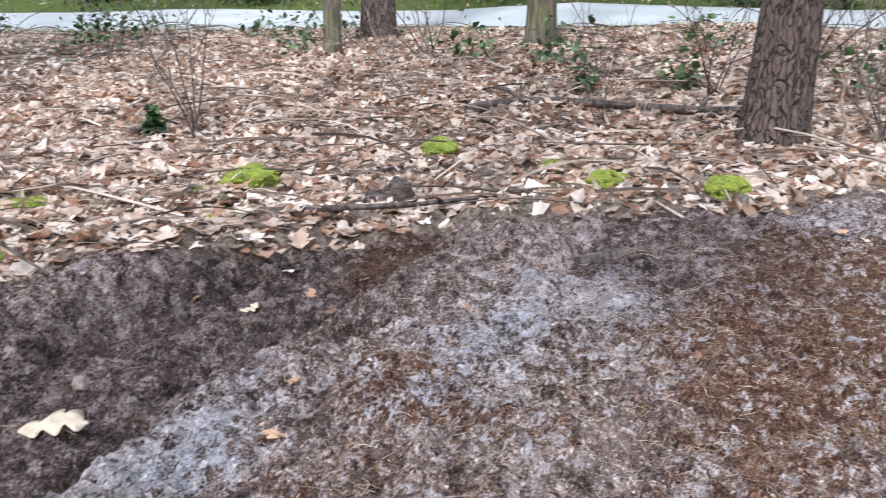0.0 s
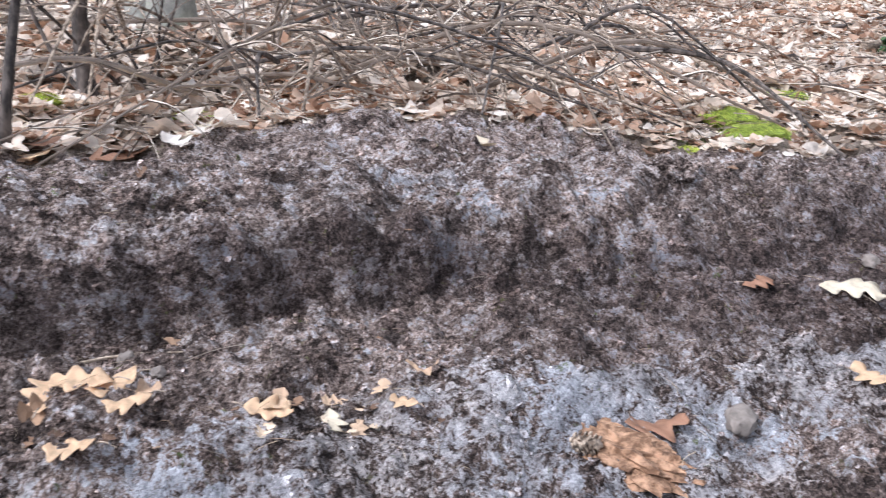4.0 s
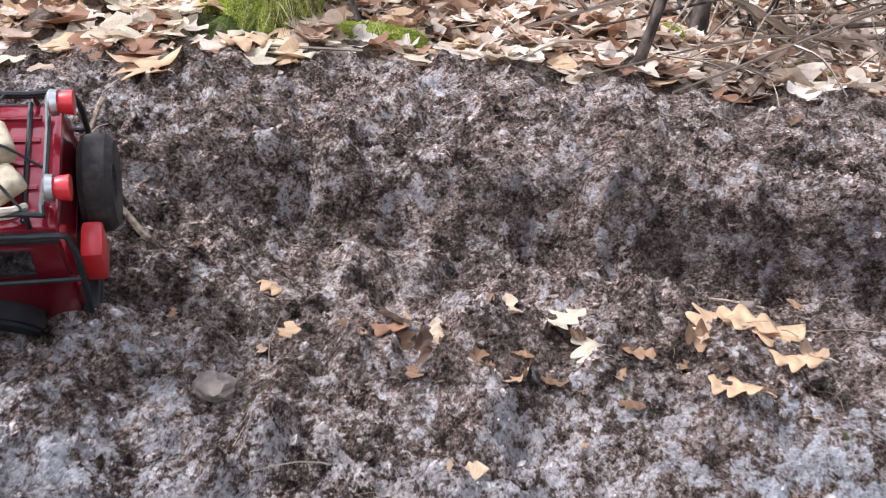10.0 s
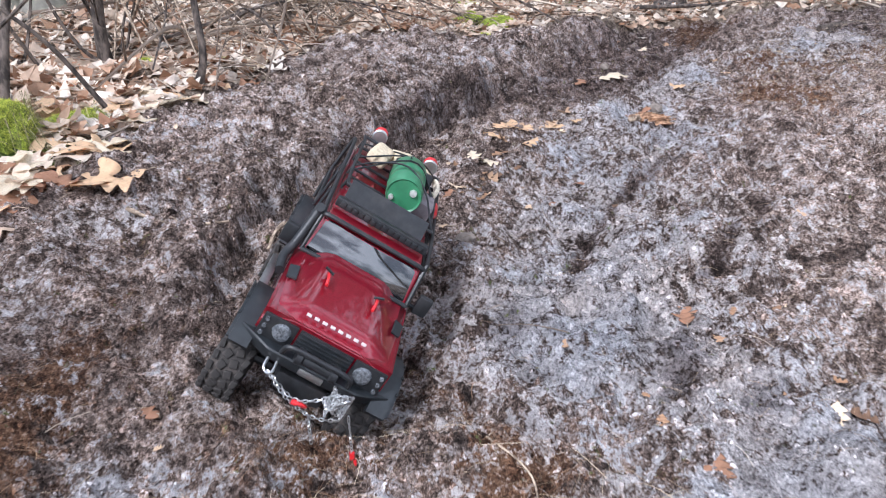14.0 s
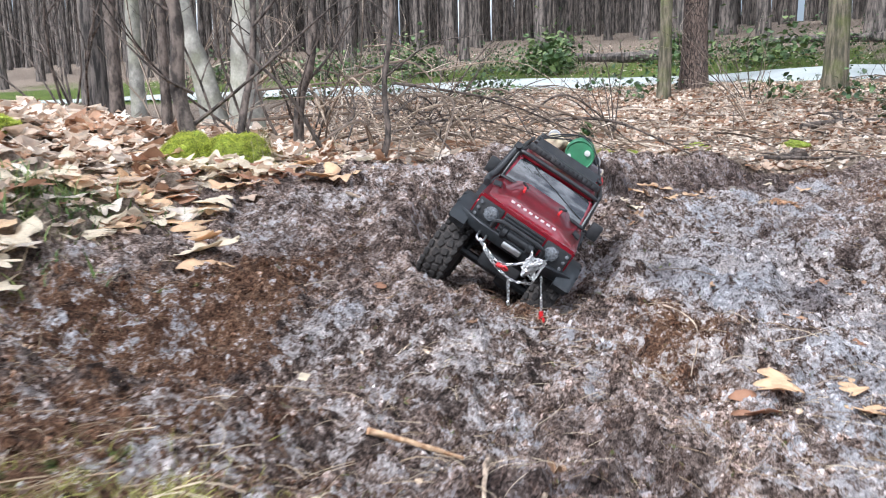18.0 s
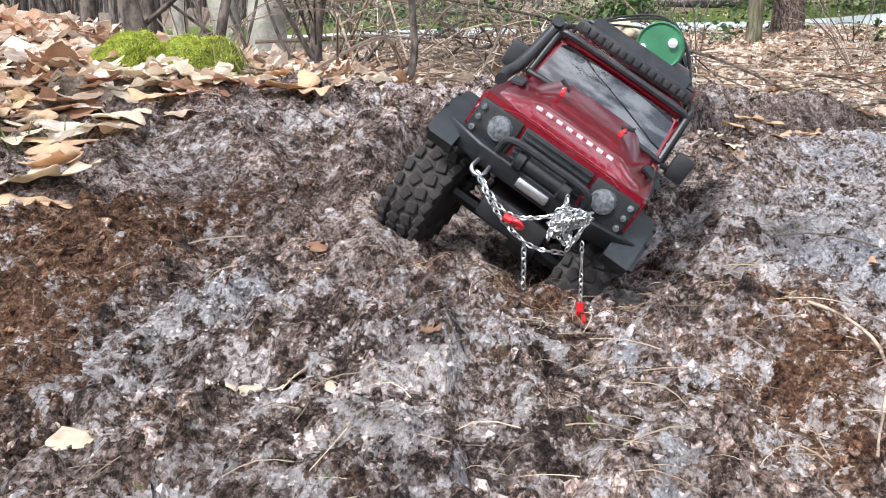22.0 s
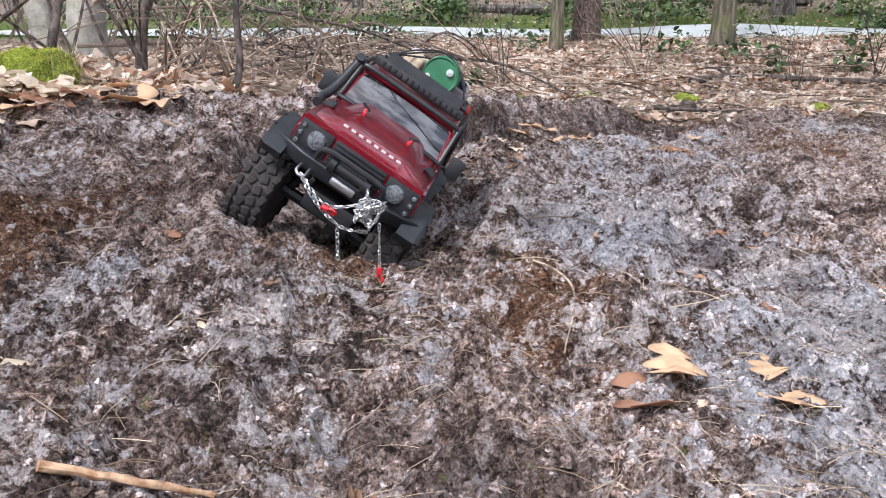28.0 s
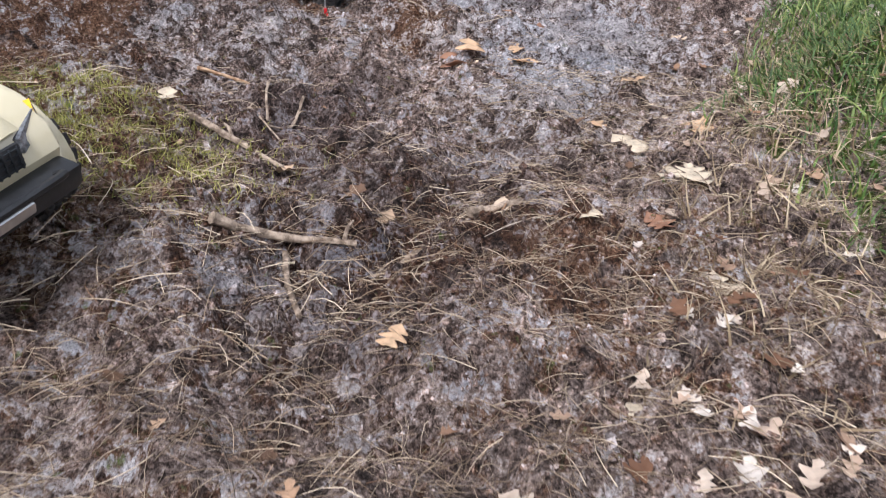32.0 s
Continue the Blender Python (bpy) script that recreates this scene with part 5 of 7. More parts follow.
def bough(start, direction, length, r, depth=2, rng=random):
    """A limb with its forks, as one shape."""
    bm = bmesh.new()
    todo = [(Vector(start), Vector(direction).normalized(), length, r, depth)]
    while todo:
        p, d, ln, rr, dep = todo.pop()
        pts, q, dd = [p], p, d.copy()
        n = 5
        for k in range(n):
            dd = (dd + Vector((rng.uniform(-0.22, 0.22), rng.uniform(-0.22, 0.22), rng.uniform(-0.16, 0.2)))).normalized()
            q = q + dd * ln / n
            pts.append(q)
            if dep > 0 and k > 0 and rng.random() < 0.62:
                side = (dd + Vector((rng.uniform(-1, 1), rng.uniform(-1, 1), rng.uniform(-0.3, 0.8)))).normalized()
                todo.append((q, side, ln * rng.uniform(0.3, 0.6), rr * 0.5, dep - 1))
        tube(pts, [rr * (1 - 0.75 * k / n) for k in range(n + 1)], 5, bm, cap=False)
    return bm


def needle_crown(top, spread, rise, count, rng):
    """Loose clumps of needle tufts about the top of a pine."""
    c = np.array([[0, 0, 0], [1, 0.12, 0.1], [1, -0.12, -0.05]])
    v, f = [], []
    for k in range(count):
        a, r, h = rng.uniform(0, 6.283), spread * math.sqrt(rng.random()), rng.random()
        centre = Vector((r * math.cos(a) * (1.1 - 0.6 * h), r * math.sin(a) * (1.1 - 0.6 * h), top - rise * (1 - h)))
        for j in range(16):
            m = Euler((rng.uniform(0, 6.3), rng.uniform(0, 6.3), rng.uniform(0, 6.3))).to_matrix()
            o = centre + Vector((rng.gauss(0, 0.22), rng.gauss(0, 0.22), rng.gauss(0, 0.1)))
            i = len(v)
            v.extend(tuple(o + m @ Vector(p) * 0.3) for p in c)
            f.append((i, i + 1, i + 2))
    return mesh_from("crown", v, f)


def pine(x, y, r, top, label, bark, seed, crown=True, lean=(0, 0), seg=20):
    rng = random.Random(seed)
    z = ground_z(x, y) - 0.06
    t = thing("pine_tree", pose(x, y, z), label, "tree")
    pts = trunk_points((0, 0, 0), top, lean, 0.04 * r / 0.15)
    part("trunk", trunk_mesh(pts, r, r * 0.45, seg), bark, t)
    for k in range(4):
        h = top * (0.55 + 0.1 * k)
        a = rng.uniform(0, 6.28)
        part("limb", bough((lean[0] * h / top, lean[1] * h / top, h), (math.cos(a), math.sin(a), 0.25), 1.6, r * 0.2, 1, rng), bark, t)
    if crown:
        me = needle_crown(top + 0.4, 2.1, 4.5, 60, rng)
        me.materials.append(M_NEEDLE)
        c = new("crown", me)
        c.parent = t
        c["label"] = "sparse dark green needle crown"
    return t


pine(4.93, -0.28, 0.145, 11, "old pine with deeply furrowed red-brown bark", M_PINE, 11, lean=(0.1, -0.55), seg=40)
pine(7.75, 3.1, 0.152, 12, "straight pine with furrowed brown bark beside the lane", M_PINE, 12)
pine(7.0, 3.2, 0.075, 8, "slim young pine with dull brown bark", M_MOSSBARK, 13)
pine(7.8, 1.6, 0.125, 11, "tree with green mossy bark beside the lane", M_MOSSBARK, 14)

_rng = random.Random(5)
_protos = []
for _k in range(4):
    _x, _y = 16 + 3 * _k, 6 + 5 * _k
    _protos.append(pine(_x, _y, 0.15 + 0.03 * _k, 13 + _k, "tall dark pine in the wood beyond the lane", M_FARPINE, 30 + _k, seg=12))
    tagged(_protos[-1], group="pines beyond the lane")
_spots = [(p.location.x, p.location.y) for p in _protos]
_n = 0
while _n < 190:
    _y = _rng.uniform(-30, 62)
    _x = ROAD_X(_y) + ROADWIDTH + 2.2 + 34 * _rng.random() ** 0.8
    if min((a - _x) ** 2 + (b - _y) ** 2 for a, b in _spots) < 1.0:
        continue
    _spots.append((_x, _y))
    _s = _rng.uniform(0.7, 1.15)
    _t = copy_thing(_protos[_n % 4], pose(_x, _y, ground_z(_x, _y) - 0.1, _rng.uniform(-1.5, 1.5), _rng.uniform(-1.5, 1.5), _rng.uniform(0, 360)) @ Matrix.Diagonal((_s, _s, 1, 1)))
    _n += 1
for _x, _y, _s in ((-4.5, 5.5, 1), (-6, 1.0, 1.1), (-4, -5, 0.9), (1.5, -6, 1.1), (5.5, -5.5, 1), (1.5, 8.0, 0.9), (-2.0, 8.5, 1.0), (4.2, 9.5, 0.9), (-8, 8, 1), (8.5, -6, 1)):
    copy_thing(_protos[_n % 4], pose(_x, _y, ground_z(_x, _y) - 0.1, 0, 0, 40 * _n) @ Matrix.Diagonal((_s, _s, 1, 1)))
    _n += 1

# the wood's far depth, trunk behind trunk
_v, _f = [], []
_far = random.Random(77)
for _k in range(1700):
    _y = _far.uniform(-60, 110)
    _x = ROAD_X(min(_y, 40)) + 22 + 45 * _far.random()
    _zz, _w, _h = ground_z(_x, _y) - 0.3, _far.uniform(0.07, 0.24), _far.uniform(9, 15)
    _lx, _ly = _far.uniform(-0.5, 0.5), _far.uniform(-0.5, 0.5)
    _i = len(_v)
    for _t in (0, 1):
        for _a in range(5):
            _v.append((_x + _lx * _t + _w * (1 - 0.4 * _t) * math.cos(1.2566 * _a), _y + _ly * _t + _w * (1 - 0.4 * _t) * math.sin(1.2566 * _a), _zz + _h * _t))
    _f += [(_i + _a, _i + (_a + 1) % 5, _i + 5 + (_a + 1) % 5, _i + 5 + _a) for _a in range(5)]
_me = mesh_from("distant_trunks", _v, _f, True)
_me.materials.append(M_FARPINE)
tagged(new("distant_trunks", _me), "dense dark trunks deep in the wood", "trees", kind="stuff")

RIGHT, AHEAD = Vector((0.574, -0.819, 0)), Vector((0.819, 0.574, 0))


def stem(name, x, y, offsets, r, top_r, label, bark, limbs=(), z=None, category="sapling", seg=12):
    """A leaning stem: offsets are metres sideways, forward and up from its foot."""
    t = thing(name, pose(x, y, (ground_z(x, y) if z is None else z) - 0.03), label, category)
    pts = bend([RIGHT * a + AHEAD * b + Vector((0, 0, c)) for a, b, c in offsets], 5)
    n = len(pts) - 1
    part("trunk", tube(pts, [(r + (top_r - r) * k / n) * (1 + 0.4 * math.exp(-(pts[k].z) / (r * 2.5))) for k in range(n + 1)], seg, jitter=0.05), bark, t)
    for line, rr in limbs:
        lp = bend([RIGHT * a + AHEAD * b + Vector((0, 0, c)) for a, b, c in line], 5)
        part("branch", tube(lp, [rr * (1 - 0.7 * k / (len(lp) - 1)) for k in range(len(lp))], 7, jitter=0.08), bark, t)
    return t


stem("sapling", -0.57, 1.76, [(0, 0, 0), (-0.02, 0, 0.06), (-0.055, 0.02, 0.2), (-0.05, 0.03, 0.36), (-0.06, 0.05, 0.6), (0.0, 0.1, 1.2), (0.1, 0.2, 2.2)], 0.023, 0.012, "dark crooked sapling growing from a mossy hump", M_SAPLING,
     [([(-0.05, 0.03, 0.1), (0.05, 0.02, 0.17), (0.16, 0.0, 0.25), (0.3, -0.02, 0.36), (0.42, 0.0, 0.46)], 0.006), ([(0.3, 0.1, 0.05), (0.22, 0.06, 0.2), (0.1, 0.05, 0.33), (0.03, 0.03, 0.5), (-0.05, 0.0, 0.75)], 0.006), ([(-0.05, 0.03, 0.4), (-0.2, 0.0, 0.5), (-0.36, 0.05, 0.62)], 0.004), ([(-0.02, 0.03, 0.2), (-0.1, -0.03, 0.26), (-0.24, -0.05, 0.42)], 0.005)])
stem("young_tree", -0.27, 2.55, [(0, 0, 0), (0.005, 0, 0.3), (0.0, 0.02, 0.8), (0.02, 0.05, 2.4)], 0.023, 0.012, "straight thin young tree with brown bark", M_SAPLING, [([(0, 0, 0.5), (-0.12, 0, 0.56), (-0.22, 0, 0.7)], 0.005)])
stem("beech_tree", 0.72, 2.99, [(0, 0, 0), (0.005, 0, 0.3), (0.03, 0.0, 0.7), (0.12, 0.1, 2.0), (0.2, 0.2, 5.0)], 0.07, 0.045, "smooth grey-green beech trunk", M_BEECH, [([(0.06, 0, 1.2), (0.3, 0.1, 1.6), (0.8, 0.2, 2.4)], 0.02), ([(0.15, 0.1, 2.4), (-0.4, 0.2, 3.2), (-0.9, 0.2, 4.0)], 0.025)], category="tree", seg=20)
stem("beech_tree", 0.66, 3.12, [(0, 0, 0), (-0.06, 0, 0.3), (-0.14, 0.0, 0.6), (-0.3, 0.1, 1.6), (-0.5, 0.2, 4.5)], 0.055, 0.035, "leaning smooth grey beech trunk", M_BEECH, [([(-0.3, 0.1, 1.6), (-0.6, 0.1, 2.1), (-1.0, 0.2, 3.0)], 0.018)], category="tree", seg=18)
stem("young_tree", 0.40, 2.33, [(0, 0, 0), (-0.015, 0, 0.12), (0.0, 0, 0.3), (0.06, 0, 0.55), (0.05, 0.1, 1.4), (0.15, 0.2, 2.8)], 0.024, 0.012, "crooked brown young tree rising from the leaves", M_SAPLING, [([(0.0, 0, 0.04), (-0.1, -0.02, 0.16), (-0.18, -0.04, 0.4), (-0.24, 0, 0.7)], 0.008), ([(0.02, 0, 0.35), (0.14, 0.05, 0.5), (0.3, 0.0, 0.8)], 0.007)])
stem("sapling", 0.2, 1.78, [(0, 0, 0), (0.03, 0.0, 0.1), (0.02, 0.06, 0.28), (0.05, 0.12, 0.55), (0.02, 0.2, 1.1), (0.1, 0.3, 1.9)], 0.012, 0.005, "thin pale leaning sapling", M_SAPLING, [([(0.03, 0.05, 0.3), (0.18, 0.02, 0.4), (0.36, -0.1, 0.42)], 0.004), ([(0.04, 0.1, 0.5), (-0.1, 0.1, 0.62), (-0.3, 0.05, 0.72)], 0.004)])
stem("young_tree", -0.35, 1.88, [(0, 0, 0), (0.02, 0.05, 0.15), (0.05, 0.12, 0.4), (0.04, 0.2, 1.0), (0.1, 0.3, 2.2)], 0.013, 0.007, "thin grey-brown leaning stem", M_SAPLING, [([(0.05, 0.1, 0.4), (0.2, 0.1, 0.55), (0.4, 0.0, 0.62)], 0.005)])
stem("young_tree", -0.14, 2.45, [(0, 0, 0), (0.0, 0.0, 0.3), (0.01, 0.02, 0.8), (0.03, 0.05, 2.2)], 0.02, 0.01, "straight grey young tree among leaves", M_SAPLING)
stem("young_tree", 1.35, 4.9, [(0, 0, 0), (0.0, 0, 0.8), (0.05, 0, 3.5)], 0.05, 0.03, "slim dark young tree among leaves", M_SAPLING)
stem("young_tree", -0.35, 4.3, [(0, 0, 0), (0.02, 0, 0.6), (-0.03, 0, 3.2)], 0.04, 0.02, "slim dark young tree among leaves", M_SAPLING)
stem("young_tree", 2.6, 6.4, [(0, 0, 0), (0.0, 0, 1.0), (0.1, 0, 4.5)], 0.07, 0.045, "grey-barked young tree among leaves", M_BEECH)


# ---- bare shrubs, brush pile, fallen wood ----
def shrub(x, y, tall, n, seed, z=None, bark=None):
    rng = random.Random(seed)
    t = thing("bare_shrub", pose(x, y, (ground_z(x, y) if z is None else z) - 0.02), "leafless thin-stemmed shrub among fallen leaves", "shrub", "bare shrubs")
    for k in range(n):
        a = rng.uniform(0, 6.28)
        part("stem", bough((rng.uniform(-0.05, 0.05), rng.uniform(-0.05, 0.05), 0), (0.5 * math.cos(a), 0.5 * math.sin(a), rng.uniform(0.5, 1.2)), tall * rng.uniform(0.6, 1.1), tall * 0.0075, 2, rng), bark or M_TWIG, t)
    return t


_sh = [shrub(1.25, 2.75, 0.9, 4, 1, None, M_SAPLING), shrub(2.1, 3.0, 1.0, 5, 2, None, M_SAPLING), shrub(0.95, 3.9, 1.0, 5, 3)]
_rng = random.Random(8)
for _k, (_x, _y) in enumerate(((5.7, -1.0), (5.05, -0.75), (6.3, -1.4), (5.3, -1.0), (0.55, 2.45), (0.95, 2.6), (0.0, 2.2), (0.7, 3.3), (1.5, 3.3), (-0.1, 3.0), (2.9, 3.6), (1.7, 4.2), (3.6, 4.4), (0.1, 3.4), (-1.2, 2.7), (2.4, 5.2), (4.6, 5.0), (5.4, 3.9), (6.3, 4.9), (4.4, 2.7), (5.6, 1.9), (6.6, 0.9), (6.9, 2.3), (6.0, -0.7), (5.4, -1.2), (7.2, -0.5), (-1.0, 3.6), (5.2, 0.6), (6.1, 0.1))):
    copy_thing(_sh[_k % 3], pose(_x, _y, ground_z(_x, _y) - 0.02, 0, 0, _rng.uniform(0, 360)) @ Matrix.Scale(_rng.uniform(0.55, 1.0), 4))

pile = thing("brush_pile", pose(1.2, 2.0, ground_z(1.2, 2.0)), "heap of thin bare grey-brown branches on leaf litter", "brushwood")
_rng = random.Random(17)
for _k in range(84):
    _a = Vector((_rng.uniform(-0.8, 0.7), _rng.uniform(0.0, 0.75), 0))
    _a.z = ground_z(1.2 + _a.x, 2.0 + _a.y) - pile.location.z + _rng.uniform(0.02, 0.5) * _rng.random()
    _turn = _rng.choice((_rng.gauss(-0.7, 0.35), _rng.gauss(-1.2, 0.4), _rng.gauss(3.9, 0.4), _rng.gauss(0.1, 0.4), _rng.gauss(4.6, 0.4)))
    _len = _rng.uniform(0.5, 1.25)
    _b = _a + Vector((math.cos(_turn), math.sin(_turn), 0)) * _len
    _b.y = max(_b.y, float(litter_edge(1.2 + _b.x)) - 2.0 - 0.14 + 0.1 * _rng.random())
    _b.z = ground_z(1.2 + _b.x, 2.0 + _b.y) - pile.location.z + _rng.uniform(0.005, 0.08)
    _m = (_a + _b) / 2 + Vector((_rng.uniform(-0.08, 0.08), _rng.uniform(-0.08, 0.08), _rng.uniform(0.02, 0.22)))
    _pts = bend([_a, _m, _b], 5)
    _r = 0.0022 + 0.0075 * _rng.random() ** 1.5
    _bm = tube(_pts, [_r * (1 - 0.6 * _i / 10) for _i in range(11)], 6, jitter=0.12)
    for _j in (4, 6, 8):
        _d = Vector((_rng.uniform(-1, 1), _rng.uniform(-1, 0.4), _rng.uniform(-0.6, 0.4))).normalized() * _rng.uniform(0.06, 0.26)
        tube(bend([_pts[_j], _pts[_j] + _d * 0.5 + Vector((0, 0, 0.02)), _pts[_j] + _d], 3), [_r * 0.5, _r * 0.45, _r * 0.4, _r * 0.35, _r * 0.3, _r * 0.25, _r * 0.2], 5, _bm)
    part("branch", _bm, (M_SAPLING, M_TWIG, M_STICK, M_TWIG, M_STICK)[_k % 5], pile)


def stick(points, r, label, material=None, group="sticks on the soil", name="stick", twig=0, lift=1.9):
    """A stick lying along points of the plan, half sunk."""
    x0, y0 = points[0]
    t = thing(name, pose(x0, y0, ground_z(x0, y0)), label, "stick", group)
    line = [Vector((x - x0, y - y0, ground_z(x, y) - ground_z(x0, y0) + r * lift)) for x, y in points]
    path = bend(line, 6)
    n = len(path) - 1
    rng = random.Random(int(1000 * abs(x0 + 3 * y0)))
    path = [p + Vector((rng.uniform(-1, 1), rng.uniform(-1, 1), rng.uniform(-0.4, 0.8))) * r * 0.22 for p in path]
    part("shaft", tube(path, [r * (1 - 0.45 * k / n) * rng.uniform(0.9, 1.15) for k in range(n + 1)], 9, jitter=0.1), material or M_STICK, t)
    for k in range(twig):
        i = rng.randint(2, n - 1)
        d = Vector((rng.uniform(-1, 1), rng.uniform(-1, 1), 0.25)).normalized() * rng.uniform(4, 9) * r
        part("side_twig", tube([path[i], path[i] + d * 0.5 + Vector((0, 0, r)), path[i] + d], [r * 0.5, r * 0.4, r * 0.25], 6), material or M_STICK, t)
    return t


stick([(-0.52, 0.885), (-0.62, 0.83), (-0.7, 0.78)], 0.009, "split pale stick half buried in soil")
stick([(-1.33, 0.41), (-1.42, 0.37), (-1.5, 0.32)], 0.0032, "short brown stick with broken ends", twig=1)
stick([(-1.4, 0.32), (-1.46, 0.31), (-1.53, 0.33)], 0.0028, "forked brown stick on soil", twig=1)
stick([(-1.44, 0.49), (-1.4, 0.465), (-1.35, 0.44)], 0.0035, "peeled orange-brown stick on soil", M_BARESTICK)
stick([(-1.61, 0.385), (-1.63, 0.28), (-1.65, 0.175)], 0.0055, "long bare stick with a forked end", twig=1)
stick([(-1.48, 0.37), (-1.54, 0.31), (-1.57, 0.235)], 0.002, "thin curved twig on soil", twig=1)
stick([(-1.86, 0.13), (-1.8, 0.1), (-1.74, 0.03)], 0.006, "curved brown stick on needles", twig=1)
stick([(-1.795, 0.09), (-1.85, 0.05), (-1.89, 0.01)], 0.0045, "straight brown stick on needles")
stick([(-1.69, 0.0), (-1.66, -0.02), (-1.62, -0.06)], 0.005, "short brown stick on needles")
stick([(-1.645, -0.07), (-1.62, -0.09), (-1.595, -0.115)], 0.006, "short thick stick on needles")
stick([(-0.79, 0.49), (-0.84, 0.42), (-0.88, 0.35), (-0.96, 0.33)], 0.0018, "thin pale trailing root", twig=1)
stick([(0.27, 1.1), (0.33, 1.095), (0.4, 1.06)], 0.0025, "thin pale twig in the rut")
stick([(-0.62, 1.22), (-0.6, 1.14), (-0.55, 1.05)], 0.004, "thin brown twig on bare soil", twig=1)
stick([(-0.42, 0.95), (-0.5, 0.97), (-0.56, 0.965)], 0.005, "pale stub of stick in soil")
for _k, (_pts, _r) in enumerate((([(4.2, 3.0), (4.7, 3.02), (5.3, 3.0)], 0.022), ([(5.1, 3.8), (5.2, 3.0), (5.15, 2.0)], 0.014), ([(5.3, 1.45), (5.6, 1.1), (5.5, 0.3), (5.5, -0.1)], 0.03), ([(3.7, 3.1), (3.5, 2.8), (3.26, 2.4)], 0.02), ([(2.5, 1.9), (2.9, 1.75), (3.3, 1.7)], 0.012), ([(3.9, 0.9), (4.2, 0.5), (4.25, 0.1)], 0.009), ([(2.3, 2.2), (2.7, 2.6), (2.8, 3.1)], 0.012), ([(0.9, 2.6), (1.4, 2.5), (1.9, 2.7)], 0.014))):
    stick(_pts, _r, "fallen dead branch lying on leaves", M_SAPLING if _k in (2, 3) else M_STICK, "fallen branches", "fallen_branch", 3, 0.9)
_rng = random.Random(23)
for _k in range(46):
    _x, _y, _a, _l = _rng.uniform(2.6, 8.2), _rng.uniform(-1.6, 5.5), _rng.uniform(-0.9, 2.2), _rng.uniform(0.5, 1.3)
    if _y < litter_edge(_x) + 0.25:
        continue
    _c = _rng.uniform(-0.3, 0.3)
    stick([(_x, _y), (_x + 0.5 * _l * math.cos(_a), _y + 0.5 * _l * math.sin(_a)), (_x + _l * math.cos(_a + _c), _y + _l * math.sin(_a + _c))], _rng.uniform(0.005, 0.013), "thin dead branch fallen among leaves", _rng.choice((M_SAPLING, M_STICK, M_SAPLING)), "fallen branches", "fallen_branch", 3, 1.6)
stem("dead_stem", 4.95, -0.55, [(0, 0, 0), (0.02, 0, 0.12), (0.0, 0.02, 0.24), (0.03, 0.03, 0.42)], 0.011, 0.004, "pale dead standing stem beside a pine", M_STICK, category="stick")
for _x, _y, _r in ((15.0, 6.0, 0.12), (14.5, 12.0, 0.1), (17.5, 1.5, 0.13), (16.0, 19.0, 0.12)):
    stick([(_x, _y), (_x + 0.5, _y + 1.6), (_x + 0.8, _y + 3.4)], _r, "fallen log in the wood beyond the lane", M_FARPINE, "fallen logs", "fallen_log", 0, 0.9)


# ---- stump, stones, cone, peat block, moss humps ----
def lump(size, seed, rough=0.18, sub=3, freq=2.2):
    bm = bmesh.new()
    bmesh.ops.create_icosphere(bm, subdivisions=sub, radius=1)
    for v in bm.verts:
        n = v.co.normalized()
        k = 1 + rough * noise.fractal(n * freq + Vector((seed * 7.1, 0, 0)), 1.0, 2.0, 4)
        v.co = Vector((n.x * size[0], n.y * size[1], n.z * size[2])) * k
    return bm


_t = thing("tree_stump", pose(3.42, 1.15, ground_z(3.42, 1.15) + 0.03, 0, 0, 20), "small rotten grey-brown stump at the leaf edge", "stump")
part("wood", lump((0.085, 0.07, 0.085), 3, 0.3, 4, 1.6), M_STUMP, _t)
part("root", lump((0.1, 0.06, 0.035), 7, 0.3, 3, 2.0), M_STUMP, _t)
_t.children[1].location = (0.06, -0.07, -0.02)
_t = thing("soil_clod", pose(1.48, 1.33, ground_z(1.48, 1.33)), "dark rough lump of torn peat", "clod")
part("lump", lump((0.065, 0.055, 0.04), 5, 0.3, 5, 3.0), M_SOIL, _t)
_t = thing("rotten_log", pose(2.95, 0.2, ground_z(2.95, 0.2) - 0.005, 0, 0, -50), "dark rotten wood end in a hollow of the soil", "log")
part("wood", trunk_mesh([Vector((-0.1, 0, 0.02)), Vector((0, 0, 0.035)), Vector((0.12, 0, 0.03))], 0.026, 0.02, 14, 0.0, 0.15), M_SAPLING, _t)
for _x, _y, _s, _l in ((1.02, 0.645, (0.026, 0.019, 0.017), "rounded brown stone on ashy soil"), (0.33, 1.09, (0.013, 0.01, 0.009), "small pinkish stone in the rut"), (-0.25, 0.73, (0.022, 0.018, 0.012), "pale grey clod of ash"), (1.75, 1.02, (0.02, 0.016, 0.013), "brown stone on dark soil"), (0.36, 1.0, (0.01, 0.009, 0.007), "small pinkish stone in the rut")):
    _t = thing("stone", pose(_x, _y, ground_z(_x, _y) + _s[2] * 0.4, 0, 0, 37 * _x), _l, "stone")
    part("body", lump(_s, _x, 0.3, 3, 1.8), M_STUMP if "lump" in _l else M_STONE, _t)
_t = thing("pine_cone", pose(0.785, 0.655, ground_z(0.785, 0.655) + 0.009, 80, 0, 35), "small brown pine cone lying on ash", "pine cone")
part("core", lump((0.008, 0.008, 0.02), 2, 0.05), M_STICK, _t)
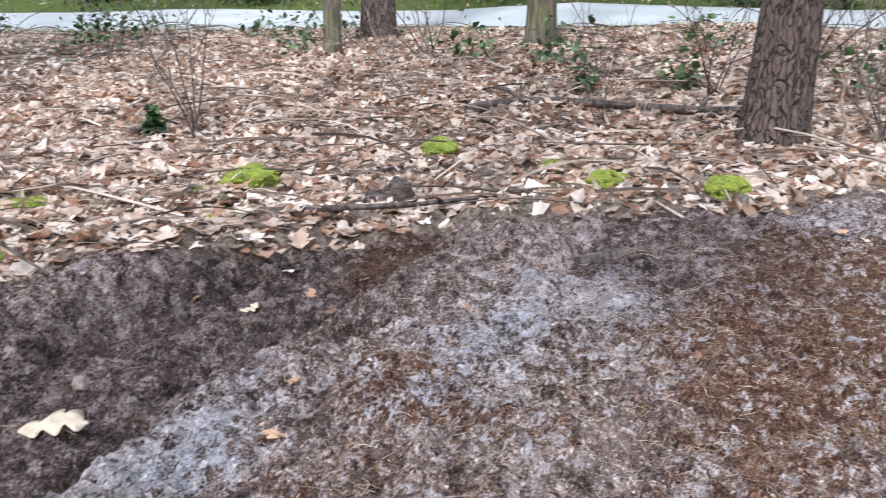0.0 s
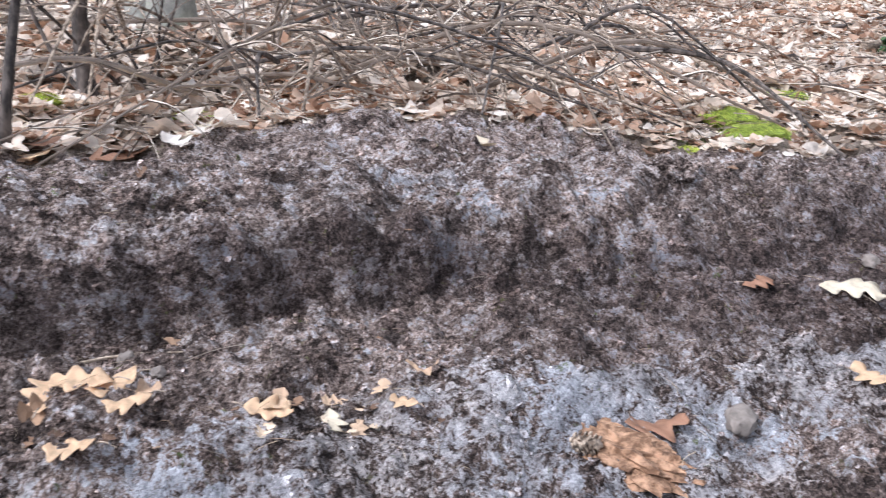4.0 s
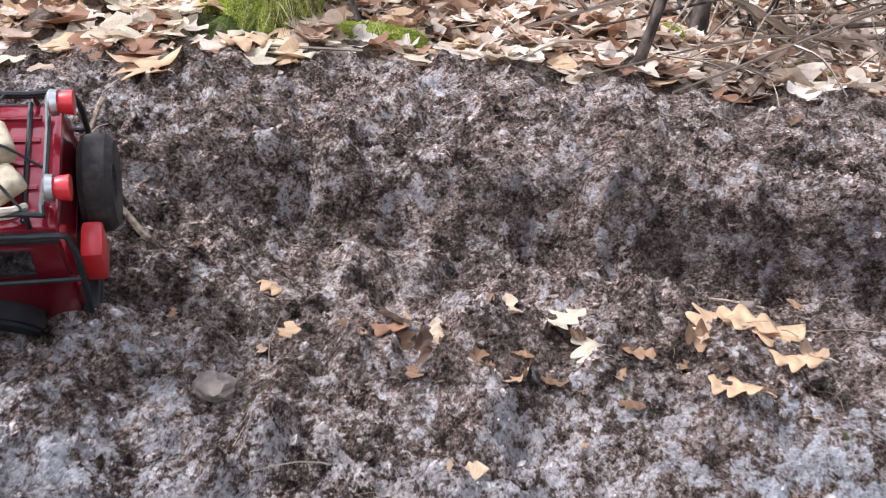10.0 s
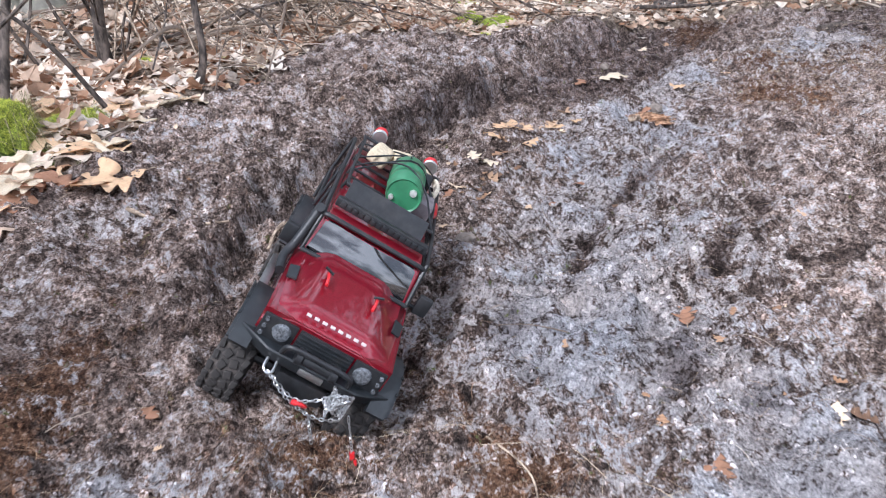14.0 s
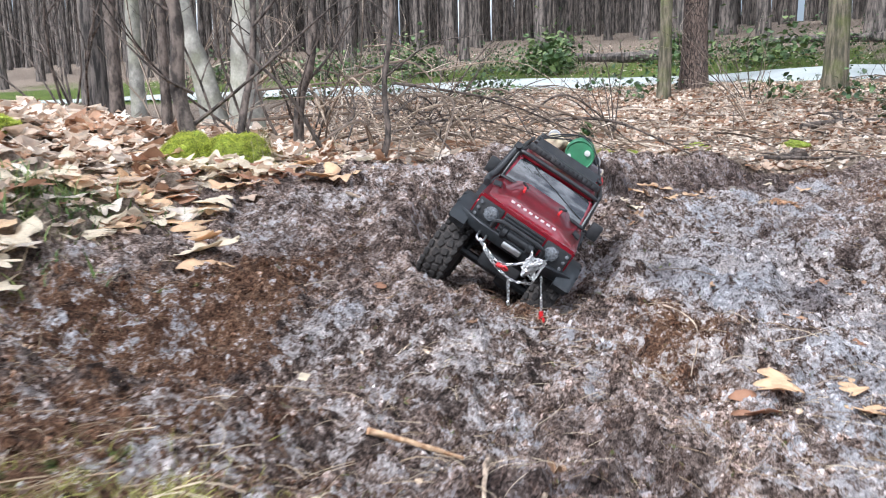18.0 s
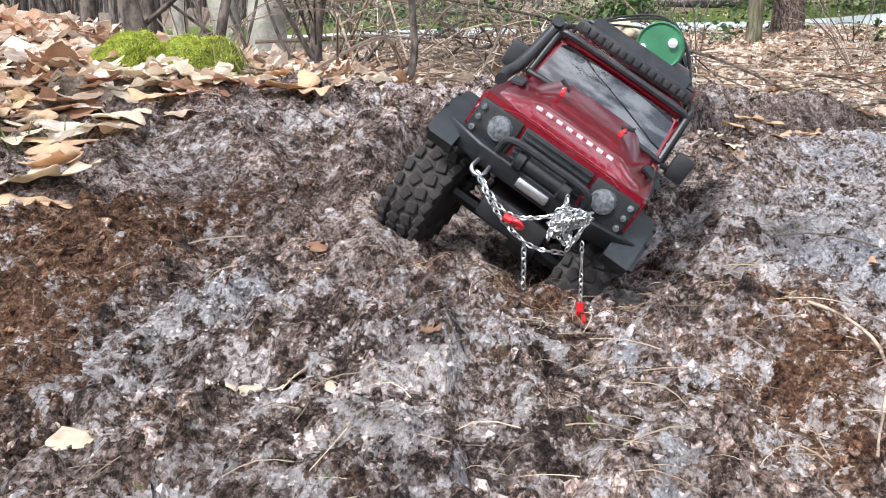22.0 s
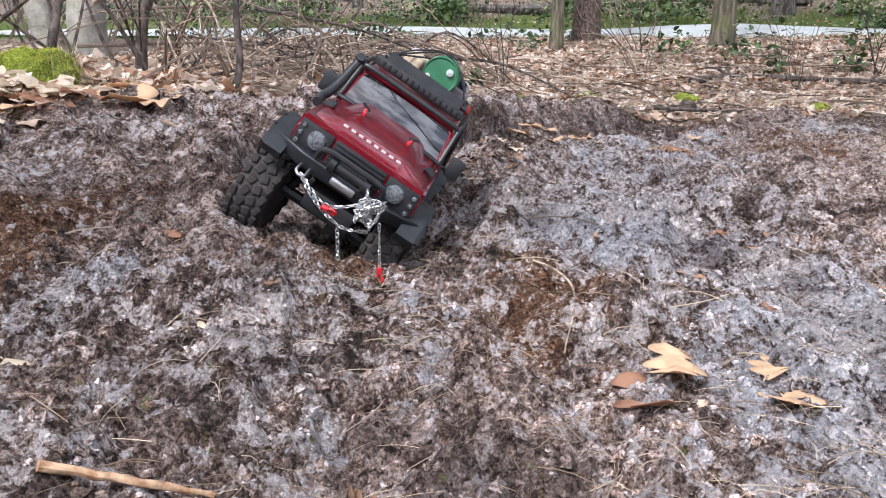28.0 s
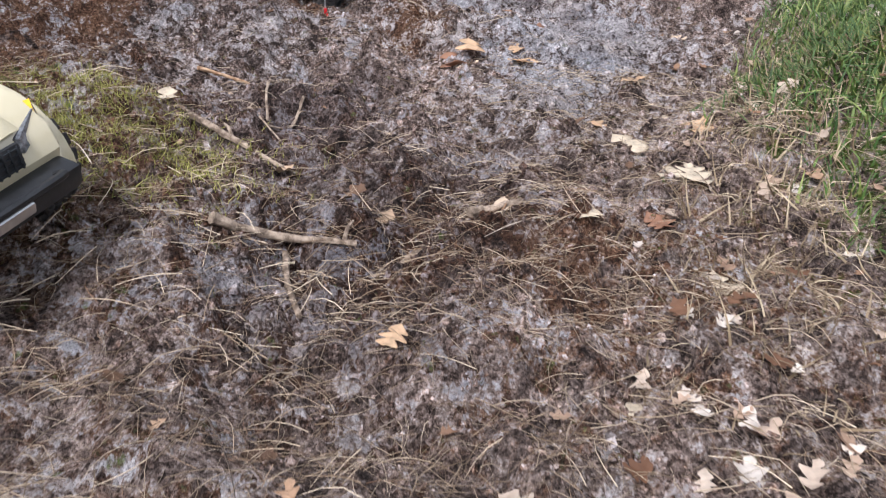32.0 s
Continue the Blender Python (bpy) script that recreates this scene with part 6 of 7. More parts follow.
for _k in range(40):
    _h, _a = -0.018 + 0.036 * _k / 40, 2.4 * _k
    _w = 0.0115 * math.sqrt(max(0.1, 1 - (_h / 0.021) ** 2))
    part("scale", box((0.006, 0.006, 0.0022), (_w * math.cos(_a), _w * math.sin(_a), _h), 0.0008, (0, -30, math.degrees(_a)), None, 1), M_STICK, _t)
_t = thing("peat_block", pose(0.83, 0.63, ground_z(0.83, 0.63) + 0.004, 0, 0, 15), "orange-brown fibrous lump of dry peat", "peat")
part("fibre", lump((0.042, 0.075, 0.018), 8, 0.5, 4, 3.5), M_PEATBLOCK, _t)


# ---- what lies scattered on the ground ----
def rotations(rng, n, tilt):
    """n turns about z, tipped by up to tilt."""
    a, ax, t = rng.uniform(0, 2 * np.pi, n), rng.uniform(0, 2 * np.pi, n), rng.normal(0, tilt, n)
    ca, sa = np.cos(a), np.sin(a)
    z = np.zeros(n)
    rz = np.stack([np.stack([ca, -sa, z], -1), np.stack([sa, ca, z], -1), np.stack([z, z, z + 1], -1)], 1)
    ux, uy, c, s = np.cos(ax), np.sin(ax), np.cos(t), np.sin(t)
    k = 1 - c
    rt = np.stack([np.stack([c + ux * ux * k, ux * uy * k, uy * s], -1), np.stack([ux * uy * k, c + uy * uy * k, -ux * s], -1), np.stack([-uy * s, ux * s, c], -1)], 1)
    return rt @ rz


def strew(name, templates, places, size, tilt, material, label, category, seed, lift=0.0, thin=None, even=False):
    """Many small pieces, joined into one sheet of stuff."""
    rng = np.random.default_rng(seed)
    pick = rng.integers(0, len(templates), len(places))
    vs, fs, off = [], [], 0
    for k, (tv, tf) in enumerate(templates):
        at = places[pick == k]
        n = len(at)
        if not n:
            continue
        s = size(rng, n)
        r = rotations(rng, n, tilt)
        tv = np.asarray(tv, float)
        sc = np.stack([s, s * (thin(rng, n) if thin else 1), s * rng.uniform(0.7, 1.2, n)], -1)
        v = np.einsum("nij,nvj->nvi", r, tv[None] * sc[:, None, :]) + at[:, None, :]
        v[:, :, 2] += (lift * s)[:, None] if np.isscalar(lift) else lift(rng, n)[:, None]
        f = np.asarray(tf)[None] + (np.arange(n) * len(tv))[:, None, None] + off
        vs.append(v.reshape(-1, 3))
        fs.append(f.reshape(-1, f.shape[-1]))
        off += n * len(tv)
    me = mesh_from(name, np.concatenate(vs), np.concatenate(fs), even)
    me.materials.append(material)
    if material is M_LOOSE:
        at = np.concatenate([np.repeat(places[pick == k], len(t[0]), 0) for k, t in enumerate(templates)])
        lay_zones(me, at[:, 0], at[:, 1])
    return tagged(new(name, me), label, category, kind="stuff")


def sow(rng, n, x0, x1, y0, y1, keep=None, fine=True):
    """Places on the ground within a rectangle, thinned by keep(x, y)."""
    x, y = rng.uniform(x0, x1, n), rng.uniform(y0, y1, n)
    if keep is not None:
        ok = keep(x, y) > rng.random(n)
        x, y = x[ok], y[ok]
    free = np.ones(len(x), bool)
    for cx, cy, turn in ((CAR.translation.x, CAR.translation.y, -156.1), (*TRUCK_AT, TRUCK_TURN)):
        c, s = math.cos(radians(turn)), math.sin(radians(turn))
        u, w = (x - cx) * c + (y - cy) * s, -(x - cx) * s + (y - cy) * c
        free &= ~((np.abs(u) < 0.2) & (np.abs(w) < 0.1))
    x, y = x[free], y[free]
    return np.stack([x, y, height(x, y, fine)], -1)


def crumb(seed):
    bm = bmesh.new()
    bmesh.ops.create_icosphere(bm, subdivisions=1, radius=1)
    r = random.Random(seed)
    for v in bm.verts:
        v.co *= r.choice((0.45, 0.7, 1.0, 1.35)) * r.uniform(0.8, 1.2)
        v.co.y *= 0.8
    bm.verts.index_update()
    out = [tuple(v.co) for v in bm.verts], [[v.index for v in f.verts] for f in bm.faces]
    bm.free()
    return out


def leaf(seed, lobes=True, n=16, curl=None):
    """An oak leaf with rounded lobes, bent, rolled and rippled, one unit long."""
    r = random.Random(seed)
    v, f = [], []
    cu = r.uniform(-0.6, 0.9) if curl is None else curl
    bow, twist, ph, pairs = r.uniform(-0.6, 1.0), r.uniform(-0.8, 0.8), r.uniform(-0.12, 0.12), r.uniform(2.6, 3.4)
    sag, ripple = r.uniform(-0.16, 0.16), r.uniform(0, 6.28)
    across = (-1, -0.5, 0, 0.5, 1) if n > 6 else (-1, 0, 1)
    wide = len(across)
    for k in range(n):
        t = k / (n - 1)
        full = 0.34 * math.sin(math.pi * min(1, t * 0.93 + 0.04)) ** 0.75
        z = bow * (t - 0.5) ** 2
        for side in across:
            w = full
            if lobes:
                w *= 0.3 + 0.8 * abs(math.sin(math.pi * (pairs * t + ph * (1 + side)))) ** 1.15
            if k in (0, n - 1):
                w = 0.012
            y = side * w
            x = t - 0.5 + (0.32 * abs(side) * w if lobes else 0)
            z1 = 0.035 * math.sin(9 * t + ripple) * abs(side) + 0.02 * math.sin(21 * t + 2 * ripple + side)
            v.append((x, y + sag * math.sin(math.pi * t), z + cu * y * y * 1.9 + twist * y * (t - 0.5) + z1))
    for k in range(n - 1):
        for j in range(wide - 1):
            a = k * wide + j
            f += [[a, a + 1, a + wide + 1], [a, a + wide + 1, a + wide]]
    return v, f


def splinter(seed, n=4, width=0.012, curve=0.12):
    """A thin three-sided straw, one unit long."""
    r = random.Random(seed)
    v, f = [], []
    b1, b2 = r.uniform(-curve, curve), r.uniform(-0.02, curve * 0.5)
    for k in range(n):
        t = k / (n - 1)
        y, z = b1 * math.sin(math.pi * t), b2 * math.sin(math.pi * t)
        w = width * (1 - 0.5 * t)
        for a in range(3):
            v.append((t - 0.5, y + w * math.cos(2.1 * a), z + w * math.sin(2.1 * a)))
    for k in range(n - 1):
        for a in range(3):
            i, j = k * 3 + a, k * 3 + (a + 1) % 3
            f += [[i, j, j + 3], [i, j + 3, i + 3]]
    return v, f


def blade(seed, lean=0.5, wide=0.03):
    """A blade of grass that stands and droops, one unit high."""
    r = random.Random(seed)
    v, f, a = [], [], r.uniform(0, 6.28)
    for k in range(4):
        t = k / 3
        o = lean * t * t
        w = wide * (1 - t * 0.85)
        for s in (-1, 1):
            v.append((o * math.cos(a) - s * w * math.sin(a), o * math.sin(a) + s * w * math.cos(a), t - 0.45 * lean * t * t))
    for k in range(3):
        i = 2 * k
        f += [[i, i + 1, i + 3], [i, i + 3, i + 2]]
    return v, f


_g = np.random.default_rng(2)
CRUMBS = [crumb(k) for k in range(6)]
GRAINS = [([(1, 0, 0), (-1, 0.1, 0), (0, 0.9, 0.1), (0.1, -0.8, 0), (0, 0.1, 0.7), (0, 0, -0.7)], [[0, 2, 4], [2, 1, 4], [1, 3, 4], [3, 0, 4], [2, 0, 5], [1, 2, 5], [3, 1, 5], [0, 3, 5]])]
LEAVES = [leaf(k, True, 15) for k in range(12)]
FARLEAVES = [leaf(40 + k, False, 3) for k in range(6)]
STRAWS = [splinter(k, 5, 0.012, 0.3) for k in range(10)]
TWIGS = [splinter(20 + k, 6, 0.011, 0.2) for k in range(8)]
BLADES = [blade(k, 0.3 + 0.12 * k) for k in range(8)]
WIDE = [blade(20 + k, 0.3 + 0.15 * k, 0.055) for k in range(6)]


def power(lo, hi, p=2.2):
    return lambda rng, n: lo + (hi - lo) * rng.random(n) ** p


def bare_soil(x, y):
    return (1 - zones(x, y)[2]) * (0.3 + 0.7 * smooth(-0.35, 0.4, fbm(x * 4.3, y * 4.3, 33, 3)))


strew("soil_clods", CRUMBS, sow(_g, 60000, -2.1, 2.6, -0.45, 1.7, bare_soil), power(0.0018, 0.008, 3.0), 1.0, M_LOOSE, "loose clods and crumbs of peat soil dusted with ash", "soil clods", 1, 0.1)
strew("soil_crumbs", GRAINS, sow(_g, 120000, -2.0, 1.7, -0.4, 1.45, bare_soil), power(0.0011, 0.0036, 1.8), 1.0, M_LOOSE, "fine crumbs of grey-brown peat soil", "soil crumbs", 2, 0.2)


def flake(seed):
    """A bent scrap of fibre, one unit long."""
    r = random.Random(seed)
    w, k = r.uniform(0.05, 0.2), r.uniform(-0.2, 0.2)
    return [(-0.5, -w * 0.5, 0), (-0.5, w * 0.4, 0.05), (0, w, k), (0, -w, k * 0.8), (0.5, w * 0.3, 0.1), (0.5, -w * 0.4, 0)], [[0, 3, 2], [0, 2, 1], [3, 5, 4], [3, 4, 2]]


FLAKES = [flake(k) for k in range(10)]


def near_only(x, y):
    return 1 - 0.6 * smooth(0.9, 2.4, np.hypot(x + 0.4, (y - 0.5) * 1.2))


strew("soil_flakes", FLAKES, sow(_g, 40000, -2.3, 3.2, -0.8, 1.95, lambda x, y: (1 - zones(x, y)[2]) * (0.25 + 0.75 * smooth(-0.2, 0.4, fbm(x * 7, y * 7, 61, 3))) * near_only(x, y)), power(0.0025, 0.007, 2.0), 0.5, M_LOOSE, "crumbly fibrous scraps of peat on the soil", "peat scraps", 21, lambda r, n: r.uniform(0.0, 0.003, n))


def straw_cover(x, y):
    lit = zones(x, y)[2]
    south = smooth(-1.3, -1.8, x) + smooth(0.35, -0.2, y) * smooth(0.4, -0.6, x) + 0.5 * hill(x, y, 0.5, 0.78, 0.7, 1, 0.12)
    return np.clip(0.12 + 0.75 * south + 0.3 * smooth(0.1, 0.5, fbm(x * 3, y * 3, 71, 3)), 0, 1)


strew("dry_needles", STRAWS, sow(_g, 62000, -2.7, 3.2, -0.9, 1.9, straw_cover), power(0.009, 0.042, 1.9), 0.34, M_STRAW, "dry pine needles and straw strewn over soil", "pine needles", 4, lambda r, n: r.uniform(0.0, 0.006, n), thin=lambda r, n: r.uniform(0.3, 1.0, n))
strew("loose_straw", STRAWS, sow(_g, 16000, -2.5, -0.8, -0.6, 0.6, lambda x, y: np.clip(0.2 + smooth(0.25, -0.2, y) * smooth(-0.7, -1.2, x) + 0.6 * smooth(-1.6, -1.9, x), 0, 1)), power(0.012, 0.065, 1.5), 0.2, M_BLEACHED, "pale dry straw and pine needles matted on soil", "straw", 24, lambda r, n: r.uniform(0.002, 0.01, n), thin=lambda r, n: r.uniform(0.3, 0.8, n))
strew("straw_chips", STRAWS, sow(_g, 9000, 1.2, 3.2, -0.7, 0.6, lambda x, y: 0.25 + 0.75 * hill(x, y, 2.0, 0.0, 0.55, 1.0, 0.3)), power(0.01, 0.05, 1.6), 0.2, M_BLEACHED, "pale straw and wood chips on red peat", "straw", 26, lambda r, n: r.uniform(0.002, 0.01, n), thin=lambda r, n: r.uniform(0.6, 1.6, n))
strew("red_peat_fibres", STRAWS, sow(_g, 60000, -2.2, 3.4, -0.8, 1.3, lambda x, y: smooth(0.2, 0.55, zones(x, y)[1]) * (1 - zones(x, y)[2])), power(0.008, 0.04, 1.6), 0.35, M_REDFIBRE, "rust-red peat fibres and needles", "peat fibre", 25, lambda r, n: r.uniform(0.0, 0.008, n), thin=lambda r, n: r.uniform(0.6, 1.3, n))
strew("fallen_twigs", TWIGS, np.concatenate([sow(_g, 1500, 2.6, 8.8, -3, 7, lambda x, y: zones(x, y)[2], False)]), power(0.12, 0.75, 1.6), 0.16, M_TWIG, "thin bare twigs strewn over leaf litter", "twigs", 5, lambda r, n: r.uniform(0.0, 0.05, n), thin=lambda r, n: r.uniform(0.4, 0.9, n))


strew("litter_twigs", TWIGS, sow(_g, 1000, -1.6, 3.4, 1.2, 3.4, lambda x, y: zones(x, y)[2] * smooth(-0.9, 0.6, x), False), power(0.05, 0.38, 2.0), 0.16, M_TWIG, "thin bare twigs over the leaf edge", "twigs", 16, lambda r, n: r.uniform(0.01, 0.05, n), thin=lambda r, n: r.uniform(0.4, 0.8, n))
strew("soil_twigs", TWIGS, sow(_g, 800, -2.6, 3.0, -0.6, 1.7, straw_cover), power(0.03, 0.13, 2.4), 0.14, M_TWIG, "thin brown twigs and roots on bare soil", "twigs", 15, lambda r, n: r.uniform(0.0, 0.008, n), thin=lambda r, n: r.uniform(0.3, 0.6, n))


def leafy(x, y):
    return zones(x, y)[2] * (1 - hill(x, y, -0.56, 1.62, 0.1, 1.0)) * (1 - 0.5 * smooth(-1.0, -1.3, x))


def woods_edge(x, y):
    """Leaves that thin out round the clearing, behind the walk."""
    inner = (x > -2.4) & (y > 0.9)
    return np.where(inner, 0.0, zones(x, y)[2] * (1 - 0.5 * (y < -1)) * (1 - smooth(2.6, 7.0, np.hypot(x - 0.3, y - 1.2))))


strew("leaf_litter", LEAVES, sow(_g, 7800, -2.4, 3.6, 0.9, 2.3, leafy), lambda r, n: 0.035 + 0.075 * r.random(n) ** 1.2, 0.2, M_LEAF, "thick layer of pale dry oak leaves", "leaf litter", 6, lambda r, n: r.uniform(0.002, 0.012, n), even=True)
strew("bank_leaves", LEAVES, sow(_g, 480, -2.2, -0.3, -0.8, 0.0, lambda x, y: smooth(-0.15, -0.36, y)), lambda r, n: r.uniform(0.016, 0.042, n), 0.35, M_LEAF, "small pale leaves caught in dead grass", "leaf litter", 19, lambda r, n: r.uniform(0.003, 0.012, n), even=True)
strew("leaf_scraps", LEAVES, np.concatenate([sow(_g, 1000, -2.2, 3.6, -0.6, 1.6, lambda x, y: 0.06 + 0.35 * straw_cover(x, y)), sow(_g, 330, -0.4, 1.0, 0.68, 0.95, lambda x, y: hill(x, y, 0.3, 0.83, 0.45, 1, 0.06))]), power(0.012, 0.05, 1.6), 0.3, M_SCRAP, "torn brown scraps of dry leaves on soil", "leaf scraps", 18, lambda r, n: r.uniform(0.001, 0.006, n))
strew("distant_leaf_litter", FARLEAVES, np.concatenate([sow(_g, 34000, 3.4, 9.0, -2.5, 5, leafy, False), sow(_g, 9000, -2.4, 3.6, 1.8, 3.0, leafy), sow(_g, 16000, -2, 8.6, 3.0, 8, None, False), sow(_g, 4000, 12, 22, -5, 22, None, False), sow(_g, 1500, -6, 4, -5, -1.3, None, False), sow(_g, 52000, -8, 3.4, -7, 9, woods_edge, False)]), lambda r, n: r.uniform(0.035, 0.09, n), 0.55, M_LEAF, "carpet of dry leaves under the trees", "leaf litter", 7, lambda r, n: r.uniform(0.005, 0.03, n))


# moss humps with hanging grass
def hump(x, y, size, seed, label, n=9000, hang=0):
    t = thing("moss_hump", pose(x, y, ground_z(x, y)), label, "moss", "moss humps")
    part("core", lump(size, seed, 0.22, 5 if size[2] > 0.05 else 4, 2.0), M_MOSSBED, t)
    rng = np.random.default_rng(seed)
    d = rng.normal(size=(n, 3))
    d[:, 2] = np.abs(d[:, 2])
    d /= np.linalg.norm(d, axis=1)[:, None]
    k = np.array([1 + 0.22 * noise.fractal(Vector(p) * 2.0 + Vector((seed * 7.1, 0, 0)), 1.0, 2.0, 4) for p in d])
    p = d * np.array(size) * k[:, None]
    tv, tf = np.array(blade(seed, 0.5)[0]), np.array(blade(seed, 0.5)[1])
    s = rng.uniform(0.0025, 0.006, n)
    r = rotations(rng, n, 0.7)
    v = np.einsum("nij,nvj->nvi", r, tv[None] * s[:, None, None] * np.array([3.0, 3.0, 1])) + p[:, None, :]
    f = tf[None] + (np.arange(n) * len(tv))[:, None, None]
    me = mesh_from("moss_cushion", v.reshape(-1, 3), f.reshape(-1, 3))
    me.materials.append(M_MOSS)
    c = tagged(new("moss_cushion", me), kind="stuff")
    c.parent = t
    if hang:
        bm = bmesh.new()
        rr = random.Random(seed)
        for _ in range(hang):
            a = rr.choice((rr.uniform(-1.9, 0.3), rr.gauss(-1.2, 0.25), rr.gauss(-0.3, 0.25)))
            o = Vector((size[0] * 0.8 * math.cos(a), size[1] * 0.8 * math.sin(a), size[2] * rr.uniform(0.35, 1.0)))
            q = Vector((math.cos(a + rr.gauss(0, 0.7)), math.sin(a + rr.gauss(0, 0.5)), 0)) * rr.uniform(0.02, 0.1)
            w = Vector((-q.y, q.x, 0)).normalized() * rr.uniform(0.0004, 0.0011)
            rows = [o, o + q * 0.35 + Vector((0, 0, rr.uniform(0.0, 0.025))), o + q * 0.75 - Vector((0, 0, o.z * 0.4)), o + q - Vector((0, 0, o.z * 0.85))]
            vs = [(bm.verts.new(p - w * (1 - 0.25 * i)), bm.verts.new(p + w * (1 - 0.25 * i))) for i, p in enumerate(rows)]
            for e, g in zip(vs, vs[1:]):
                bm.faces.new((e[0], e[1], g[1], g[0]))
        h = part("hanging_grass", bm, M_HANG, t, "drooping yellow-green and bleached grass blades")
        tagged(h, kind="stuff")
    return t


hump(-0.52, 1.69, (0.105, 0.085, 0.095), 3, "bright yellow-green moss cushion on an earth hump", 22000, 110)
hump(-0.625, 1.747, (0.07, 0.06, 0.062), 4, "dull green moss cushion beside a sapling", 12000)
hump(-0.33, 1.7, (0.11, 0.045, 0.035), 5, "low trailing moss edge under drooping grass", 6000, 40)
for _x, _y, _s in ((2.0, 1.6, 0.11), (2.1, 1.8, 0.09), (1.72, 1.55, 0.05), (3.4, 1.71, 0.14), (3.2, 1.82, 0.09), (2.58, 2.04, 0.11), (0.6, 2.02, 0.06), (2.83, 1.47, 0.07), (-1.0, 2.0, 0.07), (4.01, 0.39, 0.12), (3.88, -0.09, 0.12), (4.54, 1.33, 0.16), (4.3, 0.7, 0.09), (0.27, 2.05, 0.05)):
    hump(_x, _y, (_s, _s * 0.7, _s * 0.42), int(100 * _x) % 50 + 6, "flat green moss patch among dry leaves", 4000)

strew("dead_grass_tufts", BLADES, np.concatenate([sow(_g, 9000, -2.1, -1.3, 0.9, 2.1, lambda x, y: hill(x, y, -1.65, 1.45, 0.34, 0.9)), sow(_g, 30000, -1.9, 0.3, -0.75, -0.2, lambda x, y: np.clip(hill(x, y, -1.4, -0.4, 0.3, 0.9, 0.09) + hill(x, y, -0.75, -0.34, 0.4, 0.8, 0.07), 0, 1))]), power(0.014, 0.055, 1.7), 0.75, M_HAY, "bleached dead grass hanging over the soil", "dead grass", 8)
strew("green_grass_tufts", WIDE, np.concatenate([sow(_g, 14000, -2.1, -1.3, 1.0, 2.1, lambda x, y: hill(x, y, -1.6, 1.55, 0.3, 0.9)), sow(_g, 5000, -1.5, -0.95, 1.25, 1.75, lambda x, y: hill(x, y, -1.25, 1.45, 0.16, 0.7)), sow(_g, 40000, -1.3, 0.4, -0.8, -0.25, lambda x, y: np.clip(hill(x, y, -0.85, -0.46, 0.36, 1.0, 0.13) + hill(x, y, -0.1, -0.45, 0.35, 0.9, 0.14) + hill(x, y, -1.0, -0.35, 0.08, 1.0, 0.04), 0, 1)), sow(_g, 9000, -1.5, -0.95, -0.75, -0.35, lambda x, y: hill(x, y, -1.2, -0.54, 0.22, 1.0, 0.1)), sow(_g, 6000, -1.5, -0.8, -0.6, -0.25, lambda x, y: hill(x, y, -1.12, -0.42, 0.16, 0.9, 0.07))]), power(0.015, 0.05, 1.2), 0.45, M_GRASS, "dense short green grass on a bank", "grass", 9)
strew("yellow_moss_tufts", BLADES, np.concatenate([sow(_g, 36000, -2.05, -1.5, 0.12, 0.62, lambda x, y: hill(x, y, -1.78, 0.36, 0.12, 1.0, 0.14)), sow(_g, 4000, -1.3, -0.7, -0.6, -0.2, lambda x, y: 0.6 * hill(x, y, -1.0, -0.36, 0.2, 1.0, 0.08))]), power(0.006, 0.022, 1.2), 0.6, M_MOSS2, "short yellow-green moss and grass tufts", "moss", 12)
strew("sparse_green_shoots", WIDE, sow(_g, 9000, 3.4, 4.8, -0.9, 1.4, lambda x, y: 0.5 * smooth(0.0, 0.3, y - litter_edge(x)) * (1 - smooth(0.5, 0.9, y - litter_edge(x))) * smooth(-0.1, 0.4, fbm(x * 3, y * 3, 91, 2)), False), power(0.015, 0.045, 1.2), 0.4, M_GRASS, "sparse green shoots and moss among dry leaves", "grass", 27)
strew("verge_grass", BLADES, np.concatenate([sow(_g, 16000, 6.5, 9.6, -9, 16, lambda x, y: smooth(-1.5, -0.4, x - ROAD_X(y)) * (1 - smooth(-0.25, -0.1, x - ROAD_X(y))), False), sow(_g, 26000, 10, 19, -10, 26, lambda x, y: smooth(2.2, 2.4, x - ROAD_X(y)) * (1 - smooth(3.5, 7, x - ROAD_X(y))), False)]), power(0.05, 0.16, 1.3), 0.35, M_GRASS, "green grass along both sides of the lane", "grass", 10)
LAUREL = [leaf(80 + k, False, 5, 0.3) for k in range(5)]


def bush_places(rng, spots, n):
    out = []
    for x, y, r, h in spots:
        d = rng.normal(size=(n, 3)) * np.array([r, r, h]) * 0.45
        p = np.stack([x + d[:, 0], y + d[:, 1], height(x + d[:, 0], y + d[:, 1], False) + np.abs(d[:, 2]) + 0.02], -1)
        out.append(p)
    return np.concatenate(out)


_b = [(6.4 + 1.6 * _g.random(), -4 + 15 * _g.random(), 0.35, 0.35) for _ in range(16)] + [(6.0, 0.9, 0.12, 0.3), (6.3, 0.3, 0.15, 0.25), (4.3, 2.9, 0.05, 0.15)]
_b += [(13 + 5 * _g.random(), -4 + 22 * _g.random(), 0.7, 0.6) for _ in range(60)]
_b += [(12.4 + 1.8 * _g.random(), -6 + 26 * _g.random(), 0.5, 0.35) for _ in range(30)]
strew("evergreen_undergrowth", LAUREL, bush_places(_g, _b, 90), power(0.03, 0.08, 1.0), 0.8, M_EVERG, "low dark green bramble undergrowth near the lane", "undergrowth", 11)


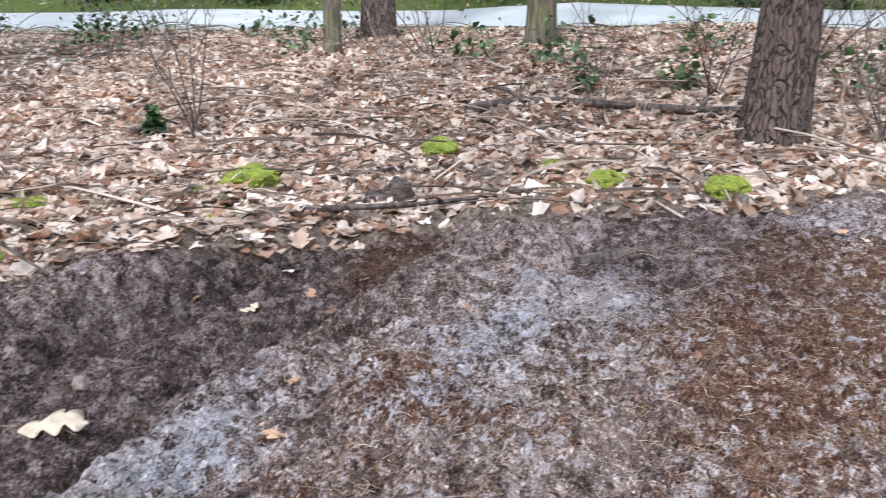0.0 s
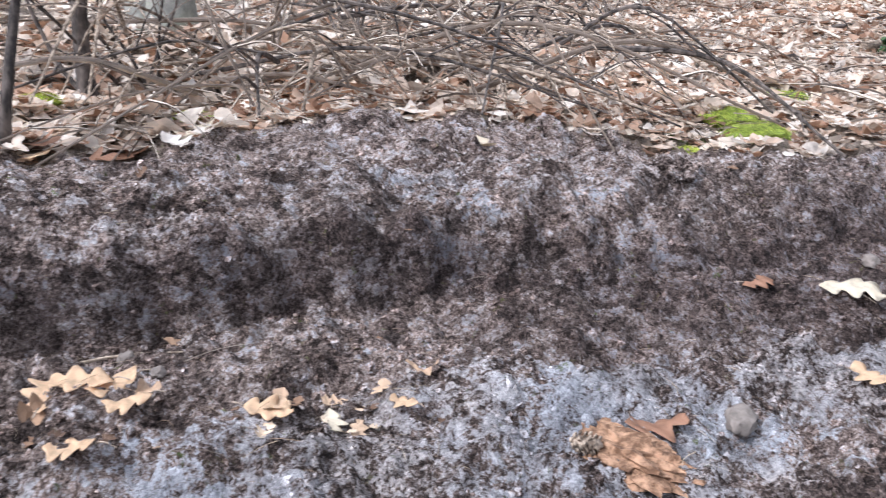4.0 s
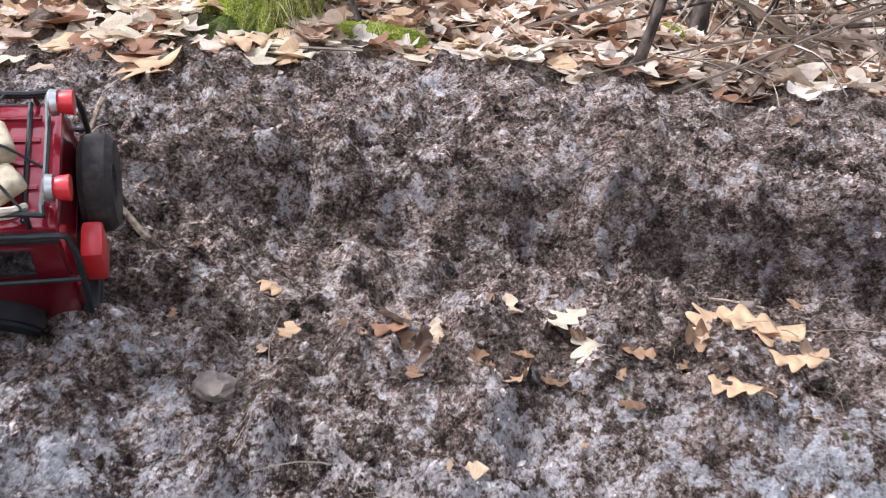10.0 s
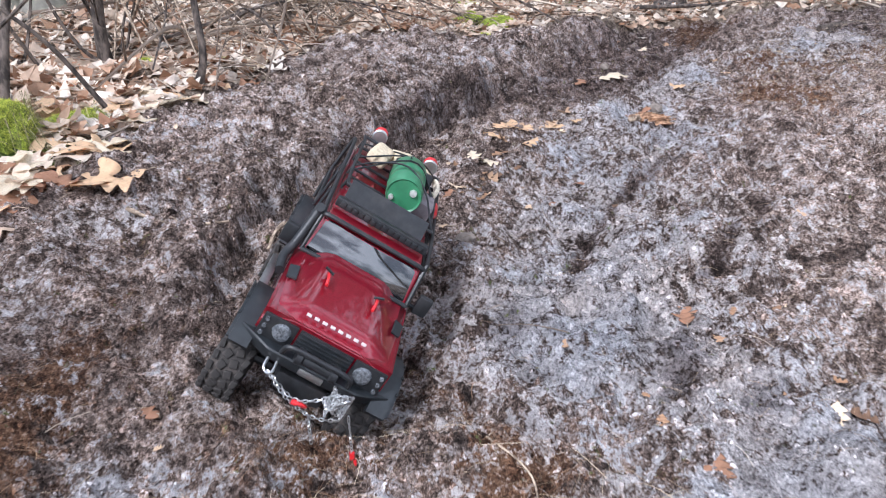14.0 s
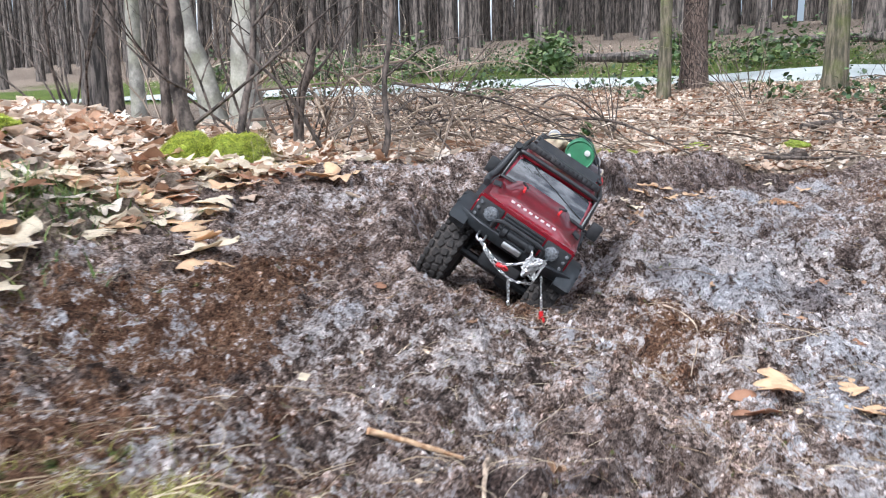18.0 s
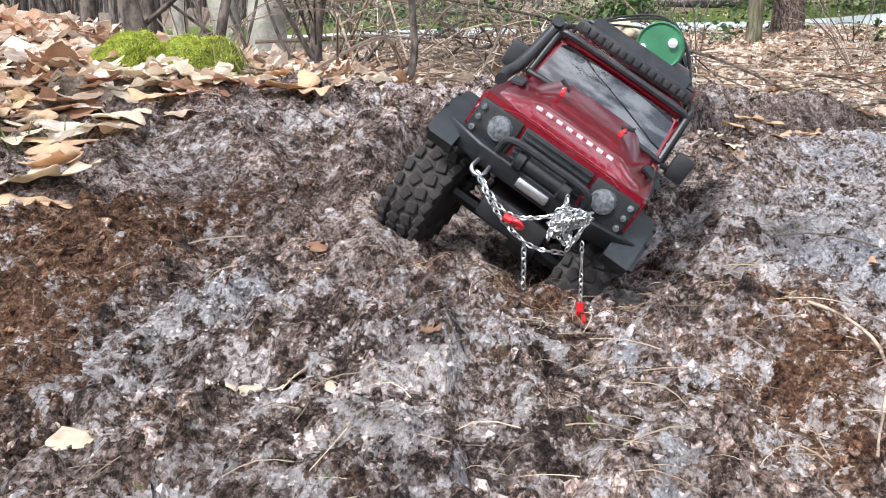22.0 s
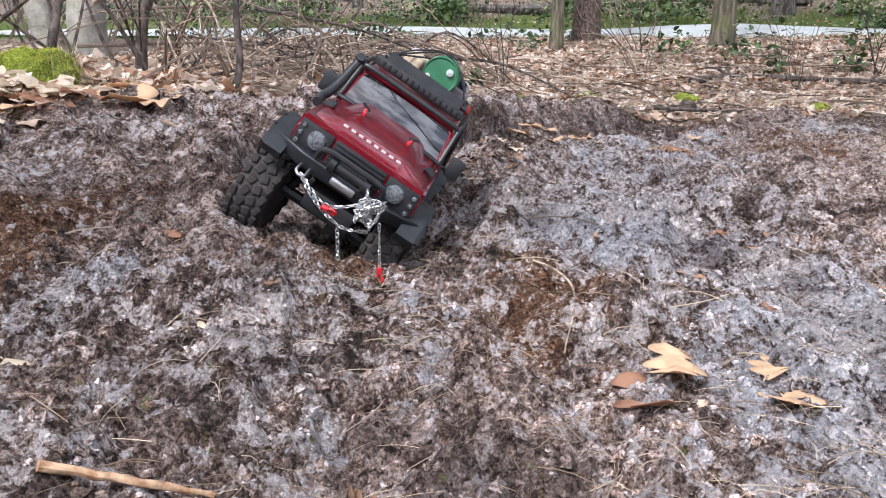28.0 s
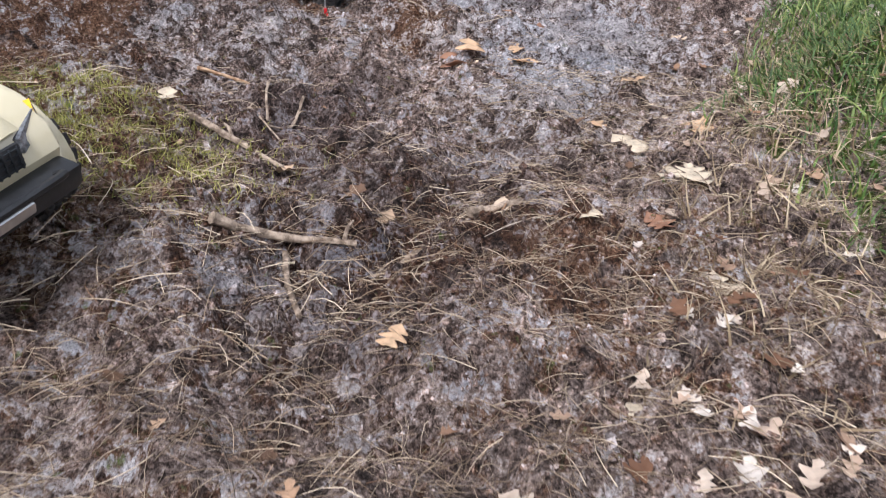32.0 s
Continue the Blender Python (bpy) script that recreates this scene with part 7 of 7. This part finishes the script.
_b = [(12.6 + 3.5 * _g.random() ** 1.5, -5 + 24 * _g.random(), 0.6, 0.4 + 0.4 * _g.random()) for _ in range(46)]
strew("lane_bushes", LAUREL, bush_places(_g, _b, 130), power(0.06, 0.17, 1.0), 0.8, M_BUSH, "green leafy bushes beyond the lane", "bushes", 28)


# ---- the leaf bank beside the clearing, leaf by leaf ----
leaf_bank = thing("leaf_bank", pose(-0.6, 1.5, ground_z(-0.6, 1.5)), "bank of large curled tan and cream oak leaves beside moss", "leaf bank")
_shapes = []
for _k in range(12):
    _v, _f = leaf(300 + _k, True, 21, None)
    _me = mesh_from("leaf", [(a, b * 1.1, c * 0.9) for a, b, c in _v], _f, True)
    _me.materials.append((M_PALE, M_TAN, M_PALE, M_TAN, M_PALE, M_RUST)[_k % 6])
    _shapes.append(_me)
_r = random.Random(12)
_spots = sow(_g, 900, -1.5, 0.9, 1.0, 2.1, lambda x, y: smooth(-0.06, 0.05, y - litter_edge(x)) * (1 - smooth(0.25, 0.5, y - litter_edge(x))) * (1 - 0.6 * smooth(-0.3, 0.2, x)) * (1 - hill(x, y, -0.56, 1.62, 0.1, 1.0)))[:170]
for _p in _spots:
    _o = new("leaf", _shapes[_r.randrange(12)])
    _o.parent = leaf_bank
    _s = _r.uniform(0.06, 0.125)
    _o.matrix_local = pose(_p[0] + 0.6, _p[1] - 1.5, _p[2] - leaf_bank.location.z + _r.uniform(0.005, 0.018), _r.gauss(0, 6), _r.gauss(0, 6), _r.uniform(0, 360)) @ Matrix.Scale(_s, 4)


# ---- fallen leaves that lie singly ----
def dry_leaf(x, y, length, turn, material, label, tilt=(0, 0), seed=0, up=0.004, curl=0.5):
    v, f = leaf(seed, True, 21, curl)
    bm = bmesh.new()
    vs = [bm.verts.new((a * length, b * length * 1.15, c * length * 0.8)) for a, b, c in v]
    for q in f:
        bm.faces.new([vs[i] for i in q])
    t = thing("dry_leaf", pose(x, y, ground_z(x, y) + up, tilt[0], tilt[1], turn), label, "leaf", "single dry leaves")
    b = part("blade", bm, material, t)
    sol = b.modifiers.new("thickness", "SOLIDIFY")
    sol.thickness = 0.0006
    part("stalk", tube(bend([(-0.48 * length, 0, 0.002), (-0.6 * length, 0.02 * length, 0.004), (-0.75 * length, 0.06 * length, 0.002)], 3), 0.0009, 5), M_STICK, t)
    return t


PALE, TAN, RUST = "bleached cream oak leaf lying on dark soil", "curled tan oak leaf lying on soil", "russet-brown oak leaf lying on soil"
for _k, (_x, _y, _l, _m) in enumerate(((1.6, 0.94, 0.13, 0), (1.67, 0.54, 0.085, 1), (1.45, 1.03, 0.07, 2), (1.16, 1.6, 0.08, 0), (1.22, 0.62, 0.06, 1), (0.09, 0.86, 0.07, 0), (0.11, 0.83, 0.075, 0), (0.15, 0.88, 0.06, 0), (0.23, 0.87, 0.085, 1), (0.27, 0.86, 0.09, 1), (0.3, 0.85, 0.08, 1), (0.25, 0.78, 0.07, 1), (0.31, 0.82, 0.07, 1), (0.26, 0.65, 0.06, 2), (0.12, 0.68, 0.045, 2), (0.89, 0.66, 0.09, 2), (0.61, 0.78, 0.05, 1), (-0.1, 0.84, 0.07, 2), (-0.2, 0.83, 0.06, 1), (0.52, 0.8, 0.06, 0), (0.45, 0.79, 0.08, 1), (-1.01, 1.27, 0.15, 1), (-1.13, 1.08, 0.13, 0), (-1.17, 1.04, 0.1, 1), (-1.09, 1.14, 0.09, 1), (-1.2, 0.655, 0.075, 0), (-1.31, 0.68, 0.06, 0), (-1.42, 0.93, 0.12, 0), (-1.01, 0.24, 0.11, 2), (-0.96, 0.23, 0.08, 1), (-0.94, 0.12, 0.08, 1), (-0.91, 0.14, 0.06, 1), (-0.34, 0.29, 0.06, 2), (-0.7, 0.17, 0.06, 2), (-1.25, -0.04, 0.07, 0), (-1.62, 0.4, 0.07, 0), (-1.03, -0.12, 0.06, 1), (-1.23, -0.11, 0.05, 1), (-1.33, -0.18, 0.09, 0), (-0.97, 0.85, 0.04, 2), (-0.45, 1.52, 0.13, 0), (-0.41, 1.49, 0.12, 0), (-0.49, 1.46, 0.11, 1), (-0.6, 1.32, 0.13, 1), (-0.57, 1.28, 0.11, 1), (-0.64, 1.36, 0.1, 2), (-0.7, 1.42, 0.12, 0), (-0.78, 1.4, 0.13, 1), (-0.88, 1.36, 0.12, 0), (-0.95, 1.42, 0.12, 1), (-0.73, 1.5, 0.11, 0), (-0.85, 1.5, 0.13, 2), (-0.55, 1.48, 0.1, 1), (-1.55, -0.27, 0.06, 2), (-1.6, -0.2, 0.05, 0), (-1.45, -0.3, 0.08, 0), (-1.38, -0.26, 0.1, 0), (-1.3, -0.27, 0.09, 1), (-1.62, -0.36, 0.08, 0), (-1.85, -0.32, 0.08, 0), (-1.1, -0.2, 0.08, 0), (-1.9, -0.1, 0.05, 1), (-0.28, 0.97, 0.05, 1), (2.3, 1.0, 0.06, 0), (2.75, 0.6, 0.05, 0))):
    _r = random.Random(_k)
    _l *= 0.72 if (_x < -1 and _y < 0.6) or (-0.3 < _x < 0.7 and _y < 0.95) else 0.9
    dry_leaf(_x, _y, _l, _r.uniform(0, 360), (M_PALE, M_TAN, M_RUST)[_m], (PALE, TAN, RUST)[_m], (_r.uniform(-7, 7), _r.uniform(-7, 7)), _k + 100, 0.005 + 0.025 * _l, _r.uniform(-0.6, 0.5))
